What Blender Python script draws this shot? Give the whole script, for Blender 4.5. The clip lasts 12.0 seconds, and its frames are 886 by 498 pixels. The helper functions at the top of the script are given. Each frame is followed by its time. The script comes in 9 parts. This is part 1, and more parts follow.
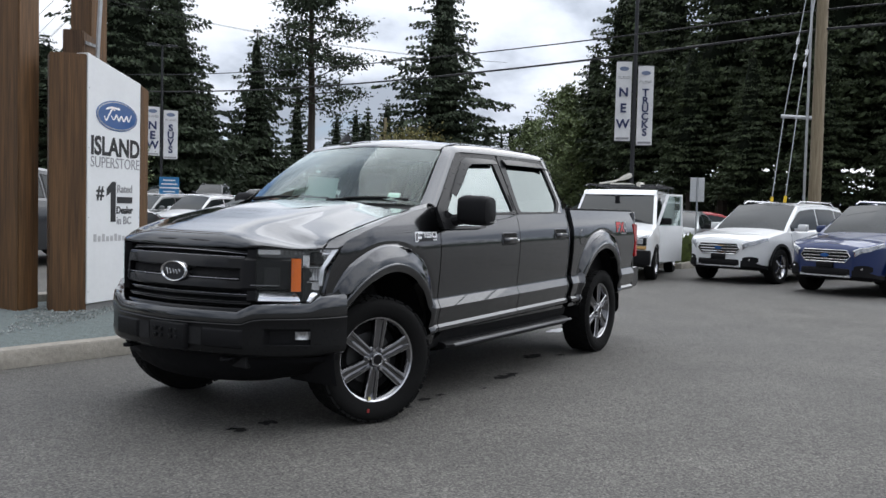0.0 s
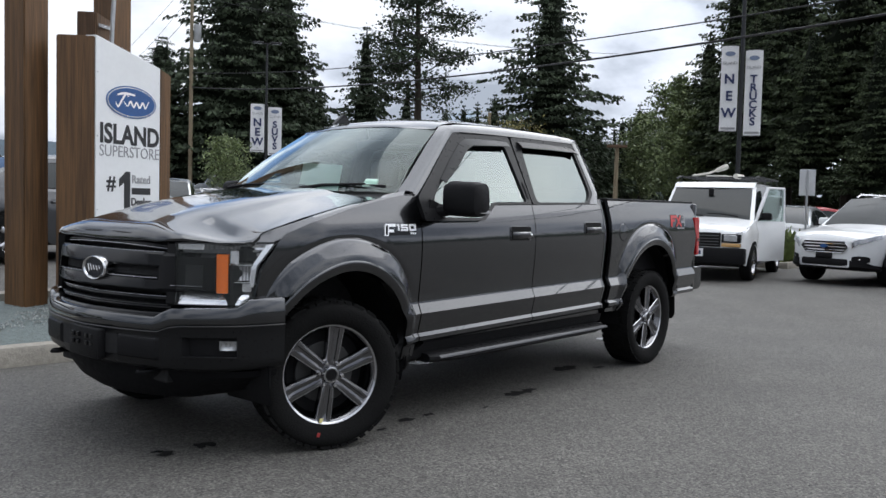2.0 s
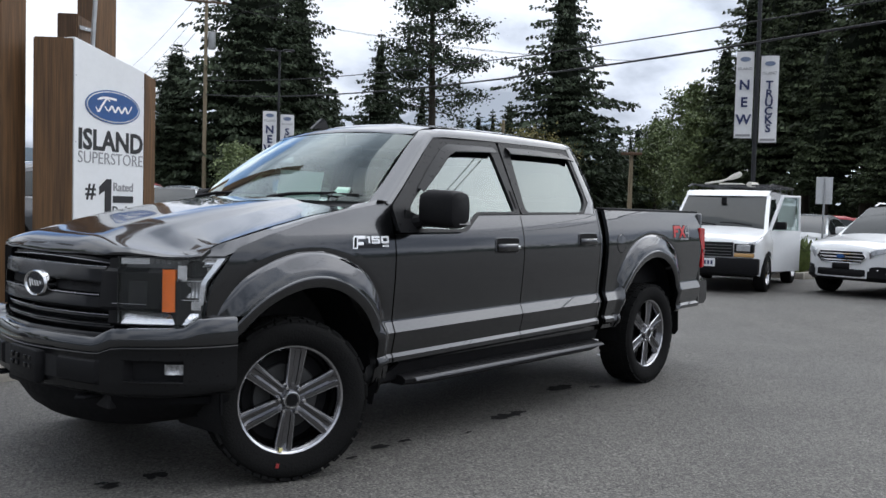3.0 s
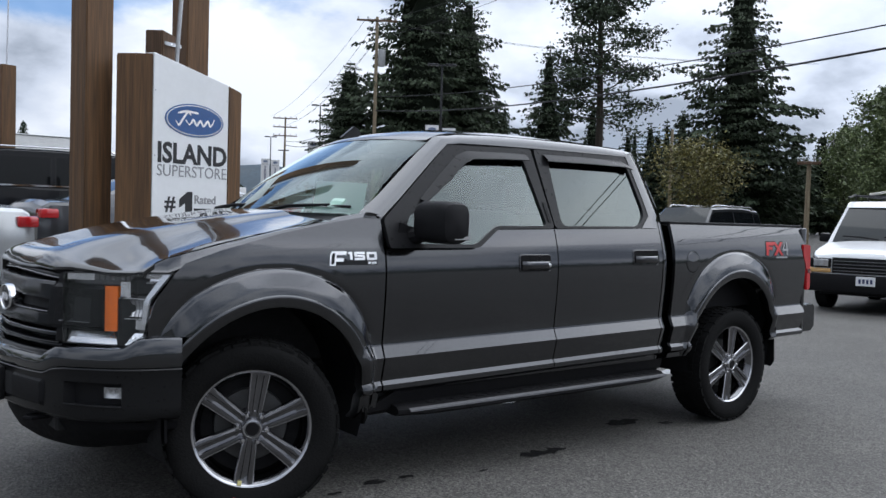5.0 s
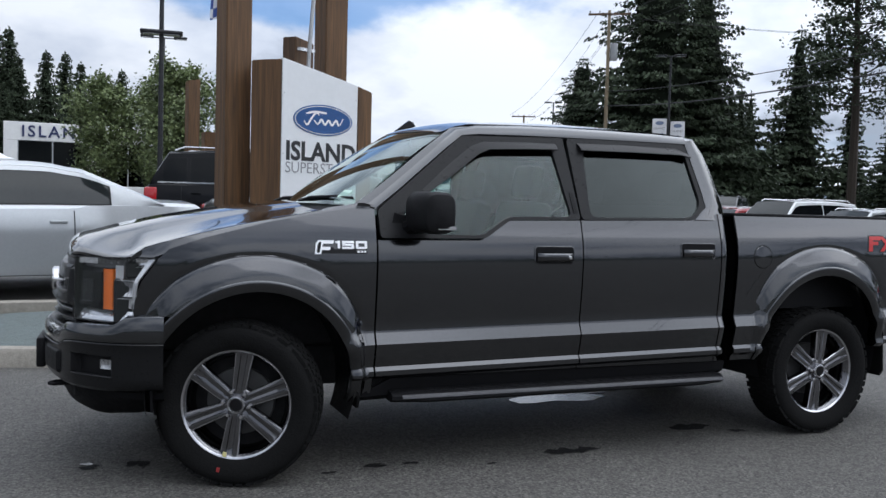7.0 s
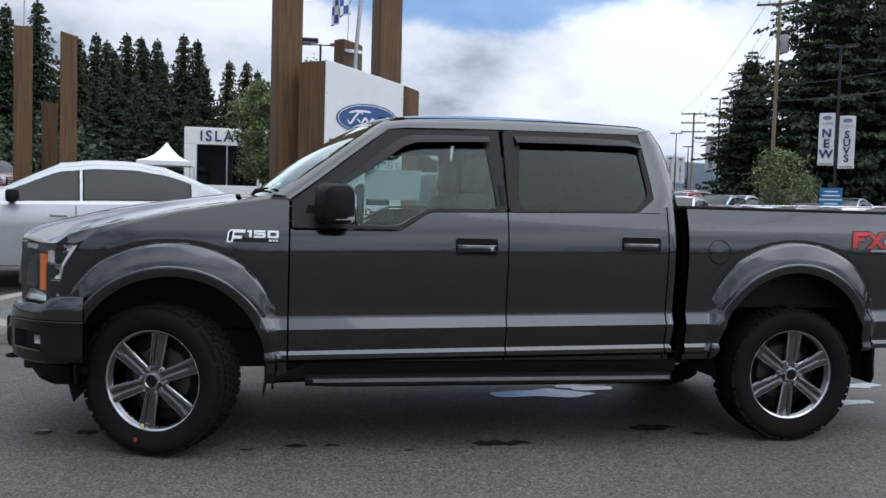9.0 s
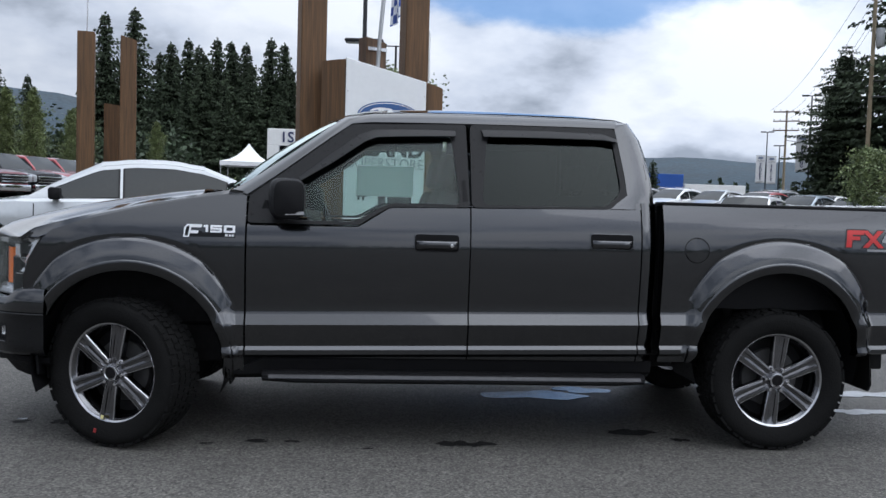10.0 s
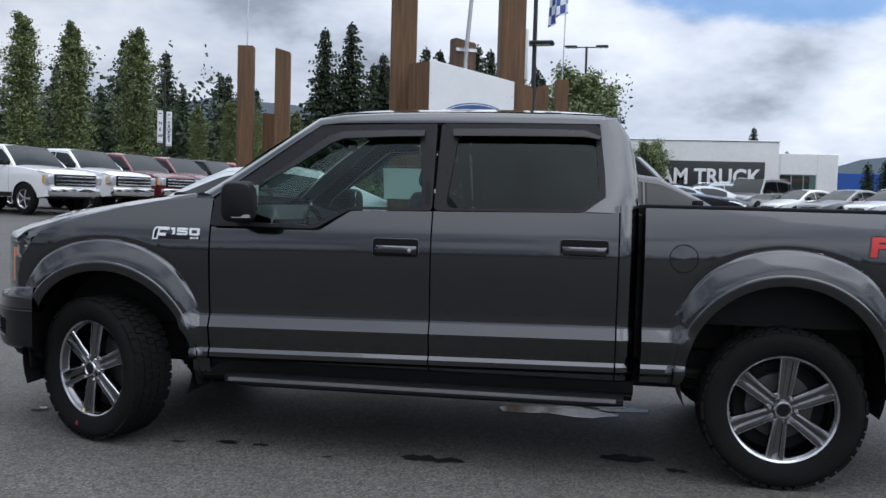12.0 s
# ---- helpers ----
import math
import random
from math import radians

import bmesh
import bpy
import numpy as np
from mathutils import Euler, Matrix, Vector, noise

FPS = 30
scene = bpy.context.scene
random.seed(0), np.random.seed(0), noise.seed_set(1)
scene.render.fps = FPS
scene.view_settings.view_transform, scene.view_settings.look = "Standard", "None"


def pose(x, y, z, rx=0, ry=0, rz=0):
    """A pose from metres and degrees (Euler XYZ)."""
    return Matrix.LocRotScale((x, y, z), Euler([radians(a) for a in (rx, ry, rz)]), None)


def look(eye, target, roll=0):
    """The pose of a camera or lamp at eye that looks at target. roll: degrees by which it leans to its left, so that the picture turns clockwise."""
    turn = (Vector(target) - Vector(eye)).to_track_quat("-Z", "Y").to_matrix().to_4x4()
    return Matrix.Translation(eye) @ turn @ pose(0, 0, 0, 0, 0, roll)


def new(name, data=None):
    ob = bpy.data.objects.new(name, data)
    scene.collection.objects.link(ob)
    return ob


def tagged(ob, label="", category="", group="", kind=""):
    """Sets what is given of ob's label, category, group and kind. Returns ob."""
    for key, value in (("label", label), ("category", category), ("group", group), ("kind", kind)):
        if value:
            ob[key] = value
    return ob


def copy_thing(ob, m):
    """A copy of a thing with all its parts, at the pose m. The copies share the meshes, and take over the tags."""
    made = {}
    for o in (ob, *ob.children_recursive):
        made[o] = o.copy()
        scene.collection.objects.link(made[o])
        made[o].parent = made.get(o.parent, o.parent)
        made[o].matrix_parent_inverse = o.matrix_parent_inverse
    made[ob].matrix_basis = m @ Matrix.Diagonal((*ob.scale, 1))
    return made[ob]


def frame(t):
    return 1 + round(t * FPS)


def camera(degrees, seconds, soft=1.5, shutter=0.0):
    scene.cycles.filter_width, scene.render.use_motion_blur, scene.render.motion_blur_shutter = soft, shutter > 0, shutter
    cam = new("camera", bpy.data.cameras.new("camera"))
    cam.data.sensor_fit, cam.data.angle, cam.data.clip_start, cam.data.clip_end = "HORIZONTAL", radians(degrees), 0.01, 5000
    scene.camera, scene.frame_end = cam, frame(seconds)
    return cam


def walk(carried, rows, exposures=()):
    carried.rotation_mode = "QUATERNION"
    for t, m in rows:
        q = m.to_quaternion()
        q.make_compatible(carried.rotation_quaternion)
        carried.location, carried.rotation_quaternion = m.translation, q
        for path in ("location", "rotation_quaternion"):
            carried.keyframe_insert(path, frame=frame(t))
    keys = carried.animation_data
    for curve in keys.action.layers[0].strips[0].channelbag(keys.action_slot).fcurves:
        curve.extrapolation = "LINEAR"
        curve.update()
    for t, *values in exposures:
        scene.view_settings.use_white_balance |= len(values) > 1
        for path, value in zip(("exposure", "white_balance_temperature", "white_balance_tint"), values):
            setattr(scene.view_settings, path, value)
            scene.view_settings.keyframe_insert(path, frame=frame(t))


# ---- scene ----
cam = camera(53.2, 12.0)
PATH = [
    (0, (-4.58, -4.214, 1.368), (-2.881, -3.163, 1.279), 1.4),
    (0.5, (-4.274, -4.277, 1.364), (-2.621, -3.156, 1.269), 1.3),
    (1, (-3.946, -4.386, 1.361), (-2.328, -3.214, 1.262), 1.6),
    (1.5, (-3.621, -4.388, 1.339), (-2.049, -3.157, 1.237), 1.4),
    (2, (-3.32, -4.37, 1.339), (-1.773, -3.106, 1.236), 1.4),
    (2.5, (-3.075, -4.33, 1.35), (-1.536, -3.057, 1.252), 1.5),
    (2.7, (-3.002, -4.295, 1.356), (-1.465, -3.018, 1.262), 1.4),
    (4.3, (-2.185, -4.375, 1.367), (-0.803, -2.931, 1.3), 2.0),
    (4.5, (-2.098, -4.428, 1.389), (-0.742, -2.96, 1.32), 1.6),
    (5, (-1.85, -4.6, 1.388), (-0.613, -3.029, 1.319), 1.6),
    (5.5, (-1.582, -4.753, 1.389), (-0.446, -3.108, 1.314), 1.6),
    (6, (-1.315, -4.851, 1.383), (-0.284, -3.139, 1.303), 1.5),
    (6.5, (-1.021, -5.08, 1.391), (-0.123, -3.295, 1.31), 1.6),
    (7, (-0.75, -5.272, 1.387), (0.009, -3.424, 1.297), 1.5),
    (7.2, (-0.612, -5.299, 1.379), (0.094, -3.43, 1.288), 1.4),
    (9, (0.559, -5.773, 1.375), (0.943, -3.813, 1.276), 1.6),
    (9.5, (0.944, -5.819, 1.378), (1.225, -3.841, 1.279), 1.4),
    (10, (1.272, -5.787, 1.366), (1.46, -3.799, 1.263), 1.7),
    (10.5, (1.628, -5.755, 1.38), (1.707, -3.759, 1.274), 1.6),
    (11, (1.985, -5.73, 1.391), (1.937, -3.734, 1.286), 1.7),
    (11.5, (2.296, -5.631, 1.393), (2.126, -3.641, 1.285), 1.9),
    (12, (2.628, -5.516, 1.398), (2.333, -3.541, 1.29), 1.6),
]
walk(cam, [(t, look(eye, target, roll)) for t, eye, target, roll in PATH],
     [(0, 0.37, 6180, 10), (2.7, 0.37, 6120, 10), (5.5, 0.25, 5900, 10), (12, 0.28, 5900, 10)])

# ---------------------------------------------------------------- light
world = bpy.data.worlds.new("sky")
scene.world = world
world.use_nodes = True


def build_sky():
    nt = world.node_tree
    n, l = nt.nodes, nt.links
    n.clear()
    out = n.new("ShaderNodeOutputWorld")
    bg = n.new("ShaderNodeBackground")
    sky = n.new("ShaderNodeTexSky")
    sky.sky_type = 'NISHITA'
    sky.sun_disc = False
    sky.sun_elevation = radians(58)
    sky.sun_rotation = radians(112)
    sky.air_density, sky.dust_density = 1.2, 1.0
    dim = n.new("ShaderNodeVectorMath")
    dim.operation = 'SCALE'
    dim.inputs[3].default_value = SKY_BLUE
    clear = n.new("ShaderNodeVectorMath")
    clear.operation = 'MULTIPLY'
    clear.inputs[1].default_value = (0.62, 0.92, 1.30)
    l.new(sky.outputs[0], clear.inputs[0])
    l.new(clear.outputs[0], dim.inputs[0])
    tc = n.new("ShaderNodeTexCoord")
    # cloud deck: directions laid out on a flat layer overhead
    sep = n.new("ShaderNodeSeparateXYZ")
    l.new(tc.outputs["Generated"], sep.inputs[0])
    up = n.new("ShaderNodeMath")
    up.operation = 'MAXIMUM'
    up.inputs[1].default_value = 0.0
    l.new(sep.outputs[2], up.inputs[0])
    lift = n.new("ShaderNodeMath")
    lift.operation = 'ADD'
    lift.inputs[1].default_value = 0.42
    l.new(up.outputs[0], lift.inputs[0])
    dv = n.new("ShaderNodeVectorMath")
    dv.operation = 'DIVIDE'
    comb = n.new("ShaderNodeCombineXYZ")
    for k in range(3):
        l.new(lift.outputs[0], comb.inputs[k])
    l.new(tc.outputs["Generated"], dv.inputs[0])
    l.new(comb.outputs[0], dv.inputs[1])
    shift = n.new("ShaderNodeVectorMath")
    shift.operation = 'ADD'
    shift.inputs[1].default_value = CLOUD_SHIFT
    l.new(dv.outputs[0], shift.inputs[0])
    big = n.new("ShaderNodeTexNoise")
    big.inputs["Scale"].default_value = 0.9
    big.inputs["Detail"].default_value = 9
    big.inputs["Roughness"].default_value = 0.55
    big.inputs["Distortion"].default_value = 0.3
    l.new(shift.outputs[0], big.inputs["Vector"])
    cover = n.new("ShaderNodeMapRange")
    cover.interpolation_type = 'SMOOTHSTEP'
    cover.inputs[1].default_value, cover.inputs[2].default_value = 0.26, 0.37
    l.new(big.outputs[0], cover.inputs[0])
    tone = n.new("ShaderNodeTexNoise")
    tone.inputs["Scale"].default_value = 2.1
    tone.inputs["Detail"].default_value = 8
    tone.inputs["Roughness"].default_value = 0.52
    l.new(shift.outputs[0], tone.inputs["Vector"])
    ramp = n.new("ShaderNodeValToRGB")
    e = ramp.color_ramp.elements
    e[0].position, e[0].color = 0.38, (0.34, 0.37, 0.42, 1)
    e[1].position, e[1].color = 0.575, (0.87, 0.875, 0.885, 1)
    m = ramp.color_ramp.elements.new(0.46)
    m.color = (0.62, 0.65, 0.71, 1)
    l.new(tone.outputs[0], ramp.inputs[0])
    cl = n.new("ShaderNodeVectorMath")
    cl.operation = 'SCALE'
    cl.inputs[3].default_value = CLOUD
    l.new(ramp.outputs[0], cl.inputs[0])
    # the deck grows brighter towards the zenith
    zen = n.new("ShaderNodeMapRange")
    zen.inputs[1].default_value, zen.inputs[2].default_value = 0.12, 0.9
    zen.inputs[3].default_value, zen.inputs[4].default_value = 0.88, 1.6
    l.new(up.outputs[0], zen.inputs[0])
    zs = n.new("ShaderNodeVectorMath")
    zs.operation = 'SCALE'
    l.new(cl.outputs[0], zs.inputs[0])
    l.new(zen.outputs[0], zs.inputs[3])
    lean = n.new("ShaderNodeMapRange")
    lean.inputs[1].default_value, lean.inputs[2].default_value = -1.0, 1.0
    lean.inputs[3].default_value, lean.inputs[4].default_value = 0.70, 1.24
    l.new(sep.outputs[0], lean.inputs[0])
    ls = n.new("ShaderNodeVectorMath")
    ls.operation = 'SCALE'
    l.new(zs.outputs[0], ls.inputs[0])
    l.new(lean.outputs[0], ls.inputs[3])
    cl = ls
    # a break in the clouds above the buildings
    gd = n.new("ShaderNodeVectorMath")
    gd.operation = 'DISTANCE'
    gd.inputs[1].default_value = (0.26, 0.90, 0.36)
    l.new(tc.outputs["Generated"], gd.inputs[0])
    gn = n.new("ShaderNodeMath")
    gn.operation = 'MULTIPLY_ADD'
    gn.inputs[1].default_value, gn.inputs[2].default_value = 0.9, -0.45
    l.new(tone.outputs[0], gn.inputs[0])
    ga = n.new("ShaderNodeMath")
    ga.operation = 'ADD'
    l.new(gd.outputs["Value"], ga.inputs[0])
    l.new(gn.outputs[0], ga.inputs[1])
    gap = n.new("ShaderNodeMapRange")
    gap.interpolation_type = 'SMOOTHSTEP'
    gap.inputs[1].default_value, gap.inputs[2].default_value = 0.17, 0.29
    gap.inputs[3].default_value, gap.inputs[4].default_value = 0.24, 1.0
    low = n.new("ShaderNodeMapRange")
    low.interpolation_type = 'SMOOTHSTEP'
    low.inputs[1].default_value, low.inputs[2].default_value = 0.13, 0.22
    low.inputs[3].default_value, low.inputs[4].default_value = 0.35, 0.0
    l.new(up.outputs[0], low.inputs[0])
    gl2 = n.new("ShaderNodeMath")
    gl2.operation = 'ADD'
    l.new(ga.outputs[0], gl2.inputs[0])
    l.new(low.outputs[0], gl2.inputs[1])
    high = n.new("ShaderNodeMapRange")
    high.interpolation_type = 'SMOOTHSTEP'
    high.inputs[1].default_value, high.inputs[2].default_value = 0.38, 0.50
    high.inputs[3].default_value, high.inputs[4].default_value = 0.0, 0.35
    l.new(up.outputs[0], high.inputs[0])
    gl3 = n.new("ShaderNodeMath")
    gl3.operation = 'ADD'
    l.new(gl2.outputs[0], gl3.inputs[0])
    l.new(high.outputs[0], gl3.inputs[1])
    l.new(gl3.outputs[0], gap.inputs[0])
    cm = n.new("ShaderNodeMath")
    cm.operation = 'MULTIPLY'
    l.new(cover.outputs[0], cm.inputs[0])
    l.new(gap.outputs[0], cm.inputs[1])
    mix = n.new("ShaderNodeMixRGB")
    l.new(cm.outputs[0], mix.inputs[0])
    l.new(dim.outputs[0], mix.inputs[1])
    l.new(cl.outputs[0], mix.inputs[2])
    l.new(mix.outputs[0], bg.inputs[0])
    bg.inputs[1].default_value = 1.0
    l.new(bg.outputs[0], out.inputs[0])


SKY_BLUE, CLOUD, CLOUD_SHIFT = 0.09, 1.0, (7.3, -2.2, 0.0)
build_sky()
sun_data = bpy.data.lights.new("sun", 'SUN')
sun_data.energy, sun_data.angle, sun_data.color = 1.5, radians(90), (1.0, 0.96, 0.9)
sun = new("sun", sun_data)
sun.matrix_world = look((0, 0, 40), (-21, 8.5, 0))

# ---------------------------------------------------------------- materials
MATS = {}


def mat(name, color, rough=0.6, metal=0.0, vary=0.25, scale=6.0, bump=0.0, bscale=60.0, coat=0.0, spec=0.5,
        island=0.0, hue=None, stretch=None, coat_rough=0.04, stain=0.0):
    """Principled surface with tone variation at two scales and a fine relief."""
    if name in MATS:
        return MATS[name]
    m = bpy.data.materials.new(name)
    m.use_nodes = True
    nt = m.node_tree
    n, l = nt.nodes, nt.links
    p = n["Principled BSDF"]
    p.inputs["Roughness"].default_value = rough
    p.inputs["Metallic"].default_value = metal
    p.inputs["Specular IOR Level"].default_value = spec
    p.inputs["Coat Weight"].default_value = coat
    p.inputs["Coat Roughness"].default_value = coat_rough
    tc = n.new("ShaderNodeTexCoord")
    vec = tc.outputs["Object"]
    if stretch:
        mp = n.new("ShaderNodeMapping")
        mp.inputs["Scale"].default_value = stretch
        l.new(vec, mp.inputs[0])
        vec = mp.outputs[0]
    col = (*color, 1)
    if vary > 0:
        a = n.new("ShaderNodeTexNoise")
        a.inputs["Scale"].default_value, a.inputs["Detail"].default_value = scale, 6
        b = n.new("ShaderNodeTexNoise")
        b.inputs["Scale"].default_value, b.inputs["Detail"].default_value = scale * 9, 4
        l.new(vec, a.inputs["Vector"])
        l.new(vec, b.inputs["Vector"])
        add = n.new("ShaderNodeMath")
        add.operation = 'ADD'
        l.new(a.outputs[0], add.inputs[0])
        l.new(b.outputs[0], add.inputs[1])
        rg = n.new("ShaderNodeMapRange")
        rg.inputs[1].default_value, rg.inputs[2].default_value = 0.7, 1.3
        rg.inputs[3].default_value, rg.inputs[4].default_value = 1 - vary, 1 + vary
        l.new(add.outputs[0], rg.inputs[0])
        val = rg.outputs[0]
        if island > 0:
            g = n.new("ShaderNodeNewGeometry")
            ir = n.new("ShaderNodeMapRange")
            ir.inputs[3].default_value, ir.inputs[4].default_value = 1 - island, 1 + island
            l.new(g.outputs["Random Per Island"], ir.inputs[0])
            mu = n.new("ShaderNodeMath")
            mu.operation = 'MULTIPLY'
            l.new(val, mu.inputs[0])
            l.new(ir.outputs[0], mu.inputs[1])
            val = mu.outputs[0]
        sc = n.new("ShaderNodeVectorMath")
        sc.operation = 'SCALE'
        sc.inputs[0].default_value = color
        if hue:
            hm = n.new("ShaderNodeMixRGB")
            hm.inputs[1].default_value, hm.inputs[2].default_value = col, (*hue, 1)
            l.new(a.outputs[0], hm.inputs[0])
            l.new(hm.outputs[0], sc.inputs[0])
        l.new(val, sc.inputs[3])
        l.new(sc.outputs[0], p.inputs["Base Color"])
        rr = n.new("ShaderNodeMapRange")
        rr.inputs[1].default_value, rr.inputs[2].default_value = 0.3, 0.7
        rr.inputs[3].default_value, rr.inputs[4].default_value = max(0, rough * 0.88), min(1, rough * 1.12)
        l.new(a.outputs[0], rr.inputs[0])
        l.new(rr.outputs[0], p.inputs["Roughness"])
    else:
        p.inputs["Base Color"].default_value = col
    if bump > 0:
        c = n.new("ShaderNodeTexNoise")
        c.inputs["Scale"].default_value, c.inputs["Detail"].default_value = bscale, 5
        l.new(vec, c.inputs["Vector"])
        bp = n.new("ShaderNodeBump")
        bp.inputs["Strength"].default_value = bump
        bp.inputs["Distance"].default_value = 0.02
        l.new(c.outputs[0], bp.inputs["Height"])
        l.new(bp.outputs[0], p.inputs["Normal"])
    MATS[name] = m
    return m


def glass(name, tint, rough=0.0, gain=2.2, power=4.6, base=0.043):
    """Thin pane: clear or tinted body with mirror-like reflection at grazing angles."""
    if name in MATS:
        return MATS[name]
    m = bpy.data.materials.new(name)
    m.use_nodes = True
    nt = m.node_tree
    n, l = nt.nodes, nt.links
    n.clear()
    out = n.new("ShaderNodeOutputMaterial")
    tr = n.new("ShaderNodeBsdfTransparent")
    tr.inputs[0].default_value = (*tint, 1)
    gl = n.new("ShaderNodeBsdfGlossy")
    gl.inputs["Roughness"].default_value = rough
    gl.inputs[0].default_value = (0.88, 0.97, 0.95, 1)
    fr = n.new("ShaderNodeLayerWeight")
    fr.inputs[0].default_value = 0.5
    sharp = n.new("ShaderNodeMath")
    sharp.operation = 'POWER'
    sharp.inputs[1].default_value = power
    l.new(fr.outputs["Facing"], sharp.inputs[0])
    boost = n.new("ShaderNodeMath")
    boost.operation = 'MULTIPLY_ADD'
    boost.inputs[1].default_value, boost.inputs[2].default_value = gain, base
    boost.use_clamp = True
    l.new(sharp.outputs[0], boost.inputs[0])
    mx = n.new("ShaderNodeMixShader")
    l.new(boost.outputs[0], mx.inputs[0])
    l.new(tr.outputs[0], mx.inputs[1])
    l.new(gl.outputs[0], mx.inputs[2])
    l.new(mx.outputs[0], out.inputs[0])
    MATS[name] = m
    return m


def emit(name, color, strength):
    m = bpy.data.materials.new(name)
    m.use_nodes = True
    p = m.node_tree.nodes["Principled BSDF"]
    p.inputs["Base Color"].default_value = (*color, 1)
    p.inputs["Emission Color"].default_value = (*color, 1)
    p.inputs["Emission Strength"].default_value = strength
    return m


def wood(name, a, b):
    """Stained timber with long grain along z."""
    m = bpy.data.materials.new(name)
    m.use_nodes = True
    n, l = m.node_tree.nodes, m.node_tree.links
    p = n["Principled BSDF"]
    tc = n.new("ShaderNodeTexCoord")
    mp = n.new("ShaderNodeMapping")
    mp.inputs["Scale"].default_value = (7, 7, 0.35)
    l.new(tc.outputs["Object"], mp.inputs[0])
    g = n.new("ShaderNodeTexNoise")
    g.inputs["Scale"].default_value, g.inputs["Detail"].default_value, g.inputs["Distortion"].default_value = 3.0, 8, 0.6
    l.new(mp.outputs[0], g.inputs["Vector"])
    mp2 = n.new("ShaderNodeMapping")
    mp2.inputs["Scale"].default_value = (40, 40, 0.9)
    l.new(tc.outputs["Object"], mp2.inputs[0])
    f = n.new("ShaderNodeTexNoise")
    f.inputs["Scale"].default_value, f.inputs["Detail"].default_value = 3.0, 5
    l.new(mp2.outputs[0], f.inputs["Vector"])
    ad = n.new("ShaderNodeMath")
    ad.operation = 'ADD'
    l.new(g.outputs[0], ad.inputs[0])
    l.new(f.outputs[0], ad.inputs[1])
    r = n.new("ShaderNodeValToRGB")
    r.color_ramp.elements[0].position, r.color_ramp.elements[0].color = 0.36, (*a, 1)
    r.color_ramp.elements[1].position, r.color_ramp.elements[1].color = 0.66, (*b, 1)
    hf = n.new("ShaderNodeMath")
    hf.operation = 'MULTIPLY'
    hf.inputs[1].default_value = 0.5
    l.new(ad.outputs[0], hf.inputs[0])
    l.new(hf.outputs[0], r.inputs[0])
    l.new(r.outputs[0], p.inputs["Base Color"])
    p.inputs["Roughness"].default_value = 0.62
    bp = n.new("ShaderNodeBump")
    bp.inputs["Strength"].default_value, bp.inputs["Distance"].default_value = 0.5, 0.006
    l.new(ad.outputs[0], bp.inputs["Height"])
    l.new(bp.outputs[0], p.inputs["Normal"])
    return m


PAINT = mat("grey_metallic_paint", (0.056, 0.058, 0.0625), 0.14, 1.0, 0.05, 300, coat=1.0, coat_rough=0.015)
BLACKP = mat("black_textured_plastic", (0.009, 0.009, 0.010), 0.5, 0, 0.2, 40, 0.12, 400, spec=0.13)
GLOSSB = mat("gloss_black", (0.008, 0.008, 0.009), 0.2, 0, 0.05, 20, spec=0.22)
FRAMEB = mat("black_window_frame", (0.014, 0.014, 0.015), 0.30, 0, 0.08, 30, spec=0.16)
BUMPER = mat("dark_grey_bumper_paint", (0.009, 0.0092, 0.010), 0.30, 0.1, 0.08, 60, coat=0.15, coat_rough=0.05, spec=0.2)
RUBBER = mat("tyre_rubber", (0.010, 0.010, 0.010), 0.85, 0, 0.25, 14, 0.25, 90, spec=0.08)
CHROME = mat("chrome", (0.75, 0.75, 0.76), 0.07, 1.0, 0.04, 10)
RIMM = mat("bright_machined_rim", (0.50, 0.50, 0.52), 0.14, 1.0, 0.08, 30)
SPOKE = mat("smoked_chrome_spoke", (0.17, 0.17, 0.178), 0.15, 1.0, 0.08, 40)
# near-black colour paints the shade of recesses and undersides; also used for joints
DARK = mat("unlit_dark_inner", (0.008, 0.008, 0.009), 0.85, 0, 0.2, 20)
STEEL = mat("brushed_steel", (0.35, 0.35, 0.36), 0.4, 1.0, 0.15, 30)
LENS = glass("clear_lens", (0.95, 0.96, 0.97), gain=1.0)
AMBER = mat("amber_lens", (0.75, 0.16, 0.015), 0.15, 0, 0.08, 60, coat=1.0)
RED = mat("red_lens", (0.42, 0.008, 0.012), 0.13, 0, 0.1, 50, coat=1.0)
REDDECAL = mat("red_decal", (0.5, 0.02, 0.02), 0.3, 0, 0.05, 30)
GLASSF = glass("light_tint_window", (0.58, 0.71, 0.675), gain=0.95, power=2.0, base=0.022)
GLASSR = glass("dark_tint_window", (0.05, 0.055, 0.06), gain=0.72, power=2.0, base=0.012)
GLASSW = glass("windscreen_glass", (0.62, 0.72, 0.68), gain=1.7, base=0.05)
SEAT = mat("grey_seat_cloth", (0.05, 0.051, 0.055), 0.9, 0, 0.2, 30, 0.2, 300)
WHITE = mat("white_sign_panel", (0.78, 0.79, 0.80), 0.45, 0, 0.03, 2)
INK = mat("black_vinyl_ink", (0.02, 0.02, 0.022), 0.5, 0, 0.05, 20)
GREYINK = mat("grey_vinyl_ink", (0.28, 0.28, 0.29), 0.5, 0, 0.05, 20)
BLUE = mat("blue_oval_enamel", (0.012, 0.07, 0.24), 0.2, 0, 0.12, 3, coat=0.6)
SILVER = mat("silver_trim", (0.7, 0.71, 0.73), 0.25, 0.7, 0.05, 30)
NAVYINK = mat("navy_banner_ink", (0.02, 0.03, 0.10), 0.6, 0, 0.1, 10)
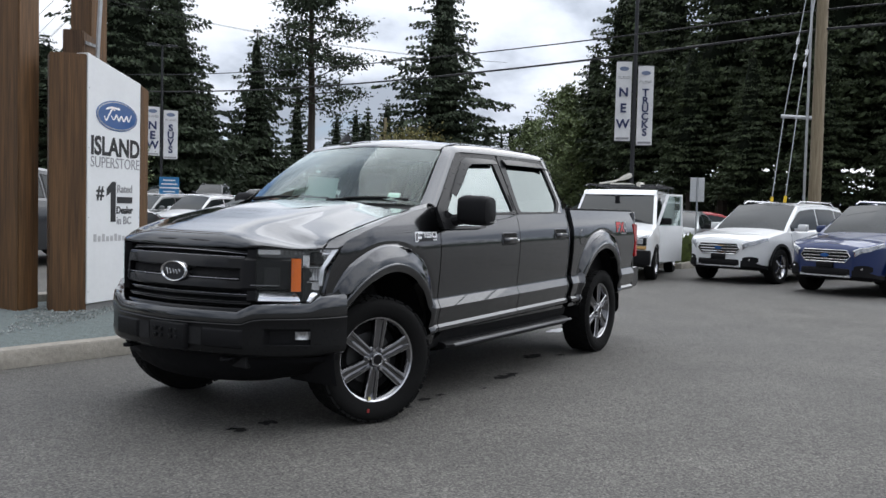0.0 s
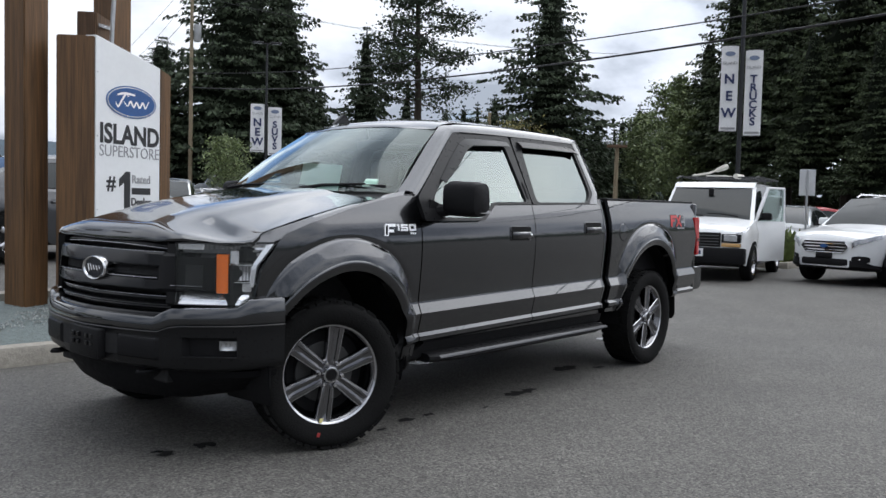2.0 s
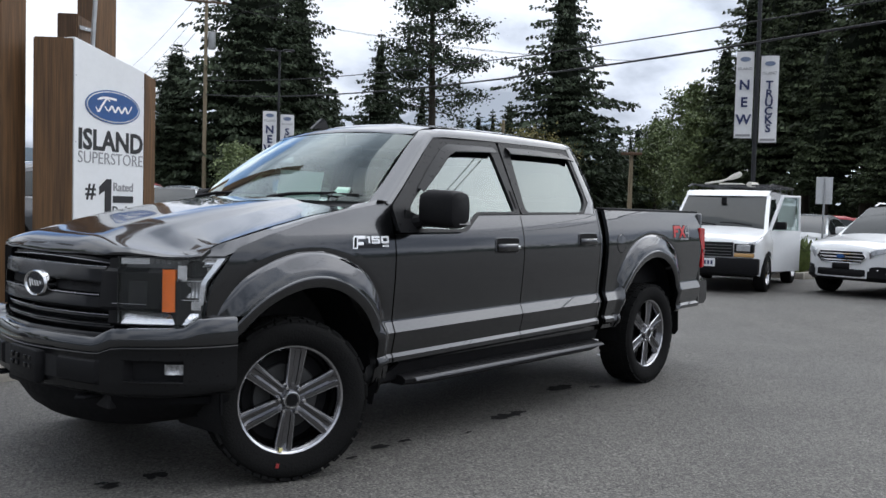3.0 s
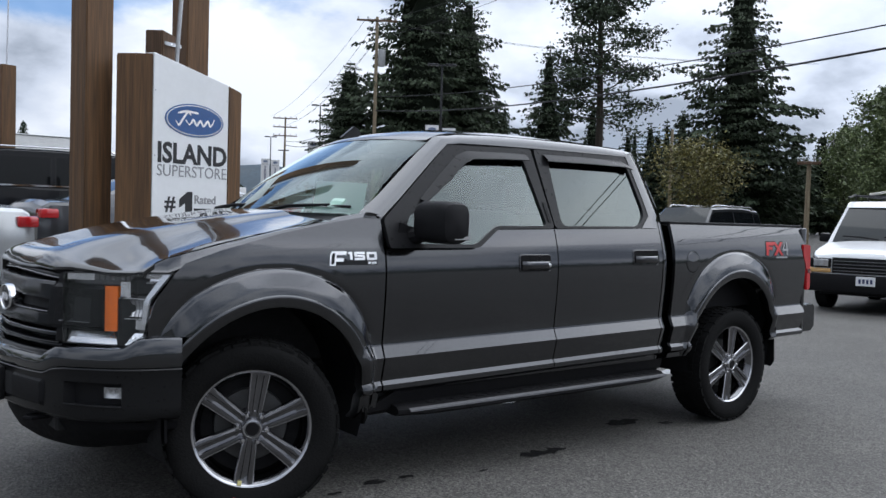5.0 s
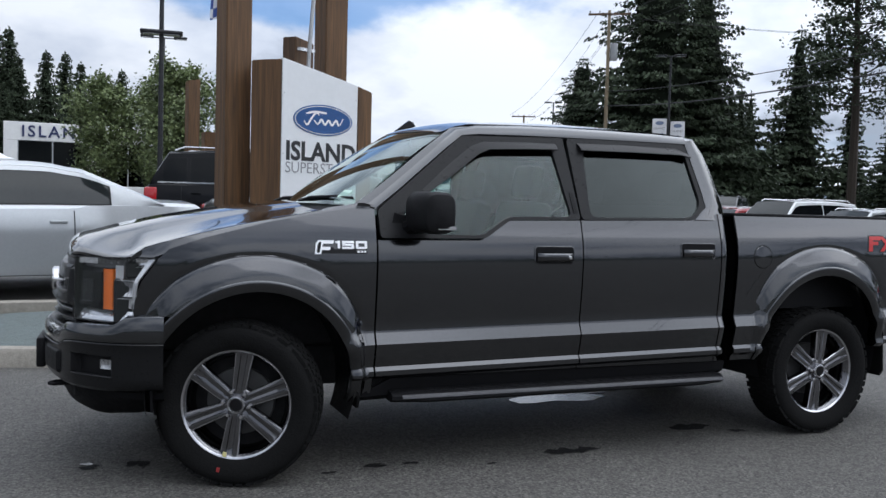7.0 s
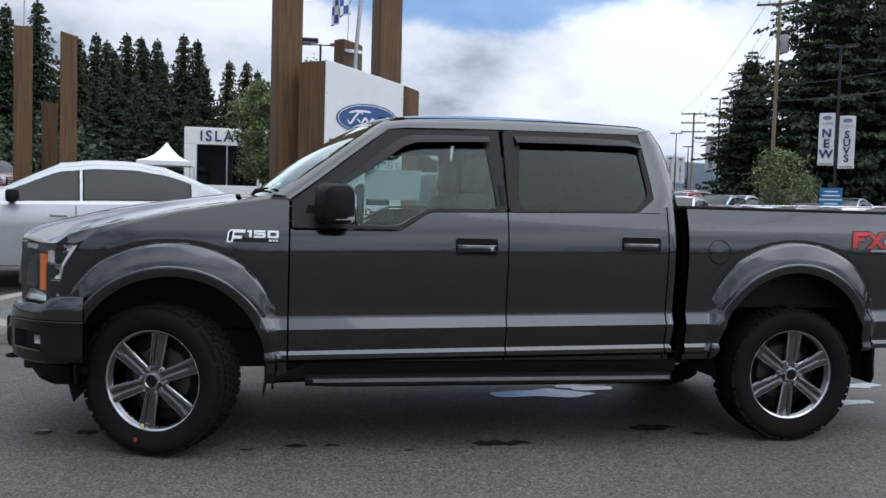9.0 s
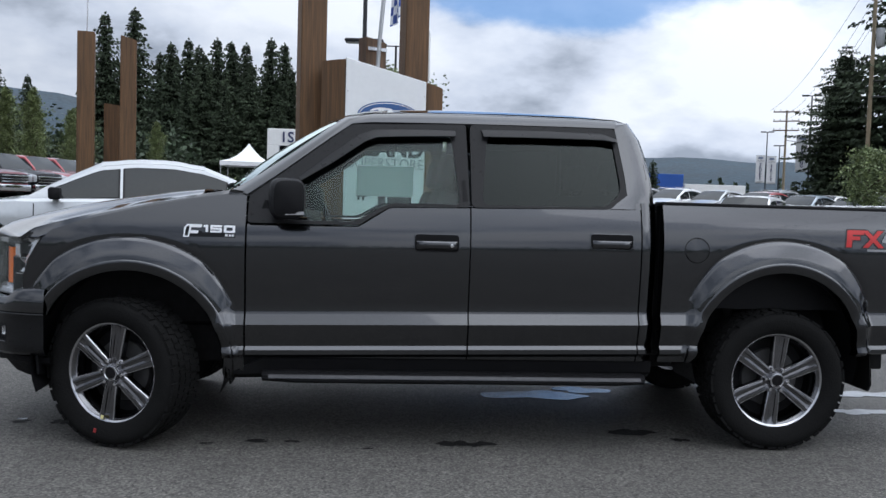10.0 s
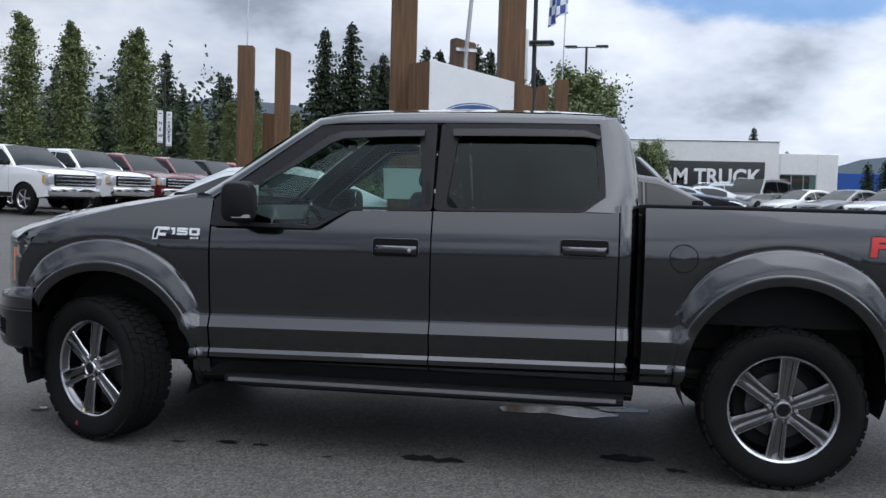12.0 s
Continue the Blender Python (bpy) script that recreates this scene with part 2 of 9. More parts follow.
TIMBER = wood("stained_fir_timber", (0.060, 0.030, 0.011), (0.165, 0.084, 0.031))
TIMBERD = wood("weathered_timber", (0.05, 0.028, 0.014), (0.15, 0.085, 0.045))
POLEWOOD = wood("grey_pole_wood", (0.13, 0.10, 0.06), (0.32, 0.26, 0.17))
POLEDK = mat("dark_bronze_pole", (0.02, 0.021, 0.024), 0.45, 0.3, 0.1, 8)
GALV = mat("galvanised_steel", (0.42, 0.43, 0.44), 0.45, 0.9, 0.15, 12)
CABLE = mat("black_cable", (0.02, 0.02, 0.022), 0.7, 0, 0.1, 3)
YELLOW = mat("yellow_guard", (0.75, 0.50, 0.02), 0.5, 0, 0.1, 10)
CONC = mat("kerb_concrete", (0.27, 0.25, 0.215), 0.85, 0, 0.22, 3, 0.35, 70)
CARD = mat("brown_cardboard", (0.42, 0.27, 0.15), 0.85, 0, 0.08, 8)

# ---------------------------------------------------------------- mesh helpers


def link(name, bm, material, parent=None, label="", smooth=35):
    me = bpy.data.meshes.new(name)
    bm.normal_update()
    bm.to_mesh(me)
    bm.free()
    if material:
        for one in (material if isinstance(material, (list, tuple)) else (material,)):
            me.materials.append(one)
    if smooth == "keep":
        me.polygons.foreach_set("use_smooth", [True] * len(me.polygons))
    elif smooth:
        me.polygons.foreach_set("use_smooth", [True] * len(me.polygons))
        me.set_sharp_from_angle(angle=radians(smooth))
    ob = new(name, me)
    if parent:
        ob.parent = parent
    if label:
        tagged(ob, label)
    return ob


def part(name, bm, material, parent, label="", smooth=35):
    return link(name, bm, material, parent, label, smooth)


def thing(name, label, category, group="", kind="", at=None):
    ob = new(name)
    ob.empty_display_size = 0.2
    if at is not None:
        ob.matrix_basis = at
    return tagged(ob, label, category, group, kind)


def quad_grid(bm, rows, closed=False):
    """rows: list of lists of points, equal lengths; skins them with quads."""
    vs = [[bm.verts.new(p) for p in r] for r in rows]
    for a, b in zip(vs, vs[1:]):
        k = len(a)
        for i in range(k if closed else k - 1):
            j = (i + 1) % k
            try:
                bm.faces.new((a[i], a[j], b[j], b[i]))
            except ValueError:
                pass
    return vs


def both_sides(bm):
    """Mirror the bmesh over y = 0 onto the other side."""
    geo = bmesh.ops.duplicate(bm, geom=bm.verts[:] + bm.edges[:] + bm.faces[:])["geom"]
    vs = [g for g in geo if isinstance(g, bmesh.types.BMVert)]
    fs = [g for g in geo if isinstance(g, bmesh.types.BMFace)]
    for v in vs:
        v.co.y = -v.co.y
    bmesh.ops.reverse_faces(bm, faces=fs)
    return bm


def flip(bm):
    for v in bm.verts:
        v.co.y = -v.co.y
    bmesh.ops.reverse_faces(bm, faces=bm.faces[:])
    return bm


def box(bm, x0, x1, y0, y1, z0, z1, bevel=0.0, m=None, seg=2):
    r = bmesh.ops.create_cube(bm, size=1.0)
    vs = r["verts"]
    for v in vs:
        v.co = Vector(((x0 + x1) / 2 + v.co.x * (x1 - x0), (y0 + y1) / 2 + v.co.y * (y1 - y0), (z0 + z1) / 2 + v.co.z * (z1 - z0)))
    if bevel > 0:
        es = list({e for v in vs for e in v.link_edges})
        res = bmesh.ops.bevel(bm, geom=es, offset=bevel, segments=seg, affect='EDGES', profile=0.5)
        vs = list({v for f in res["faces"] for v in f.verts} | {v for v in vs if v.is_valid})
    if m is not None:
        bmesh.ops.transform(bm, matrix=m, verts=vs)
    return vs


def tube(bm, pts, r, seg=8, cap=True):
    """Round bar along points; r is one radius or one per point."""
    pts = [Vector(p) for p in pts]
    rs = r if isinstance(r, (list, tuple)) else [r] * len(pts)
    rings = []
    for i, p in enumerate(pts):
        d = (pts[min(i + 1, len(pts) - 1)] - pts[max(i - 1, 0)]).normalized()
        a = d.orthogonal().normalized() if i == 0 else (rings_a - d * rings_a.dot(d)).normalized()
        rings_a = a
        b = d.cross(a)
        rings.append([bm.verts.new(p + (a * math.cos(2 * math.pi * k / seg) + b * math.sin(2 * math.pi * k / seg)) * rs[i]) for k in range(seg)])
    for q, w in zip(rings, rings[1:]):
        for k in range(seg):
            bm.faces.new((q[k], q[(k + 1) % seg], w[(k + 1) % seg], w[k]))
    if cap:
        bm.faces.new(list(reversed(rings[0])))
        bm.faces.new(rings[-1])
    return bm


def lathe(bm, prof, seg=48, m=None):
    """Turn a profile of (radius, along y) about the y axis."""
    rows = []
    for k in range(seg):
        a = 2 * math.pi * k / seg
        row = [Vector((r * math.cos(a), y, r * math.sin(a))) for r, y in prof]
        rows.append([m @ p for p in row] if m is not None else row)
    rows.append(rows[0])
    quad_grid(bm, rows)
    bmesh.ops.remove_doubles(bm, verts=bm.verts[:], dist=1e-5)
    return bm


def slab(bm, pts, d, m=None):
    """Polygon (list of 3D points) thickened by the vector d."""
    d = Vector(d)
    a = [bm.verts.new(p) for p in pts]
    b = [bm.verts.new(Vector(p) + d) for p in pts]
    bm.faces.new(a)
    bm.faces.new(list(reversed(b)))
    k = len(a)
    for i in range(k):
        bm.faces.new((a[i], b[i], b[(i + 1) % k], a[(i + 1) % k]))
    bmesh.ops.recalc_face_normals(bm, faces=bm.faces[:])
    if m is not None:
        bmesh.ops.transform(bm, matrix=m, verts=a + b)
    return a + b


def text_mesh(body, size, material, parent, name, m, extrude=0.002, squeeze=1.0, bold=0.0, vertical=False, spacing=1.0):
    """Letters from the built-in font; m puts the text's own x, y plane in place; centred."""
    c = bpy.data.curves.new(name, 'FONT')
    c.body = "\n".join(body) if vertical else body
    c.size, c.extrude, c.offset = size, extrude, bold
    c.align_x, c.align_y = 'CENTER', 'CENTER'
    c.space_line = 0.82 * spacing if vertical else 1.0
    if not vertical:
        c.space_character = spacing
    c.resolution_u = 3
    tmp = new("letters_tmp", c)
    dg = bpy.context.evaluated_depsgraph_get()
    me = bpy.data.meshes.new_from_object(tmp.evaluated_get(dg))
    bpy.data.objects.remove(tmp)
    bpy.data.curves.remove(c)
    me.transform(m @ Matrix.Diagonal((squeeze, 1, 1, 1)))
    me.materials.clear()
    me.materials.append(material)
    me.name = name
    ob = new(name, me)
    ob.parent = parent
    return ob


def outward(bm, d):
    """Turn all faces so that they look along d."""
    d = Vector(d)
    bm.normal_update()
    for f in bm.faces:
        if f.normal.dot(d) < 0:
            f.normal_flip()
    return bm


def smooth(a, b, x):
    t = min(1, max(0, (x - a) / (b - a)))
    return t * t * (3 - 2 * t)


def curve(pts, x):
    """Piecewise smooth interpolation through (x, value) pairs."""
    if x <= pts[0][0]:
        return pts[0][1]
    for (x0, v0), (x1, v1) in zip(pts, pts[1:]):
        if x <= x1:
            return v0 + (v1 - v0) * (x - x0) / (x1 - x0)
    return pts[-1][1]


def rise(y):
    """Height of the lot's ground: level by the truck, climbing gently behind the planted island."""
    return curve([(3.0, 0.0), (6.8, 0.34), (14, 0.5), (20, 0.75), (45, 1.0), (90, 1.3), (5000, 1.3)], y)


def lot(x, y):
    """Ground height; the lot sinks back to the truck's level beyond its tail."""
    return rise(y) * (1 - smooth(10, 15, x) * smooth(34, 27, x) * smooth(36, 28, y))


CREASES = (0.515, 0.54, 0.56, 0.68, 0.738)

# ---------------------------------------------------------------- pickup truck (front axle at x = 0, driver's side at -y)
# wheel arches: centre, then radius of the swollen band's outer edge and of the ridge at its lip
FA, RA = (0.05, 0.47), (3.675, 0.55)
BAND_R, RIDGE_R = {FA: 0.672, RA: 0.660}, {FA: 0.548, RA: 0.532}
Z_CREASES = [0.34, 0.40, 0.47, 0.495, 0.515, 0.54, 0.56, 0.61, 0.655, 0.68, 0.70, 0.738, 0.753, 0.80, 0.88, 0.95, 1.02, 1.08, 1.12, 1.16, 1.19,
             1.215, 1.24, 1.27, 1.30, 1.33, 1.36, 1.40]
FINE_ROWS = sorted(set(Z_CREASES + [0.575 + 0.02 * k for k in range(42) if all(abs(0.575 + 0.02 * k - c) > 0.006 for c in Z_CREASES)]))
SIDE = [(0.34, 0.80), (0.40, 0.895), (0.495, 0.92), (0.515, 0.95), (0.54, 0.950), (0.56, 0.936), (0.655, 0.958), (0.68, 0.962), (0.738, 0.938),
        (0.753, 0.935), (0.88, 0.947), (0.95, 0.953), (1.02, 0.957), (1.08, 0.9585), (1.12, 0.9575), (1.16, 0.954), (1.19, 0.9495), (1.215, 0.9445), (1.27, 0.930), (1.33, 0.912), (1.40, 0.890)]


def rake(x):
    """The body's lines climb slightly towards the tail."""
    return 0.015 * (x - 0.67)


PATCH_UP = 0.50  # sine of the angle above the axle from which the band is a panel of its own


def arch_polar(c, x, z):
    """Distance from the arch's centre line (upright below the axle) and sine of the angle above it."""
    r = math.hypot(x - c[0], max(0.0, z - c[1]))
    return r, max(0.0, z - c[1]) / max(r, 0.01)


def band_at(c, up):
    """Outer radius of the swollen band; up: sine of the angle above the axle."""
    return RIDGE_R[c] + (BAND_R[c] - RIDGE_R[c]) * min(1.0, max(0.26, 0.10 + 1.1 * up))


def arch_swell(c, x, z):
    """How far the band round a wheel arch stands out from the side."""
    r, up = arch_polar(c, x, z)
    band, ridge = band_at(c, up), RIDGE_R[c]
    if r > band + 0.016:
        return 0.0
    step = 0.011 * smooth(0.42, 0.66, up)
    peak = 0.016 + 0.032 * smooth(0.10, 0.62, up)
    out = curve([(ridge, peak), (ridge + 0.25 * (band - ridge), peak * 0.87), (band - 0.011, step), (band - 0.002, -0.0035 if step > 0.003 else 0.0), (band + 0.016, 0.0)], r)
    return out * (1 - smooth(-0.34, -0.54, x))


def body_y(x, z):
    y = curve(SIDE, z - rake(x))
    for c in (FA, RA):
        r, up = arch_polar(c, x, z)
        if r < BAND_R[c] + 0.016:
            y += (max(y, 0.938) - y) * smooth(BAND_R[c] + 0.016, BAND_R[c] - 0.07, r) * smooth(0.44, 0.66, up) + arch_swell(c, x, z)
    y -= 0.062 * smooth(-0.10, -0.62, x)
    return y


def under_patch(x, z):
    """The side where the arch panels cover it lies a little deeper."""
    y = body_y(x, z)
    for c in (FA, RA):
        r, up = arch_polar(c, x, z)
        y -= 0.008 * smooth(PATCH_UP + 0.01, PATCH_UP + 0.07, up) * smooth(BAND_R[c] + 0.028, BAND_R[c] + 0.012, r)
    return y


def arch_z(x, base, grow=-0.12):
    z = base
    for c in (FA, RA):
        d, radius = abs(x - c[0]), BAND_R[c] + grow
        if d < radius:
            z = max(z, c[1] + math.sqrt(radius ** 2 - d * d))
    return z


def arch_patch(c, x0, x1, low_front, low_rear):
    """The swollen band of sheet metal round a wheel arch, laid out in rings."""
    cx, cz = c
    bm = bmesh.new()
    ridge = RIDGE_R[c]
    rows = []
    for k in range(91):
        a = math.pi - math.asin(PATCH_UP) - (math.pi - 2 * math.asin(PATCH_UP)) * k / 90
        ca, sa = math.cos(a), math.sin(a)
        band = band_at(c, sa)
        radii = [BAND_R[c] + 0.050, (BAND_R[c] + 0.050) * 0.5 + (band + 0.016) * 0.5, band + 0.016, band + 0.007, band - 0.002, band - 0.0065, band - 0.011]
        radii += [ridge + (band - 0.011 - ridge) * q for q in (0.85, 0.68, 0.5, 0.34, 0.2, 0.1, 0.0)]
        most = (x1 - cx) / ca if ca > 1e-4 else (x0 - cx) / ca if ca < -1e-4 else 9.0
        low = low_front if ca < 0 else low_rear
        row = []
        for r in radii:
            q = min(r, most)
            x, z = cx + q * ca, max(low, cz + q * sa)
            row.append((x, -body_y(x, z) - 0.0006, z))
        rows.append(row)
    quad_grid(bm, rows)
    bmesh.ops.remove_doubles(bm, verts=bm.verts[:], dist=1e-5)
    bmesh.ops.dissolve_degenerate(bm, edges=bm.edges[:], dist=1e-5)
    bmesh.ops.recalc_face_normals(bm, faces=bm.faces[:])
    return outward(bm, (0, -1, 0.0))


def side_panel(xs, zbot, ztop, yf=body_y, rows=Z_CREASES):
    bm = bmesh.new()
    cols = []
    for x in xs:
        lo, hi = zbot(x), ztop(x)
        zs = [min(hi, max(lo, z)) for z in [lo] + [q + rake(x) for q in rows] + [hi]]
        cols.append([(x, -yf(x, z), z) for z in sorted(zs)])
    quad_grid(bm, cols)
    # turn the rim inwards so that the panel shows its thickness
    bmesh.ops.remove_doubles(bm, verts=bm.verts[:], dist=1e-5)
    bmesh.ops.dissolve_degenerate(bm, edges=bm.edges[:], dist=1e-5)
    rim = [e for e in bm.edges if e.is_boundary]
    ex = bmesh.ops.extrude_edge_only(bm, edges=rim)["geom"]
    for v in ex:
        if isinstance(v, bmesh.types.BMVert):
            v.co.y += 0.028
    bmesh.ops.recalc_face_normals(bm, faces=bm.faces[:])
    bm.normal_update()
    for e in bm.edges:
        if e.calc_face_angle(0) > 0.7:
            e.smooth = False
        elif any(all(abs(v.co.z - rake(v.co.x) - c) < 1e-4 for v in e.verts) for c in CREASES):
            x = (e.verts[0].co.x + e.verts[1].co.x) / 2
            z = e.verts[0].co.z
            if all(arch_polar(c, x, z)[0] > RIDGE_R[c] + 0.03 for c in (FA, RA)):
                e.smooth = False
    return bm


def spread(a, b, n):
    return [a + (b - a) * i / n for i in range(n + 1)]


def arch_cols(cx, a, b):
    """Columns that follow the wheel arch closely, from a to b."""
    xs = {a, b}
    for k in range(121):
        x = cx - 0.70 * math.cos(math.pi * k / 120)
        if a < x < b:
            xs.add(x)
    xs.update(x for x in spread(a, b, 26) if all(abs(x - q) > 0.012 for q in list(xs)))
    return sorted(xs)


def green_y(z):
    return 0.905 - (z - 1.385) * 0.455


def on_glass(pts, out=0.0):
    return [Vector((x, -(green_y(z) + out), z)) for x, z in pts]


def resample(pts, n, closed=True):
    pts = [Vector((*p, 0)) if len(p) == 2 else Vector(p) for p in pts]
    if closed:
        pts = pts + [pts[0]]
    out = []
    for a, b in zip(pts, pts[1:]):
        out += [a.lerp(b, i / n) for i in range(n)]
    if not closed:
        out.append(pts[-1])
    return [(p.x, p.y) for p in out]


def rounded(pts, r=0.04, n=4):
    """Round the corners of a 2D polygon; same number of points for each corner."""
    out = []
    k = len(pts)
    for i in range(k):
        a, b, c = Vector(pts[i - 1]), Vector(pts[i]), Vector(pts[(i + 1) % k])
        d1, d2 = (a - b), (c - b)
        q = min(r, d1.length * 0.45, d2.length * 0.45)
        p1, p2 = b + d1.normalized() * q, b + d2.normalized() * q
        for j in range(n + 1):
            t = j / n
            out.append(tuple(p1 * (1 - t) ** 2 + b * 2 * t * (1 - t) + p2 * t * t))
    return out


def ring_panel(outer, inner, out=0.0, depth=0.03):
    bm = bmesh.new()
    o, i = on_glass(outer, out), on_glass(inner, out)
    deep = [p + Vector((0, depth, 0)) for p in i]
    back = [p + Vector((0, depth, 0)) for p in o]
    quad_grid(bm, [back + back[:1], o + o[:1], i + i[:1], deep + deep[:1]])
    bmesh.ops.remove_doubles(bm, verts=bm.verts[:], dist=1e-5)
    bmesh.ops.recalc_face_normals(bm, faces=bm.faces[:])
    return bm


def pane(pts, inset=0.014):
    bm = bmesh.new()
    bm.faces.new([bm.verts.new(p) for p in on_glass(pts, -inset)])
    return outward(bm, (0, -1, 0))


def build_wheel(parent, at, name="wheel", mark=False):
    """Six twin-spoke alloy wheel; its face looks along -y; at: pose."""
    W = 0.135
    bm = bmesh.new()
    lathe(bm, [(0.262, -0.095), (0.275, -0.112), (0.30, -0.128), (0.345, -0.136), (0.376, -0.129), (0.389, -0.115), (0.395, -0.088), (0.397, -0.03),
               (0.397, 0.03), (0.395, 0.085), (0.389, 0.112), (0.376, 0.128), (0.30, 0.128), (0.262, 0.09)], 72)
    tyre = link(name, bm, RUBBER, parent)
    tyre.matrix_basis = at
    # tread blocks
    bm = bmesh.new()
    rng = random.Random(7)
    for k in range(58):
        a = 2 * math.pi * k / 58
        for j, (y0, y1) in enumerate(((-0.124, -0.078), (-0.070, -0.028), (-0.020, 0.022), (0.030, 0.072), (0.080, 0.122))):
            aa = a + (0.054 if j % 2 else 0) + rng.uniform(-0.008, 0.008)
            w = 0.034 if j in (0, 4) else 0.030
            lug = 0.395 if j in (0, 4) else 0.4005
            box(bm, -w / 2, w / 2, y0, y1, lug - 0.010, lug + 0.004, 0, Matrix.Rotation(-aa, 4, 'Y') @ Matrix.Rotation(rng.uniform(-0.12, 0.12), 4, 'Z'))
    part("tread", bm, RUBBER, tyre, smooth=0)
    bm = bmesh.new()
    lathe(bm, [(0.262, 0.09), (0.235, 0.085), (0.228, -0.03), (0.240, -0.07), (0.258, -0.098), (0.272, -0.106), (0.276, -0.100), (0.266, -0.088)], 64)
    part("rim", bm, SPOKE, tyre, "smoked chrome alloy rim")
    bm = bmesh.new()
    lathe(bm, [(0.2605, -0.0995), (0.266, -0.104), (0.2725, -0.1065), (0.2765, -0.1005)], 64)
    part("rim_edge", bm, RIMM, tyre, "bright machined rim edge")
    # near-black disc paints the shade behind the spokes
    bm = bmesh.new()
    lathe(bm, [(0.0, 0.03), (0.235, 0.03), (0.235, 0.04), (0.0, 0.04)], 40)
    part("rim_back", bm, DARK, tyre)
    bm = bmesh.new()
    lathe(bm, [(0.05, -0.005), (0.165, -0.005), (0.168, 0.0), (0.168, 0.025)], 40)
    part("brake_disc", bm, mat("dull_brake_iron", (0.10, 0.10, 0.10), 0.6, 0.7, 0.2, 20), tyre)
    for k in range(6):
        rot = Matrix.Rotation(-math.pi / 3 * k - math.pi / 2, 4, 'Y')
        # broad smoked spoke: eased edges, a raised spine between two flutes
        bm = bmesh.new()
        rows = []
        for r, w, y in ((0.040, 0.018, -0.088), (0.060, 0.029, -0.092), (0.085, 0.0345, -0.094), (0.13, 0.0375, -0.096), (0.20, 0.0415, -0.095), (0.245, 0.0445, -0.095), (0.268, 0.0465, -0.101)):
            flute = 0.006 * smooth(0.055, 0.09, r) * smooth(0.262, 0.235, r)
            row = []
            for f, dy in ((-1, 0.050), (-1, 0.008), (-0.90, 0.002), (-0.66, -0.001), (-0.40, 0.0), (-0.32, flute), (0.0, flute + 0.003), (0.32, flute), (0.40, 0.0), (0.66, -0.001), (0.90, 0.002), (1, 0.008), (1, 0.050)):
                row.append(rot @ Vector((r, y + dy, w * f)))
            rows.append(row)
        quad_grid(bm, rows)
        bmesh.ops.recalc_face_normals(bm, faces=bm.faces[:])
        part("spoke", bm, SPOKE, tyre, "smoked chrome spoke with bright edges", smooth=22)
        for s in (-1, 1):
            bm = bmesh.new()
            rows = []
            for r, w, y in ((0.064, 0.030, -0.091), (0.085, 0.0345, -0.0935), (0.13, 0.0375, -0.0955), (0.20, 0.0415, -0.0945), (0.245, 0.0445, -0.0945), (0.258, 0.0475, -0.098)):
                rows.append([rot @ Vector((r, y + 0.020, s * (w + 0.0015))), rot @ Vector((r, y + 0.004, s * (w + 0.0015))), rot @ Vector((r, y, s * (w - 0.0015))), rot @ Vector((r, y, s * (w - 0.0050)))])
            quad_grid(bm, rows)
            bmesh.ops.recalc_face_normals(bm, faces=bm.faces[:])
            part("spoke_edge", bm, RIMM, tyre)
        a = math.pi / 3 * (k + 0.5) + math.pi / 2
        bm = bmesh.new()
        lathe(bm, [(0.0, -0.113), (0.008, -0.112), (0.0125, -0.104), (0.0135, -0.08)], 10, Matrix.Translation((0.066 * math.cos(a), 0, 0.066 * math.sin(a))))
        part("lug_nut", bm, mat("lug_nut_chrome", (0.6, 0.6, 0.61), 0.14, 1.0, 0.05, 30), tyre)
    bm = bmesh.new()
    lathe(bm, [(0.0, -0.112), (0.033, -0.112), (0.036, -0.116), (0.042, -0.115), (0.046, -0.108), (0.049, -0.096), (0.050, -0.07)], 40)
    part("hub_cap", bm, RIMM, tyre, "bright ring round the hub")
    bm = bmesh.new()
    lathe(bm, [(0.0, -0.089), (0.080, -0.088), (0.086, -0.082), (0.088, -0.03)], 36)
    part("hub_plate", bm, SPOKE, tyre)
    bm = bmesh.new()
    lathe(bm, [(0.0, -0.1145), (0.029, -0.1145), (0.032, -0.1118)], 24)
    part("hub_emblem", bm, GLOSSB, tyre)
    if mark:
        bm = bmesh.new()
        box(bm, -0.012, 0.006, -0.110, -0.107, -0.262, -0.240, 0.001, Matrix.Rotation(0.06, 4, 'Y'), seg=1)
        part("balance_tag", bm, mat("yellow_tag", (0.75, 0.68, 0.30), 0.5, 0, 0.1, 20), tyre, "yellow balance tag")
        bm = bmesh.new()
        box(bm, -0.008, 0.008, -0.138, -0.1345, -0.335, -0.312, 0.001, Matrix.Rotation(0.10, 4, 'Y'), seg=1)
        part("paint_dot", bm, mat("red_paint_dot", (0.28, 0.025, 0.025), 0.6, 0, 0.1, 20), tyre, "red paint mark on the tyre")
    return tyre


GRIME = mat("grimy_chassis_metal", (0.03, 0.03, 0.03), 0.7, 0.3, 0.3, 12, 0.2, 60)


def decal_stroke(bm, x, w, z, h, lean, out):
    """Thin vinyl stroke that follows the bed's side; lean shifts its head along x."""
    rows = []
    for k in range(7):
        t = k / 6
        zz, cx = z - h / 2 + h * t, x + lean * (t - 0.5)
        rows.append([(cx - w / 2, -body_y(cx - w / 2, zz) - out, zz), (cx + w / 2, -body_y(cx + w / 2, zz) - out, zz)])
    quad_grid(bm, rows)


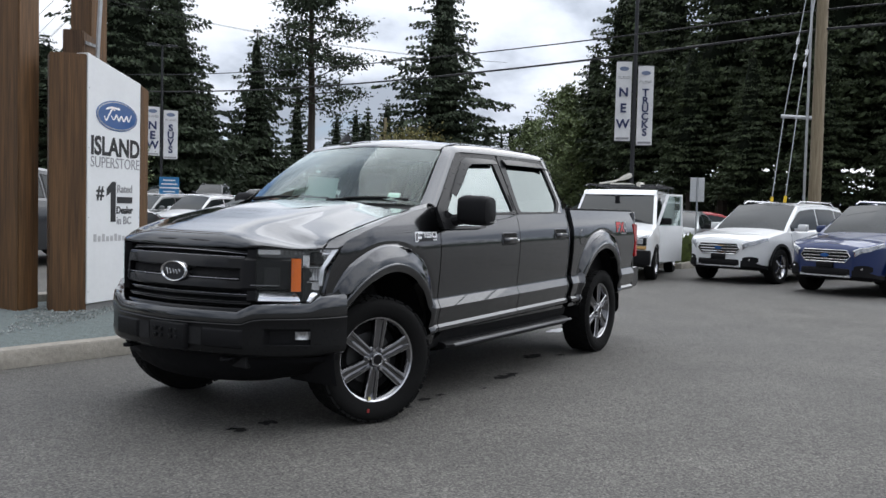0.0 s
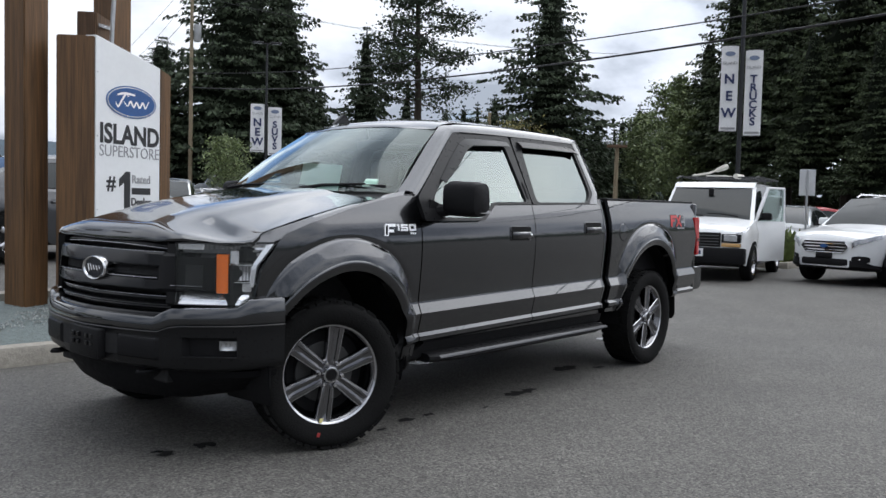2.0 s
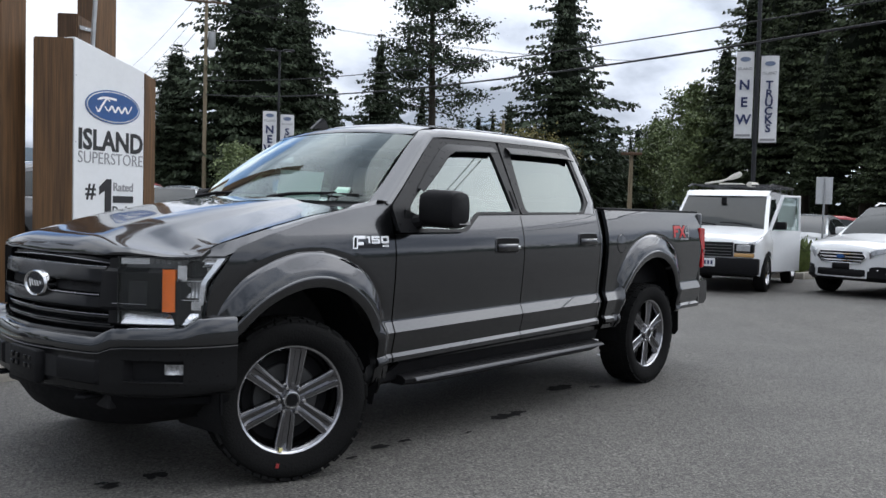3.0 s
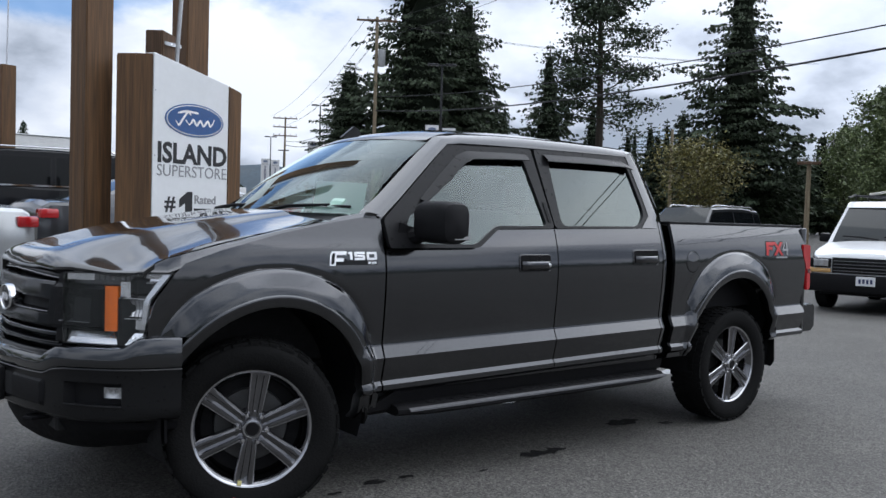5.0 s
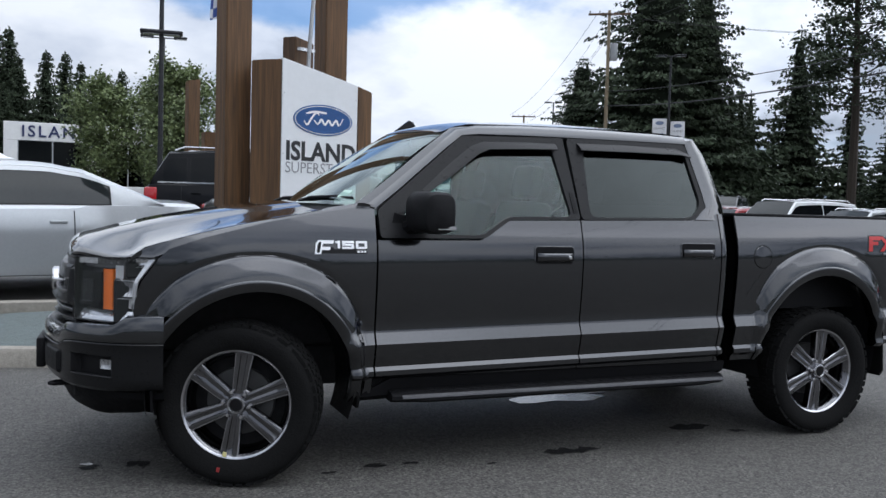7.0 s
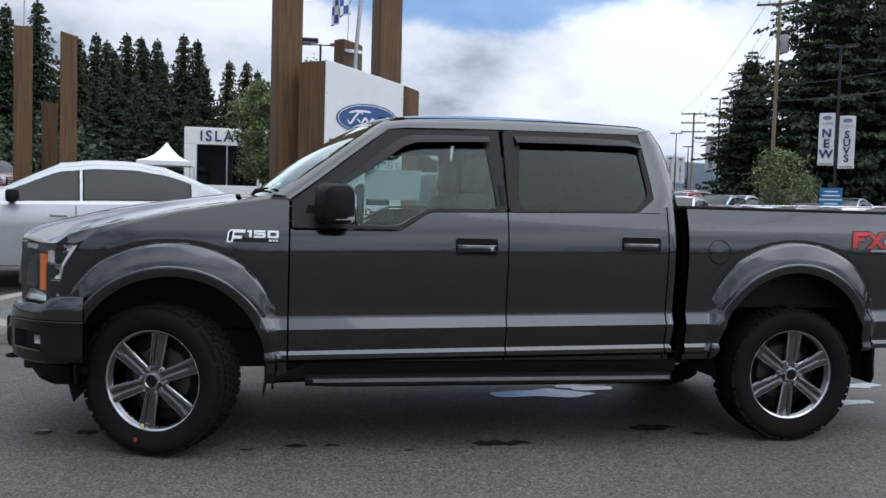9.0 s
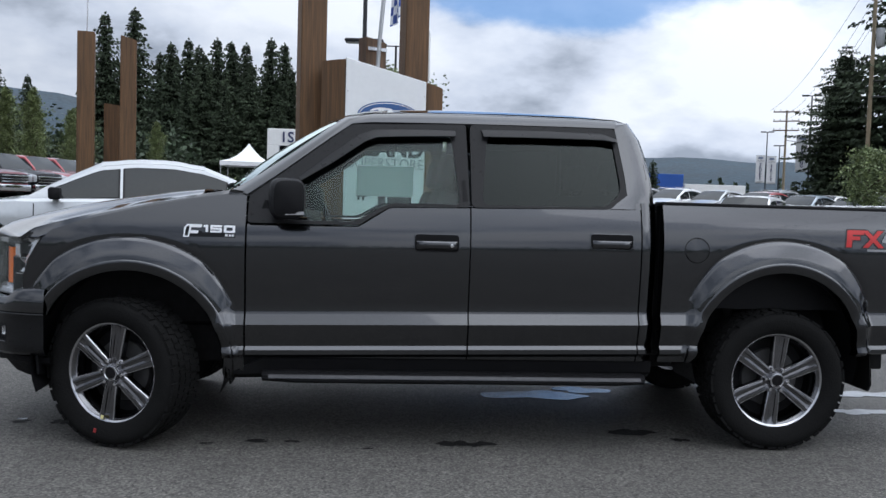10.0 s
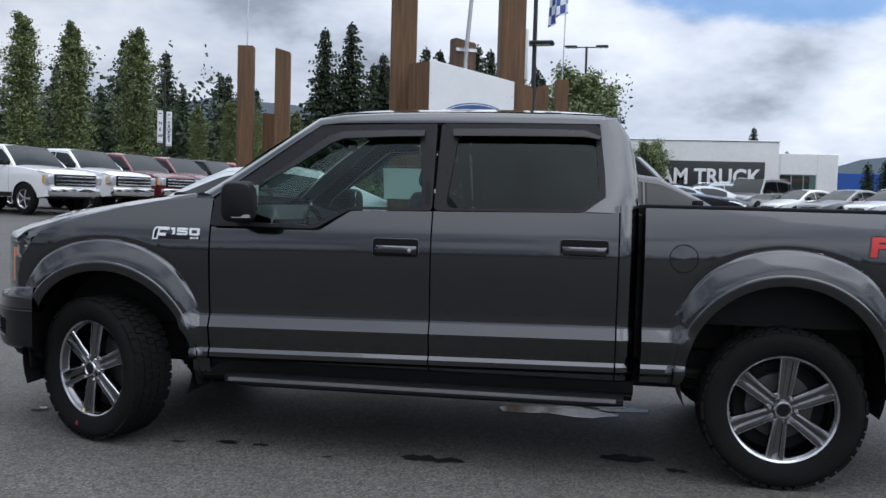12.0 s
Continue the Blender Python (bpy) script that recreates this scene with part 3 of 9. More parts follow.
def paper():
    m = mat("pale_paper", (0.85, 0.88, 0.86), 0.8, 0, 0.06, 20)
    n, l = m.node_tree.nodes, m.node_tree.links
    t = n.new("ShaderNodeBsdfTranslucent")
    t.inputs[0].default_value = (0.85, 0.9, 0.88, 1)
    x = n.new("ShaderNodeMixShader")
    x.inputs[0].default_value = 0.8
    l.new(n["Principled BSDF"].outputs[0], x.inputs[1])
    l.new(t.outputs[0], x.inputs[2])
    l.new(x.outputs[0], n["Material Output"].inputs[0])
    return m


def build_truck():
    T = thing("pickup_truck", "dark grey metallic crew-cab pickup truck on wet asphalt", "pickup truck")
    sill = 0.36

    def twin(name, bm, material, parent=T, label="", smooth=35):
        a = bm.copy()
        p = part(name, bm, material, parent, label, smooth)
        q = part(name, flip(a), material, parent, label, smooth)
        return p, q

    # fender
    def fend_top(x):
        return curve([(-0.517, 0.86), (-0.505, 0.93), (-0.489, 1.0), (-0.405, 1.122), (-0.36, 1.165), (-0.2, 1.222), (0.1, 1.300), (0.38, 1.355), (0.56, 1.385), (0.66, 1.39)], x)

    def fend_bot(x):
        return arch_z(x, 0.848 if x < FA[0] else 0.42, RIDGE_R[FA] - BAND_R[FA] + 0.002)
    twin("fender", side_panel(arch_cols(FA[0], -0.517, 0.657), fend_bot, fend_top, under_patch, FINE_ROWS), PAINT, smooth="keep")

    # doors
    def door1_top(x):
        return curve([(0.66, 1.225), (1.235, 1.228), (1.27, 1.236), (1.385, 1.322), (1.43, 1.335), (1.9, 1.343)], x)
    d1 = twin("door", side_panel([0.667, 0.68] + spread(0.72, 1.2, 6) + spread(1.22, 1.45, 10) + spread(1.5, 1.86, 5) + [1.877], lambda x: sill + 0.14, door1_top), PAINT, smooth="keep")
    d2 = twin("door", side_panel([1.885, 1.90] + spread(1.95, 2.8, 8) + [2.835, 2.845], lambda x: sill + 0.14, lambda x: curve([(1.88, 1.343), (2.66, 1.357), (2.85, 1.40)], x)), PAINT, smooth="keep")
    # rocker under the doors
    twin("rocker_panel", side_panel(spread(0.60, 2.95, 14), lambda x: 0.37, lambda x: curve([(0.66, 0.415), (0.668, 0.494)], x), lambda x, z: min(body_y(x, z), 0.93) - 0.012), BLACKP, smooth="keep")
    # cab corner behind the rear door
    twin("cab_corner", side_panel(spread(2.853, 2.945, 3), lambda x: 0.50, lambda x: 1.40, lambda x, z: body_y(x, z) - 0.05 * smooth(2.88, 2.95, x)), PAINT, smooth="keep")
    # bed side
    bs = twin("bed_side", side_panel(arch_cols(RA[0], 2.978, 4.60), lambda x: arch_z(x, 0.50 if x < RA[0] else 0.565, RIDGE_R[RA] - BAND_R[RA] + 0.002),
                                     lambda x: 1.392, under_patch, FINE_ROWS), PAINT, smooth="keep")
    twin("fender_arch", arch_patch(FA, -0.512, 0.657, 0.848, 0.40), PAINT, smooth=40)
    twin("bed_arch", arch_patch(RA, 2.978, 4.60, 0.50, 0.565), PAINT, smooth=40)
    # flare lips round the arches
    for c in (FA, RA):
        (cx, cz), ridge = c, RIDGE_R[c]
        bm = bmesh.new()
        # the lip runs straight down below the axle's height
        turns = [(math.pi - 0.50, 0.0)] if c == FA else [(math.pi, 0.05), (math.pi, 0.0)]
        turns += [(turns[-1][0] * (1 - k / 64), 0.0) for k in range(1, 65)]
        turns += [(0.0, 0.06), (0.0, 0.10)] if c == FA else []
        rows = []
        for a, drop in turns:
            yr = body_y(cx + ridge * math.cos(a), cz - drop + ridge * math.sin(a))
            row = []
            for r, dy in ((0.004, -0.003), (0.0, 0.003), (-0.006, 0.006), (-0.016, 0.0055), (-0.046, -0.001), (-0.054, -0.006), (-0.057, -0.016), (-0.057, -0.07)):
                row.append((cx + (ridge + r) * math.cos(a), -(yr + dy), cz - drop + (ridge + r) * math.sin(a)))
            rows.append(row)
        quad_grid(bm, rows)
        bmesh.ops.recalc_face_normals(bm, faces=bm.faces[:])
        twin("wheel_arch_flare", bm, PAINT)
        bm = bmesh.new()
        rows = []
        for k in range(33):
            a = -0.35 + (math.pi + 0.7) * k / 32
            rows.append([(cx + (ridge - 0.035) * math.cos(a), -y, cz + (ridge - 0.035) * math.sin(a)) for y in (0.925, 0.8, 0.56)])
        quad_grid(bm, rows)
        twin("wheel_liner", bm, BLACKP)

    # greenhouse
    f_in = rounded([(0.80, 1.255), (0.815, 1.375), (1.285, 1.735), (1.775, 1.752), (1.822, 1.362), (1.425, 1.356), (1.245, 1.252)], 0.035)
    f_out = rounded([(0.672, 1.232), (0.672, 1.375), (1.215, 1.800), (1.862, 1.822), (1.876, 1.347), (1.435, 1.340), (1.262, 1.236)], 0.02)
    r_in = rounded([(1.945, 1.362), (1.985, 1.762), (2.715, 1.772), (2.745, 1.455), (2.655, 1.372)], 0.05)
    r_out = rounded([(1.886, 1.347), (1.886, 1.823), (2.735, 1.828), (2.785, 1.440), (2.672, 1.360)], 0.03)
    twin("window_frame", ring_panel(f_out, f_in, 0.0), FRAMEB)
    twin("window_frame", ring_panel(r_out, r_in, 0.0), FRAMEB)
    twin("window", pane(f_in), GLASSF)
    twin("window", pane(r_in), GLASSR)
    # painted frames: A-pillar, roof rail, C-pillar
    bm = bmesh.new()
    low = [(0.66, 1.385), (0.80, 1.487), (0.95, 1.604), (1.10, 1.72), (1.215, 1.803), (1.32, 1.815), (1.6, 1.822), (1.86, 1.826), (2.2, 1.829), (2.55, 1.831), (2.735, 1.831)]
    top = [(0.57, 1.405), (0.72, 1.505), (0.875, 1.622), (1.03, 1.74), (1.175, 1.845), (1.32, 1.872), (1.6, 1.888), (1.86, 1.894), (2.2, 1.896), (2.55, 1.893), (2.77, 1.885)]
    rows = []
    for (x0, z0), (x1, z1) in zip(low, top):
        rows.append([(x0, -(green_y(z0) + 0.004), z0), (x0 * 0.7 + x1 * 0.3, -(green_y(z0) - 0.004), z0 * 0.6 + z1 * 0.4), (x0 * 0.4 + x1 * 0.6, -(green_y(z0) - 0.030), z0 * 0.25 + z1 * 0.75),
                     (x1, -(green_y(z0) - 0.075), z1)])
    quad_grid(bm, rows)
    bmesh.ops.recalc_face_normals(bm, faces=bm.faces[:])
    twin("roof_rail", bm, PAINT)
    # dark cloth on the inside of pillars and rails
    bm = bmesh.new()
    quad_grid(bm, [[(x + 0.012, y + 0.022, z - 0.012) for x, y, z in r] for r in rows])
    twin("pillar_trim", bm, SEAT)
    bm = bmesh.new()
    inner = [(2.672, 1.362), (2.72, 1.40), (2.775, 1.44), (2.77, 1.55), (2.757, 1.66), (2.745, 1.76), (2.735, 1.831)]
    outer = [(2.945, 1.362), (2.948, 1.40), (2.947, 1.45), (2.94, 1.55), (2.925, 1.66), (2.895, 1.77), (2.83, 1.868)]
    rows = []
    for (x0, z0), (x1, z1) in zip(inner, outer):
        g = green_y(z0)
        rows.append([(x0, -(g + 0.004), z0), (x0 * 0.6 + x1 * 0.4, -(g + 0.004), z0 * 0.6 + z1 * 0.4), (x0 * 0.22 + x1 * 0.78, -(g - 0.012), z0 * 0.2 + z1 * 0.8), (x0 * 0.04 + x1 * 0.96, -(g - 0.045), z1),
                     (x1, -(g - 0.10), z1)])
    quad_grid(bm, rows)
    bmesh.ops.recalc_face_normals(bm, faces=bm.faces[:])
    twin("cab_pillar", bm, PAINT)
    g = green_y(1.831)
    bm = bmesh.new()
    quad_grid(bm, [[(2.735, -(g + 0.004), 1.831), (2.7455, -(g - 0.004), 1.8526), (2.756, -(g - 0.030), 1.8715), (2.77, -(g - 0.075), 1.885)], [Vector(rows[-1][k]) for k in (0, 2, 3, 4)]])
    bmesh.ops.recalc_face_normals(bm, faces=bm.faces[:])
    twin("pillar_cap", bm, PAINT)
    # filler above the front fender, at the foot of the A-pillar
    bm = bmesh.new()
    quad_grid(bm, [[(x, -body_y(x, z), z) for x in (0.56, 0.60, 0.64, 0.668)] for z in (1.378, 1.39)] + [[(0.57, -0.895, 1.408), (0.60, -0.899, 1.408), (0.64, -0.90, 1.40), (0.668, -0.902, 1.392)]])
    twin("pillar_foot", bm, PAINT)
    # rain visors
    for pts in ([(0.93, 1.487), (1.10, 1.625), (1.26, 1.742), (1.34, 1.772), (1.6, 1.783), (1.80, 1.785), (1.80, 1.748), (1.6, 1.741), (1.36, 1.728), (1.29, 1.700), (1.12, 1.578), (0.945, 1.468)],
                [(1.95, 1.795), (2.3, 1.802), (2.66, 1.800), (2.745, 1.765), (2.735, 1.745), (2.66, 1.758), (2.3, 1.757), (1.96, 1.752)]):
        k = len(pts) // 2
        up, dn = pts[:k], pts[k:][::-1]
        bm = bmesh.new()
        rows = []
        for (a, b), (c, d) in zip(up, dn):
            rows.append([(a, -(green_y(b) + 0.004), b), (a * 0.7 + c * 0.3, -(green_y(b) + 0.022), b * 0.75 + d * 0.25), (c, -(green_y(d) + 0.036), d), (c, -(green_y(d) + 0.030), d - 0.004), (c, -(green_y(d) + 0.01), d + 0.006)])
        quad_grid(bm, rows)
        bmesh.ops.recalc_face_normals(bm, faces=bm.faces[:])
        twin("rain_visor", bm, FRAMEB, T, "smoked plastic rain visor")
    # keypad on the B-pillar
    bm = bmesh.new()
    slab(bm, on_glass([(1.838, 1.385), (1.862, 1.385), (1.852, 1.50), (1.832, 1.50)], 0.001), (0, -0.004, 0))
    part("keypad", bm, BLACKP, T)

    # roof
    bm = bmesh.new()
    rows = []
    for x in [1.05, 1.07, 1.10, 1.14, 1.18, 1.25, 1.35, 1.5, 1.7, 1.9, 2.1, 2.3, 2.5, 2.65, 2.75, 2.80, 2.83, 2.838]:
        row = []
        for k in range(21):
            v = -1 + 2 * k / 20
            half = 0.642 if x > 1.2 else 0.632
            xx = x + 0.08 * v * v * smooth(1.42, 1.06, x)
            zc = curve([(1.05, 1.846), (1.07, 1.862), (1.12, 1.880), (1.18, 1.896), (1.35, 1.925), (1.6, 1.942), (2.0, 1.950), (2.4, 1.946), (2.65, 1.935), (2.78, 1.915), (2.83, 1.872), (2.838, 1.82)], x)
            ze = curve([(1.10, 1.810), (1.14, 1.828), (1.20, 1.856), (1.28, 1.874), (1.6, 1.888), (2.2, 1.896), (2.55, 1.893), (2.77, 1.885), (2.83, 1.862), (2.838, 1.81)], xx)
            row.append((xx, v * half, ze + (zc - ze) * (1 - abs(v) ** 2.6)))
        rows.append(row)
    quad_grid(bm, rows)
    bmesh.ops.recalc_face_normals(bm, faces=bm.faces[:])
    part("roof", bm, PAINT, T)
    bm = bmesh.new()
    box(bm, 1.2, 2.75, -0.6, 0.6, 1.835, 1.85)
    part("headliner", bm, mat("grey_headliner", (0.09, 0.09, 0.09), 0.95, 0, 0.1, 20), T)
    # antenna fin
    bm = bmesh.new()
    slab(bm, [(1.20, 0.375, 1.90), (1.36, 0.375, 1.915), (1.33, 0.382, 1.968), (1.30, 0.382, 1.978)], (0, 0.03, 0))
    part("antenna_fin", bm, GLOSSB, T)
    # windscreen and rear window
    def ws(u, v):
        # u across -1..1, v from the cowl up
        x0, z0, h0 = 0.43 + 0.16 * abs(u) ** 2.2, 1.405 - 0.012 * u * u, 0.815
        x1, z1, h1 = 1.065 + 0.08 * u * u, 1.852 - 0.030 * u * u, 0.640
        bow = 0.02 * math.sin(math.pi * v)
        return (x0 + (x1 - x0) * v - bow, u * (h0 + (h1 - h0) * v), z0 + (z1 - z0) * v + bow * 0.6)
    bm = bmesh.new()
    quad_grid(bm, [[ws(-1 + k / 10, j / 8) for k in range(21)] for j in range(9)])
    part("windscreen", outward(bm, (-0.5, 0, 1)), GLASSW, T)
    bm = bmesh.new()
    edge = [ws(-1, j / 8) for j in range(9)] + [ws(-1 + k / 10, 1) for k in range(1, 21)] + [ws(1, 1 - j / 8) for j in range(1, 9)]
    quad_grid(bm, [[Vector(p) + Vector((0.004, 0, -0.008)) for p in edge], [Vector(p) + Vector((0.012 if p[2] > 1.83 else 0.03, -p[1] * 0.06, -0.012)) for p in edge]])
    part("windscreen_border", bm, FRAMEB, T)
    bm = bmesh.new()
    slab(bm, [ws(-0.80, 0.08), ws(-0.70, 0.08), ws(-0.70, 0.17), ws(-0.80, 0.17)], (0.006, 0, -0.01))
    part("windscreen_sticker", bm, mat("pale_green_sticker", (0.55, 0.75, 0.65), 0.6, 0, 0.05, 30), T)
    bm = bmesh.new()
    rows = [[(2.83 + 0.0 * u, u * 0.63, 1.86) for u in (-1, -0.5, 0, 0.5, 1)], [(2.92, u * 0.72, 1.66) for u in (-1, -0.5, 0, 0.5, 1)], [(2.945, u * 0.84, 1.40) for u in (-1, -0.5, 0, 0.5, 1)],
            [(2.945, u * 0.88, 0.50) for u in (-1, -0.5, 0, 0.5, 1)]]
    quad_grid(bm, rows)
    part("cab_back", bm, PAINT, T)
    bm = bmesh.new()
    slab(bm, [(2.86, -0.60, 1.80), (2.86, 0.60, 1.80), (2.94, 0.68, 1.47), (2.94, -0.68, 1.47)], (0.012, 0, 0.004))
    part("rear_window", bm, GLOSSB, T)

    # hood
    def hood(x, v):
        # v across -1..1; x along, edge to edge
        edge = curve([(-0.60, 1.112), (-0.522, 1.130), (-0.47, 1.170), (-0.40, 1.192), (-0.2, 1.246), (0.1, 1.315), (0.38, 1.362), (0.5, 1.385)], x)
        mid = curve([(-0.82, 1.150), (-0.79, 1.178), (-0.74, 1.203), (-0.6, 1.240), (-0.4, 1.282), (-0.1, 1.338), (0.2, 1.383), (0.38, 1.405), (0.5, 1.41)], x)
        w = abs(v)
        dome = 0.012 * smooth(0.62, 0.50, w) * smooth(-0.7, -0.3, x)
        shape = smooth(1.0, 0.30, w)
        return edge + (mid - edge) * shape + dome
    bm = bmesh.new()
    rows = []
    for k in range(41):
        v = -1 + k / 20
        w = abs(v)
        x0 = curve([(0, -0.815), (0.3, -0.81), (0.55, -0.795), (0.66, -0.775), (0.75, -0.72), (0.85, -0.645), (0.95, -0.56), (1.0, -0.52)], w)
        x1 = curve([(0, 0.33), (0.6, 0.36), (0.9, 0.39), (1.0, 0.39)], w)
        row = []
        for j in range(25):
            s = j / 24
            x = x0 + (x1 - x0) * (s ** 1.35)
            lip = curve([(0.5, 0.035), (0.68, 0.012), (1.0, 0.004)], w) * max(0, 1 - s * 16) ** 1.5
            row.append((x, v * 0.868 - v * 0.0 + 0.02 * v * (1 - s) * 0, hood(x, v) - lip))
        rows.append(row)
    quad_grid(bm, rows)
    bmesh.ops.recalc_face_normals(bm, faces=bm.faces[:])
    rim = [e for e in bm.edges if e.is_boundary]
    ex = bmesh.ops.extrude_edge_only(bm, edges=rim)["geom"]
    for q in ex:
        if isinstance(q, bmesh.types.BMVert):
            q.co.z -= 0.012
            q.co.y *= 0.995
    part("hood", bm, PAINT, T)
    # rounded shoulder between hood and fender
    bm = bmesh.new()
    rows = []
    for j in range(25):
        x = -0.53 + (0.66 + 0.53) * j / 24
        zt = fend_top(x) if x > -0.405 else 1.126
        ye = body_y(x, zt) if x > -0.405 else curve([(-0.53, 0.852), (-0.46, 0.892), (-0.405, 0.921)], x)
        zh = hood(min(x, 0.5), 1.0) if x < 0.39 else zt + 0.02
        rows.append([(x, -ye, zt - 0.002), (x, -(ye - 0.012), zt + 0.010), (x, -(max(0.874, ye - 0.03)) if ye > 0.88 else -(ye - 0.002), zh - 0.001), (x, -0.872, zh - 0.004), (x, -0.868, zh - 0.03)])
    quad_grid(bm, rows)
    bmesh.ops.recalc_face_normals(bm, faces=bm.faces[:])
    twin("fender_top", bm, PAINT)
    # cowl and wipers
    bm = bmesh.new()
    quad_grid(bm, [[(0.325 + 0.06 * abs(u) ** 2, u * 0.86, 1.372 - 0.02 * u * u) for u in spread(-1, 1, 12)], [(0.40 + 0.10 * u * u, u * 0.86, 1.375 - 0.015 * u * u) for u in spread(-1, 1, 12)],
                   [(0.47 + 0.15 * u * u, u * 0.83, 1.402 - 0.012 * u * u) for u in spread(-1, 1, 12)]])
    part("cowl", bm, BLACKP, T)
    for y0, y1 in ((-0.10, -0.72), (0.62, 0.0)):
        bm = bmesh.new()
        tube(bm, [(0.45, y0, 1.41), (0.47, y0 * 0.7 + y1 * 0.3, 1.435), (0.54, y1 * 0.8 + y0 * 0.2, 1.445)], [0.014, 0.010, 0.006], 6)
        tube(bm, [(0.50, y0 + 0.05, 1.425), (0.53, (y0 + y1) / 2, 1.44), (0.59, y1, 1.435)], 0.008, 5)
        part("wiper", bm, BLACKP, T)

    # front end: bumper; plan of one half as (y, x) from the middle to the wheel
    plan = [(0.0, -0.928), (0.12, -0.922), (0.2, -0.913), (0.3, -0.898), (0.42, -0.874), (0.5, -0.853), (0.535, -0.843), (0.60, -0.820), (0.66, -0.790), (0.70, -0.765), (0.76, -0.715), (0.82, -0.663), (0.865, -0.612),
            (0.90, -0.560), (0.93, -0.495), (0.95, -0.430), (0.957, -0.385)]
    full = [(-y, x) for y, x in plan[::-1]] + plan[1:]

    def bump(i, d):
        # point of the plan moved inwards by d
        (ya, xa), (yb, xb) = full[max(0, i - 1)], full[min(len(full) - 1, i + 1)]
        q = math.hypot(xb - xa, yb - ya)
        return full[i][1] + (yb - ya) / q * d, full[i][0] - (xb - xa) / q * d

    def cap_top(y):
        return curve([(0.5, 0.742), (0.585, 0.790), (0.86, 0.797), (0.905, 0.846), (0.96, 0.849)], abs(y))

    def crease(y):
        return curve([(0.0, 0.668), (0.53, 0.675), (0.62, 0.709), (0.96, 0.719)], abs(y))

    def band(rows_of, material, name, label="", skip=None, smooth=35):
        bm = bmesh.new()
        cols = []
        for i, (y, x) in enumerate(full):
            col = []
            for d, z in rows_of(abs(y)):
                px, py = bump(i, d)
                col.append((px, py, z))
            cols.append(col)
        vs = [[bm.verts.new(q) for q in c] for c in cols]
        for a, b in zip(vs, vs[1:]):
            for k in range(len(a) - 1):
                mid = sum((v.co for v in (a[k], b[k], b[k + 1], a[k + 1])), Vector()) / 4
                if not (skip and skip(abs(mid.y), mid.z)):
                    bm.faces.new((a[k], a[k + 1], b[k + 1], b[k]))
        bmesh.ops.remove_doubles(bm, verts=bm.verts[:], dist=1e-6)
        bmesh.ops.recalc_face_normals(bm, faces=bm.faces[:])
        return part(name, bm, material, T, label, smooth)

    def cap_rows(y):
        t, c = cap_top(y), crease(y)
        return [(0.13, t + 0.004), (0.035, t + 0.002), (0.016, t - 0.002), (0.008, t - 0.012), (0.002, t * 0.45 + c * 0.55), (0.0, c + 0.012), (0.003, c + 0.003), (0.014, c + 0.001)]
    band(cap_rows, PAINT, "bumper_top", "dark grey painted bumper cap")

    def shell_rows(y):
        c = crease(y)
        low = curve([(0.0, 0.478), (0.8, 0.478), (0.957, 0.492)], y)
        return [(0.014, c - 0.001), (0.001, c - 0.002), (-0.003, c - 0.007), (0.0, c - 0.014), (0.002, 0.652), (0.003, 0.64), (0.003, 0.553), (0.004, 0.53), (0.012, low + 0.018), (0.035, low), (0.075, low - 0.008)]

    def in_pocket(y, z):
        return 0.66 < y < 0.865 and 0.553 < z < 0.652
    band(shell_rows, BUMPER, "front_bumper", "dark grey front bumper with fog lamp pockets", in_pocket)
    dam = mat("matt_black_dam", (0.006, 0.006, 0.007), 0.7, 0, 0.2, 30, 0.1, 300, spec=0.12)
    band(lambda y: [(0.072, 0.472), (0.082, 0.44), (0.088 + 0.06 * y * y, 0.40 + 0.02 * y ** 3), (0.125 + 0.10 * y * y, 0.33 + 0.04 * y ** 3), (0.17 + 0.14 * y * y, 0.295 + 0.06 * y ** 3), (0.27, 0.30 + 0.06 * y ** 3)], dam, "air_dam", "matt black plastic air dam")

    def on_bumper(y, d):
        # y may be of either side; d moves inwards along x
        return curve(plan, abs(y)) + d
    for s in (-1, 1):
        # raised rubber pad
        bm = bmesh.new()
        ys = [0.275, 0.287, 0.30, 0.38, 0.46, 0.52, 0.532, 0.542]
        zs = [(0.528, 0.004), (0.536, -0.010), (0.55, -0.013), (0.622, -0.014), (0.634, -0.010), (0.643, 0.004)]
        quad_grid(bm, [[(on_bumper(y, d if 0 < k < 7 else 0.004), s * y, z) for z, d in zs] for k, y in enumerate(ys)])
        bmesh.ops.recalc_face_normals(bm, faces=bm.faces[:])
        part("bumper_pad", outward(bm, (-1, 0, 0)), BLACKP, T)
        # flat near-black sheet: shade of the slot between pad and plate holder
        bm = bmesh.new()
        quad_grid(bm, [[(on_bumper(y, -0.001), s * y, z) for z in (0.535, 0.638)] for y in (0.165, 0.22, 0.272)])
        part("bumper_slot_shade", outward(bm, (-1, 0, 0)), DARK, T)
        # fog lamp sunk in its pocket
        bm = bmesh.new()
        ys = [0.66, 0.70, 0.76, 0.82, 0.865]
        back = [[(on_bumper(y, 0.050), s * y, z) for z in (0.553, 0.64 if k else 0.62, 0.652)] for k, y in enumerate(ys)]
        quad_grid(bm, back)
        for z in (0.553, 0.652):
            quad_grid(bm, [[(on_bumper(y, 0.001), s * y, z), (on_bumper(y, 0.050), s * y, z)] for y in ys])
        for y in (0.66, 0.865):
            quad_grid(bm, [[(on_bumper(y, 0.001), s * y, z), (on_bumper(y, 0.050), s * y, z)] for z in (0.553, 0.652)])
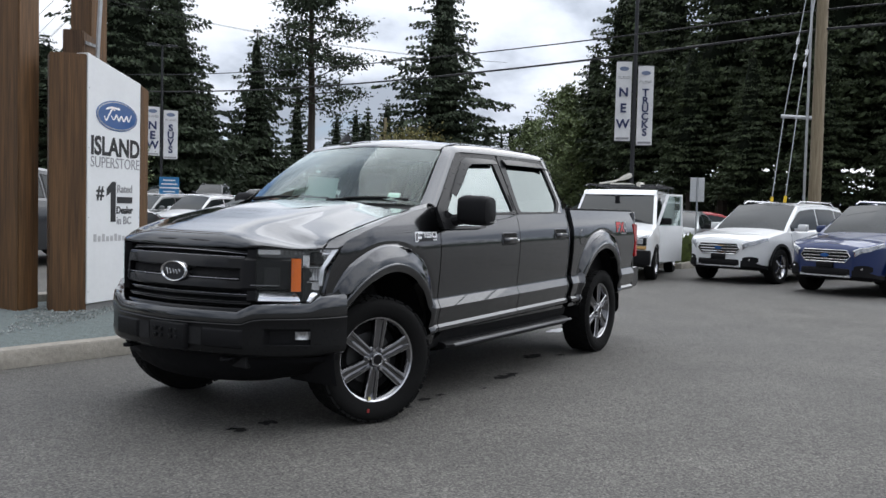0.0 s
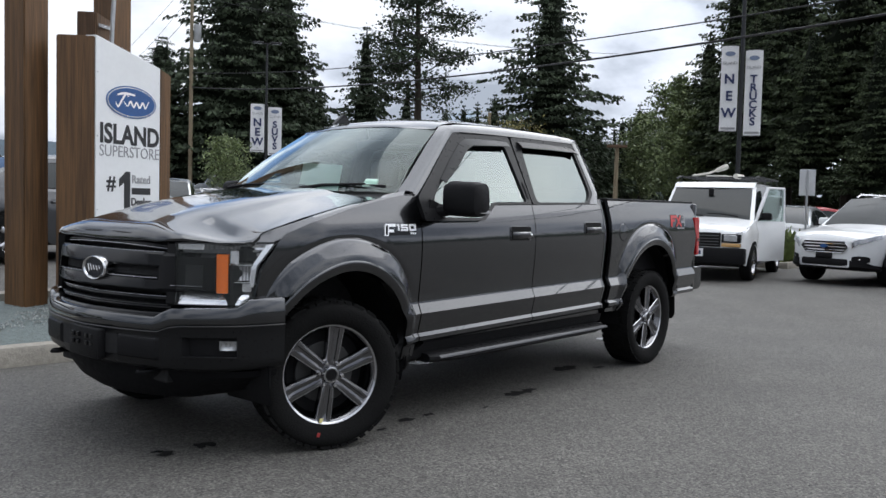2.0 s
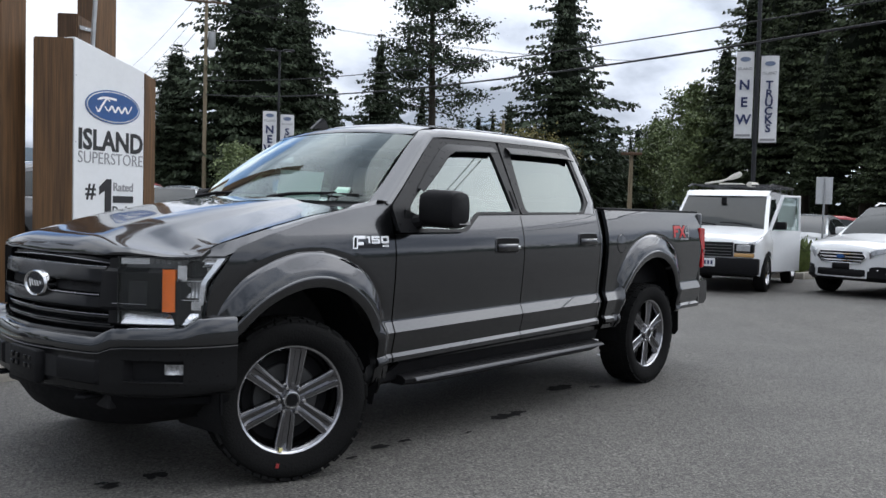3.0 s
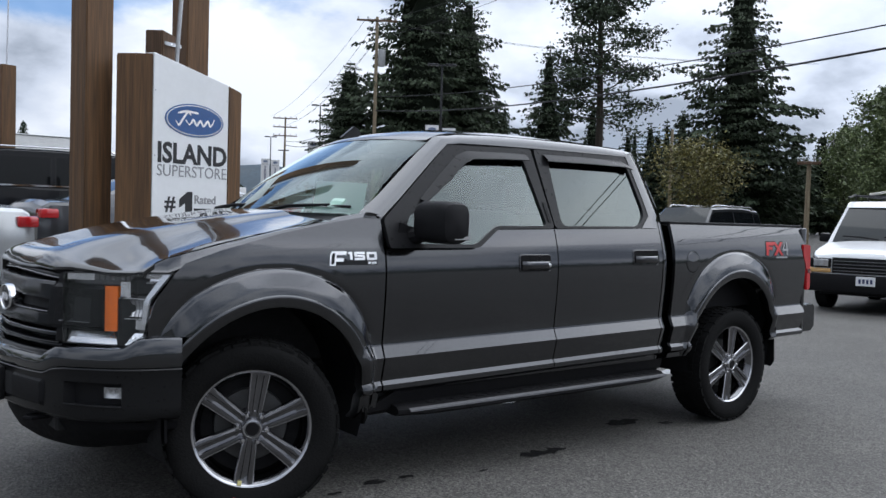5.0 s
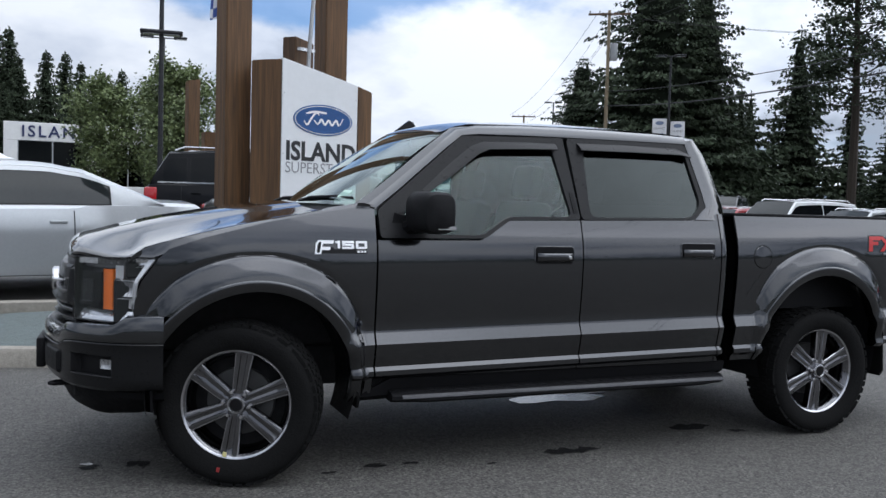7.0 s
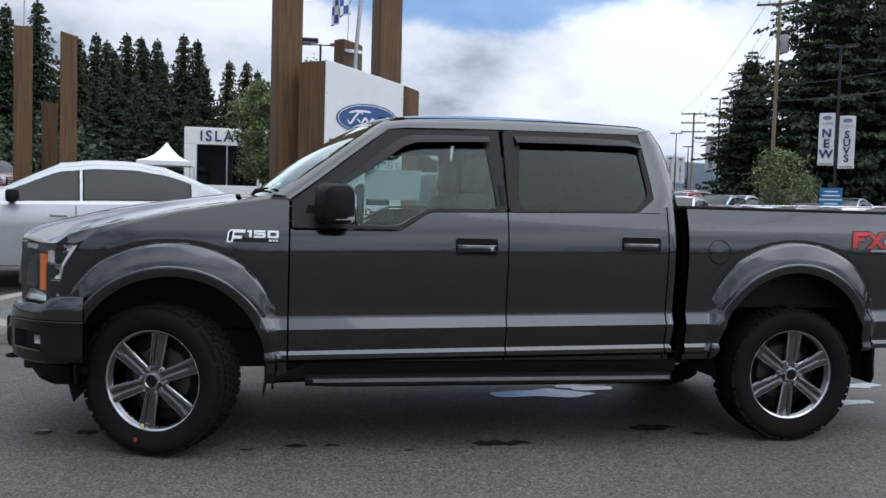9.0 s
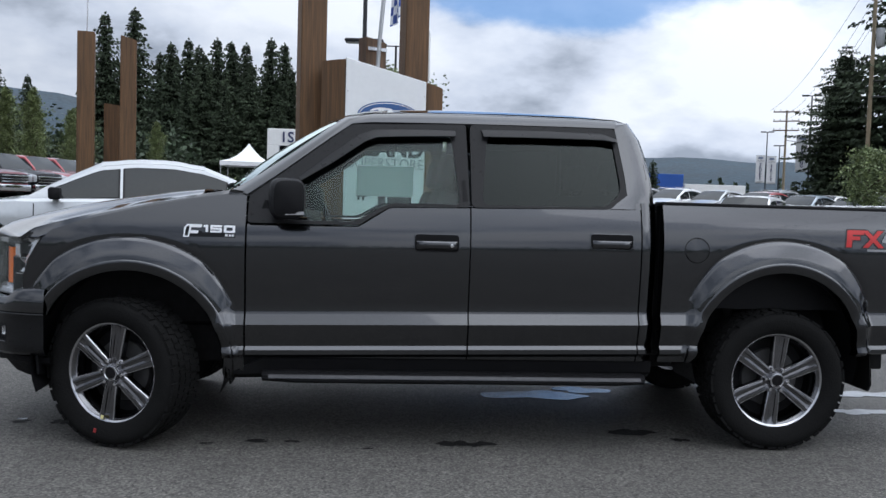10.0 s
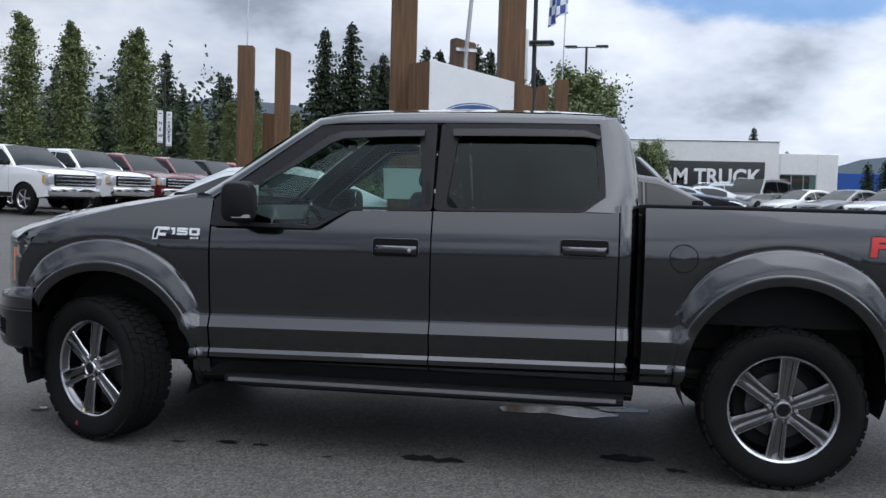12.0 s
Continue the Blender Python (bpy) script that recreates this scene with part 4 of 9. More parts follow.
        bmesh.ops.recalc_face_normals(bm, faces=bm.faces[:])
        pk = part("fog_pocket", bm, BLACKP, T)
        bm = bmesh.new()
        quad_grid(bm, [[(on_bumper(y, d), s * y, z) for d, z in ((-0.0015, 0.549), (-0.0025, 0.553), (0.006, 0.5575))] for y in ys])
        part("pocket_lip", bm, BUMPER, pk)
        bm = bmesh.new()
        lens_rows = []
        for k in range(7):
            y = 0.788 + 0.064 * k / 6
            lens_rows.append([(on_bumper(y, 0.020 + (0.012 if k in (0, 6) else 0.0) + 0.010 * math.sin(math.pi * q / 5) * math.sin(math.pi * k / 6) + 0.0025 * (k * 5 % 3)), s * y, 0.588 + 0.046 * q / 5) for q in range(6)])
        quad_grid(bm, lens_rows)
        part("fog_lamp", bm, mat("fog_lens", (0.38, 0.39, 0.40), 0.15, 0.6, 0.5, 60, coat=1), pk, "clear fog lamp", smooth=0)
        # tow hook and tyre deflector
        bm = bmesh.new()
        tube(bm, [(-0.78, s * 0.40, 0.462), (-0.865, s * 0.40, 0.460), (-0.888, s * 0.43, 0.459), (-0.865, s * 0.46, 0.460), (-0.79, s * 0.46, 0.462)], 0.010, 8)
        part("tow_hook", bm, dam, T)
        bm = bmesh.new()
        slab(bm, [(-0.47, s * 0.62, 0.48), (-0.44, s * 0.905, 0.49), (-0.435, s * 0.90, 0.385), (-0.46, s * 0.64, 0.335)], (0.012, 0, 0))
        part("tyre_deflector", bm, dam, T)
    bm = bmesh.new()
    box(bm, -0.158, 0.158, -0.028, 0.02, 0.497, 0.655, 0.012, Matrix.Translation((-0.925, -0.025, 0)) @ Matrix.Rotation(radians(-93), 4, 'Z') @ Matrix.Rotation(0, 4, 'X'))
    plate = part("plate_holder", bm, BLACKP, T, "empty black number plate holder")
    for y in (-0.115, -0.065, 0.02, 0.07):
        for z in (0.562, 0.60):
            bm = bmesh.new()
            box(bm, -0.962, -0.950, y - 0.016, y + 0.010, z, z + 0.024, 0.003)
            part("plate_rib", bm, GLOSSB, plate)

    # grille
    def gx(y, z, d=0.0):
        a = abs(y)
        return -0.858 + curve([(0, 0.0), (0.25, 0.014), (0.40, 0.038), (0.50, 0.068), (0.60, 0.128), (0.69, 0.180), (0.75, 0.225)], a) + (z - 0.96) * 0.22 * max(0.0, 1 - a / 0.8) - d

    def gbar(y0, y1, z0, z1, d0, d1, material, name, parent, seg=16, round_=0.006, label="", droop=0.0):
        bm = bmesh.new()
        rows = []
        for k in range(seg + 1):
            y = y0 + (y1 - y0) * k / seg
            fall = droop * min(1.1, abs(y) / 0.6) ** 2.2
            rows.append([Vector(p) - Vector((0, 0, fall)) for p in (((gx(y, z0, d0), y, z0), (gx(y, z0, d1 - round_), y, z0), (gx(y, z0, d1), y, z0 + round_), (gx(y, z1, d1), y, z1 - round_), (gx(y, z1, d1 - round_), y, z1), (gx(y, z1, d0), y, z1)))])
        vs = quad_grid(bm, rows)
        bm.faces.new(vs[0])
        bm.faces.new(vs[-1][::-1])
        bmesh.ops.recalc_face_normals(bm, faces=bm.faces[:])
        return part(name, bm, material, parent, label)
    satin = mat("satin_grille_edge", (0.22, 0.22, 0.23), 0.25, 1.0, 0.06, 30)
    g = gbar(-0.60, 0.60, 0.735, 1.105, -0.13, -0.085, DARK, "grille", T, label="black grille with horizontal bars and an oval badge")
    gbar(-0.56, 0.56, 1.128, 1.160, -0.12, -0.012, GLOSSB, "grille_frame", g, 20, droop=0.038)
    gbar(-0.515, 0.515, 1.094, 1.116, -0.09, -0.020, GLOSSB, "slat", g, droop=0.022)
    gbar(-0.505, 0.505, 1.090, 1.096, -0.06, -0.014, satin, "slat_edge", g, round_=0.002, droop=0.022)
    for z in (0.776, 0.820):
        gbar(-0.53, 0.53, z, z + 0.022, -0.09, -0.022, GLOSSB, "slat", g)
        gbar(-0.52, 0.52, z + 0.017, z + 0.023, -0.06, -0.016, satin if z > 0.8 else BUMPER, "slat_edge", g, round_=0.002)
    gbar(-0.52, 0.52, 0.738, 0.758, -0.09, -0.004, GLOSSB, "grille_frame", g)
    gbar(-0.50, 0.50, 0.984, 1.062, -0.09, 0.010, GLOSSB, "grille_bar", g, 24, 0.012)
    gbar(-0.50, 0.50, 0.866, 0.930, -0.09, 0.010, GLOSSB, "grille_bar", g, 24, 0.010)
    # highlight of the bar's top edge, laid on as a bright satin strip
    gbar(-0.50, 0.50, 1.0595, 1.0635, -0.06, 0.001, satin, "bar_edge", g, 24, 0.001)
    for s in (-1, 1):
        gbar(s * 0.11, s * 0.478, 0.9285, 0.934, -0.06, 0.011, satin, "bar_edge", g, 10, 0.001)
        gbar(s * 0.11, s * 0.49, 0.936, 0.982, -0.09, -0.030, DARK, "bar_slot", g, 10, 0.002)
        # black cheek beside the upper and lower openings
        gbar(s * 0.508, s * 0.566, 1.050, 1.112, -0.09, -0.004, GLOSSB, "grille_cheek", g, 4, 0.008)
        gbar(s * 0.520, s * 0.575, 0.800, 0.872, -0.09, -0.004, GLOSSB, "grille_cheek", g, 4, 0.008)
        # solid bracket that clasps the headlamp; a near-black sheet paints its sunk panel's shade
        gbar(s * 0.485, s * 0.738, 0.862, 1.063, -0.09, 0.012, GLOSSB, "lamp_bracket", g, 14, 0.020)
        gbar(s * 0.612, s * 0.690, 0.900, 1.004, 0.0, 0.0132, DARK, "bracket_inset_shade", g, 6, 0.001)
        gbar(s * 0.545, s * 0.688, 0.896, 0.900, 0.0, 0.0142, satin, "bracket_edge", g, 8, 0.001)
    oval = Matrix.Translation((gx(0, 0.957) - 0.004, -0.005, 0.957)) @ Matrix.Rotation(radians(-90), 4, 'Z') @ Matrix.Diagonal((0.116, 1, 0.064, 1))
    bm = bmesh.new()
    lathe(bm, [(0.80, -0.012), (0.86, -0.022), (0.93, -0.024), (1.0, -0.016), (1.0, 0.03)], 48)
    bmesh.ops.transform(bm, matrix=oval, verts=bm.verts[:])
    bd = part("badge", bm, CHROME, g, "chrome-rimmed oval badge")
    bm = bmesh.new()
    lathe(bm, [(0.0, -0.016), (0.82, -0.0155)], 48)
    bmesh.ops.transform(bm, matrix=oval, verts=bm.verts[:])
    part("badge_face", bm, mat("dark_enamel", (0.012, 0.014, 0.02), 0.2, 0, 0.1, 30, coat=0.5), bd)
    bm = bmesh.new()
    bx = gx(0, 0.957) - 0.0225
    tube(bm, [(bx, 0.062 - 0.124 * k / 30, 0.955 + 0.016 * math.sin(k * 0.95) * (1.25 if k < 9 else 0.8)) for k in range(31)], 0.0032, 6)
    part("badge_script", bm, CHROME, bd)

    # headlamps
    lamp_plan = [(-0.80, 0.53), (-0.772, 0.578), (-0.705, 0.672), (-0.643, 0.748), (-0.585, 0.808), (-0.527, 0.856), (-0.46, 0.893), (-0.395, 0.926)]

    def lamp_at(s, x, z, d):
        # point of the lamp's face, moved outwards by d
        y = curve(lamp_plan, x)
        ty = curve(lamp_plan, x + 0.02) - curve(lamp_plan, x - 0.02)
        q = math.hypot(0.04, ty)
        return (x - ty / q * d, s * (y + 0.04 / q * d), z)

    def lamp_outer(v):
        return curve([(0, -0.540), (0.03, -0.520), (0.10, -0.511), (0.62, -0.492), (1.0, -0.407)], v)

    def lamp_pt(s, u, v, d):
        x = -0.772 + (lamp_outer(v) + 0.772) * u
        return lamp_at(s, x, 0.802 + v * (0.312 + 0.010 * u), d)

    def lamp_piece(name, s, x0, x1, z0, z1, d_of, material, parent, nx=10, nz=6, label="", sm=35):
        bm = bmesh.new()
        quad_grid(bm, [[lamp_at(s, x0 + (x1 - x0) * i / nx, z0 + (z1 - z0) * k / nz, d_of(i / nx, k / nz)) for k in range(nz + 1)] for i in range(nx + 1)])
        return part(name, outward(bm, (-1, 0.8 * s, 0)), material, parent, label, sm)
    bright = mat("lamp_chrome", (0.86, 0.86, 0.88), 0.20, 0.8, 0.06, 18)
    smoked = mat("smoked_reflector", (0.20, 0.20, 0.205), 0.25, 0.4, 0.2, 30)
    for s in (-1, 1):
        bm = bmesh.new()
        quad_grid(bm, [[lamp_pt(s, a / 16, b / 12, 0.003) for b in range(13)] for a in range(17)])
        lens = part("headlamp", outward(bm, (-1, 0.6 * s, 0)), LENS, T, "clear headlamp with an amber side marker")
        lens.visible_shadow = False
        bm = bmesh.new()
        quad_grid(bm, [[lamp_pt(s, a / 16, b / 12, -0.050) for b in range(13)] for a in range(17)])
        part("lamp_housing", outward(bm, (-1, 0.6 * s, 0)), smoked, lens)
        edge = [(a / 16, 0.0) for a in range(17)] + [(1, b / 12) for b in range(1, 13)] + [(1 - a / 16, 1.0) for a in range(1, 17)] + [(0, 1 - b / 12) for b in range(1, 13)]
        bm = bmesh.new()
        quad_grid(bm, [[lamp_pt(s, u, v, 0.002) for u, v in edge], [lamp_pt(s, u * 0.985 + 0.008, v * 0.965 + 0.0175, 0.0035) for u, v in edge], [lamp_pt(s, u * 0.975 + 0.0125, v * 0.95 + 0.025, -0.052) for u, v in edge]])
        part("lamp_rim", bm, GLOSSB, lens)
        # bright strip that follows the outer edge
        bm = bmesh.new()
        quad_grid(bm, [[lamp_pt(s, u, v, d) for u, d in ((0.985, -0.006), (0.965, -0.003), (0.905 - 0.02 * v, -0.012), (0.90 - 0.02 * v, -0.040))] for v in spread(0.30, 0.975, 16)])
        part("lamp_strip", bm, bright, lens)
        # top row: bright tip, ribbed dark middle, bright end
        lamp_piece("lamp_strip", s, -0.766, -0.690, 1.080, 1.108, lambda a, b: -0.012 - 0.014 * a, bright, lens, 6, 3)
        lamp_piece("lamp_baffle", s, -0.688, -0.520, 1.084, 1.112, lambda a, b: -0.026 - 0.006 * (round(a * 20) % 2), smoked, lens, 20, 2, sm=0)
        lamp_piece("lamp_strip", s, -0.517, -0.435, 1.072, 1.114, lambda a, b: -0.020 - 0.012 * math.sin(math.pi * b) - 0.004 * (round(a * 8) % 2), bright, lens, 8, 5)
        # reflector bowls, one above the other
        lamp_piece("lamp_bowl", s, -0.602, -0.572, 1.006, 1.078, lambda a, b: -0.014 - 0.010 * a, bright, lens, 4, 4)
        lamp_piece("lamp_bowl", s, -0.566, -0.475, 1.022, 1.066, lambda a, b: -0.022 - 0.022 * math.sin(math.pi * a) - 0.012 * (1 - b), bright, lens, 10, 6)
        lamp_piece("lamp_bowl", s, -0.592, -0.515, 0.930, 1.000, lambda a, b: -0.018 - 0.020 * math.sin(math.pi * a) * math.sin(math.pi * b) - 0.005 * (round(a * 12) % 2), mat("ribbed_lamp_chrome", (0.45, 0.45, 0.46), 0.2, 0.5, 0.06, 18), lens, 12, 5, sm=0)
        lamp_piece("lamp_bowl", s, -0.600, -0.520, 0.872, 0.912, lambda a, b: -0.028 - 0.012 * math.sin(math.pi * a), bright, lens, 10, 4)
        for z in (1.004, 0.917):
            lamp_piece("lamp_divider", s, -0.604, -0.512, z, z + 0.006, lambda a, b: -0.008 - 0.004 * (b < 0.1), bright, lens, 8, 2)
        # bottom row with slanting ribs
        lamp_piece("lamp_strip", s, -0.766, -0.530, 0.808, 0.856, lambda a, b: -0.010 - 0.026 * b - 0.006 * (round(a * 26 + b * 3) % 2), bright, lens, 26, 4, sm=20)
        bm = bmesh.new()
        quad_grid(bm, [[lamp_at(s, x, 0.866 + 0.194 * k / 18, d - (0.002 if k % 2 else 0)) for x, d in ((-0.652, -0.02), (-0.648, -0.004), (-0.638, 0.0005), (-0.616, 0.0), (-0.609, -0.006), (-0.607, -0.03))] for k in range(19)])
        part("side_marker", bm, AMBER, lens, "amber side marker")

    # badges on the fender: dark plaque with bright strokes
    chromed = mat("badge_chrome", (0.85, 0.85, 0.86), 0.3, 0.7, 0.04, 10)
    for s in (-1, 1):
        def plaque(pts, d0, d1, name, material, parent, label=""):
            bm = bmesh.new()
            a = [bm.verts.new((x, s * (body_y(x, z) + d0), z)) for x, z in pts]
            b = [bm.verts.new((x, s * (body_y(x, z) + d1), z)) for x, z in pts]
            bm.faces.new(b)
            for k in range(len(pts)):
                bm.faces.new((a[k], a[(k + 1) % len(pts)], b[(k + 1) % len(pts)], b[k]))
            bmesh.ops.recalc_face_normals(bm, faces=bm.faces[:])
            return part(name, bm, material, parent, label)
        z0 = 1.150
        fb = plaque([(0.345, z0), (0.605, z0), (0.605, z0 + 0.022), (0.43, z0 + 0.022), (0.43, z0 + 0.030), (0.345, z0 + 0.030)], -0.002, 0.004, "fender_badge", GLOSSB, T, "chrome model badge on a dark plaque")
        outer = [(0.333, z0 - 0.003), (0.364, z0 - 0.003), (0.368, z0 + 0.017), (0.410, z0 + 0.017), (0.413, z0 + 0.033), (0.371, z0 + 0.033), (0.374, z0 + 0.049), (0.428, z0 + 0.049), (0.431, z0 + 0.066), (0.352, z0 + 0.066), (0.338, z0 + 0.050)]
        plaque(outer, 0.0, 0.006, "badge_stroke", chromed, fb)
        plaque([(0.341, z0 + 0.004), (0.357, z0 + 0.004), (0.366, z0 + 0.056), (0.356, z0 + 0.058), (0.347, z0 + 0.047)], 0.005, 0.0068, "badge_inlay", GLOSSB, fb)
        for x, w, h, dz in ((0.449, 0.020, 0.010, 0.057), (0.456, 0.013, 0.038, 0.045), (0.505, 0.060, 0.011, 0.058), (0.481, 0.013, 0.020, 0.050), (0.505, 0.056, 0.010, 0.044), (0.529, 0.012, 0.016, 0.036), (0.503, 0.058, 0.011, 0.029),
                            (0.552, 0.013, 0.036, 0.044), (0.598, 0.013, 0.036, 0.044), (0.575, 0.048, 0.011, 0.058), (0.575, 0.048, 0.011, 0.029), (0.560, 0.014, 0.011, 0.010), (0.578, 0.010, 0.011, 0.010), (0.594, 0.012, 0.011, 0.010)):
            plaque([(x - w / 2, z0 + dz - h / 2), (x + w / 2, z0 + dz - h / 2), (x + w / 2, z0 + dz + h / 2), (x - w / 2, z0 + dz + h / 2)], 0.0, 0.006, "badge_stroke", chromed, fb)

    # mirrors
    for s in (-1, 1):
        bm = bmesh.new()
        rings = []
        for t, w, h in ((0.0, 0.55, 0.55), (0.06, 0.85, 0.85), (0.22, 1.0, 1.0), (0.80, 1.0, 1.0), (0.94, 0.88, 0.90), (1.0, 0.6, 0.62)):
            ring = []
            cx, cz = 0.865 + 0.045 * t, 1.372 - 0.008 * t
            for k in range(20):
                a = 2 * math.pi * k / 20
                ca, sa = math.cos(a), math.sin(a)
                ex = abs(ca) ** 0.55 * (1 if ca > 0 else -1)
                ez = abs(sa) ** 0.55 * (1 if sa > 0 else -1)
                ring.append((cx + ex * 0.088 * w, s * (0.985 + 0.235 * t), cz + ez * 0.106 * h))
            rings.append(ring)
        vs = quad_grid(bm, rings, True)
        bm.faces.new(vs[0][::-1])
        bm.faces.new(vs[-1])
        bmesh.ops.recalc_face_normals(bm, faces=bm.faces[:])
        mh = part("mirror", bm, BLACKP, T, "black door mirror with a turn signal")
        bm = bmesh.new()
        slab(bm, [(0.958, s * 1.03, 1.32), (0.958, s * 1.195, 1.32), (0.958, s * 1.20, 1.455), (0.958, s * 1.03, 1.455)], (0.006, 0, 0))
        part("mirror_glass", bm, mat("mirror_silver", (0.85, 0.86, 0.87), 0.02, 1.0, 0.02, 5), mh)
        bm = bmesh.new()
        slab(bm, [(0.89, s * 1.2, 1.283), (0.985, s * 1.2, 1.285), (0.985, s * 1.203, 1.302), (0.89, s * 1.203, 1.300)], (0, s * 0.014, 0))
        part("turn_signal", bm, SILVER, mh)
        bm = bmesh.new()
        slab(bm, [(0.72, s * 0.915, 1.245), (0.90, s * 0.915, 1.245), (0.90, s * 0.905, 1.32), (0.76, s * 0.905, 1.36)], (0, s * 0.03, 0))
        tube(bm, [(0.83, s * 0.92, 1.285), (0.85, s * 0.98, 1.30), (0.87, s * 1.05, 1.31)], [0.045, 0.04, 0.04], 10)
        part("mirror_arm", bm, BLACKP, mh)

    # door handles
    for x, dr in ((1.695, d1), (2.676, d2)):
        z0 = 1.147 if x < 2 else 1.173
        for s, door in ((-1, dr[0]), (1, dr[1])):
            yb = body_y(x, z0)
            bm = bmesh.new()
            pts = rounded([(x - 0.127, z0 - 0.052), (x + 0.127, z0 - 0.052), (x + 0.127, z0 + 0.052), (x - 0.127, z0 + 0.052)], 0.022, 4)
            inner = [(x + (a - x) * 0.955, z0 + (b - z0) * 0.89) for a, b in pts]
            ring = [[(a, s * (body_y(a, b) + d), b) for a, b in q + q[:1]] for q, d in ((pts, -0.002), ([(x + (a - x) * 0.99, z0 + (b - z0) * 0.97) for a, b in pts], 0.005), (inner, 0.0055), ([(x + (a - x) * 0.94, z0 + (b - z0) * 0.86) for a, b in pts], 0.0012))]
            quad_grid(bm, ring)
            bmesh.ops.recalc_face_normals(bm, faces=bm.faces[:])
            hp = part("handle_bezel", outward(bm, (0, s, 0)), PAINT, door)
            bm = bmesh.new()
            slab(bm, [(a, s * (yb - 0.004), b) for a, b in inner], (0, s * 0.006, 0))
            part("handle_pocket", bm, GLOSSB, hp)
            bm = bmesh.new()
            prof = [(-0.036, 0.008), (-0.034, 0.024), (-0.026, 0.034), (-0.010, 0.038), (0.004, 0.035), (0.011, 0.027), (0.012, 0.010)]
            rows = []
            for k in range(13):
                t = -1 + k / 6
                tuck = 1 - 0.75 * abs(t) ** 6
                rows.append([(x + 0.112 * t, s * (yb + 0.004 + d * tuck), z0 + h) for h, d in prof])
            vs = quad_grid(bm, rows)
            bm.faces.new(vs[0])
            bm.faces.new(vs[-1][::-1])
            bmesh.ops.recalc_face_normals(bm, faces=bm.faces[:])
            part("handle_grip", bm, PAINT, hp)
            if x < 2 and s < 0:
                bm = bmesh.new()
                lathe(bm, [(0.0, -0.006), (0.009, -0.005), (0.011, 0.0)], 14, Matrix.Translation((x + 0.080, -(yb + 0.038), z0 - 0.012)))
                part("key_lock", bm, CHROME, hp)

    # fuel door and trail badge
    bm = bmesh.new()
    rows = []
    for r, d in ((0.0, 0.004), (0.066, 0.004), (0.069, 0.0), (0.069, -0.01)):
        rows.append([(3.170 + r * math.cos(a), -(body_y(3.170 + r * math.cos(a), 1.142 + r * math.sin(a)) + d), 1.142 + r * math.sin(a)) for a in [2 * math.pi * k / 32 for k in range(33)]])
    quad_grid(bm, rows)
    fd = part("fuel_door", bm, PAINT, bs[0])
    bm = bmesh.new()
    rows = []
    for r in (0.0695, 0.0735):
        rows.append([(3.170 + r * math.cos(a), -(body_y(3.170 + r * math.cos(a), 1.142 + r * math.sin(a)) + 0.0015), 1.142 + r * math.sin(a)) for a in [2 * math.pi * k / 32 for k in range(33)]])
    quad_grid(bm, rows)
    part("fuel_door_gap", bm, DARK, fd)
    strokes = ((4.070, 0.032, 1.232, 0.098, 0.012), (4.118, 0.085, 1.269, 0.025, 0.01), (4.106, 0.055, 1.236, 0.021, 0.0), (4.212, 0.033, 1.232, 0.098, 0.095), (4.212, 0.033, 1.232, 0.098, -0.095))
    bm = bmesh.new()
    for x, w, z, h, lean in strokes:
        decal_stroke(bm, x, w + 0.014, z, h + 0.014, lean * 1.1, 0.0022)
    dc = part("trail_decal", bm, INK, bs[0], "red decal strokes with a dark outline")
    bm = bmesh.new()
    for k, (x, w, z, h, lean) in enumerate(strokes):
        decal_stroke(bm, x, w, z, h, lean, 0.0034 + 0.0002 * k)
    part("decal_red", bm, REDDECAL, dc)
    bm = bmesh.new()
    for k, (x, w, z, h, lean) in enumerate(((4.328, 0.018, 1.232, 0.098, 0.0), (4.305, 0.078, 1.222, 0.017, 0.0), (4.288, 0.018, 1.248, 0.055, 0.03), (4.25, 0.15, 1.168, 0.012, 0.0))):
        decal_stroke(bm, x, w, z, h, lean, 0.0034 + 0.0002 * k)
    part("decal_grey", bm, GREYINK, dc)

    # cargo bed
    for nm, q in (("bed_floor", (3.002, 4.60, -0.757, 0.757, 0.80, 0.83)), ("bed_front_wall", (2.98, 3.0, -0.80, 0.80, 0.55, 1.40)), ("bed_inner_wall", (3.002, 4.60, -0.80, -0.76, 0.80, 1.387)), ("bed_inner_wall", (3.002, 4.60, 0.76, 0.80, 0.80, 1.387))):
        bm = bmesh.new()
        box(bm, *q)
        part(nm, bm, BLACKP, T)
    for s in (-1, 1):
        bm = bmesh.new()
        box(bm, 2.975, 4.615, min(s * 0.76, s * 0.905), max(s * 0.76, s * 0.905), 1.388, 1.412, 0.008)
        part("bed_rail_cap", bm, BLACKP, T)
        # tail lamp
        bm = bmesh.new()
        pts = [(4.545, 1.265), (4.66, 1.262), (4.668, 1.10), (4.672, 0.915), (4.615, 0.912), (4.605, 1.06), (4.575, 1.13), (4.55, 1.18)]
        slab(bm, [(x, s * 0.80, z) for x, z in pts], (0, s * (body_y(4.5, 1.1) - 0.80 + 0.004), 0))
        bmesh.ops.bevel(bm, geom=[e for e in bm.edges], offset=0.008, segments=2, affect='EDGES')
        tl = part("tail_lamp", bm, RED, T, "red tail lamp")
        bm = bmesh.new()
        slab(bm, [(4.625, s * 0.955, 1.075), (4.66, s * 0.955, 1.075), (4.662, s * 0.955, 1.045), (4.622, s * 0.955, 1.045)], (0, s * 0.012, 0))
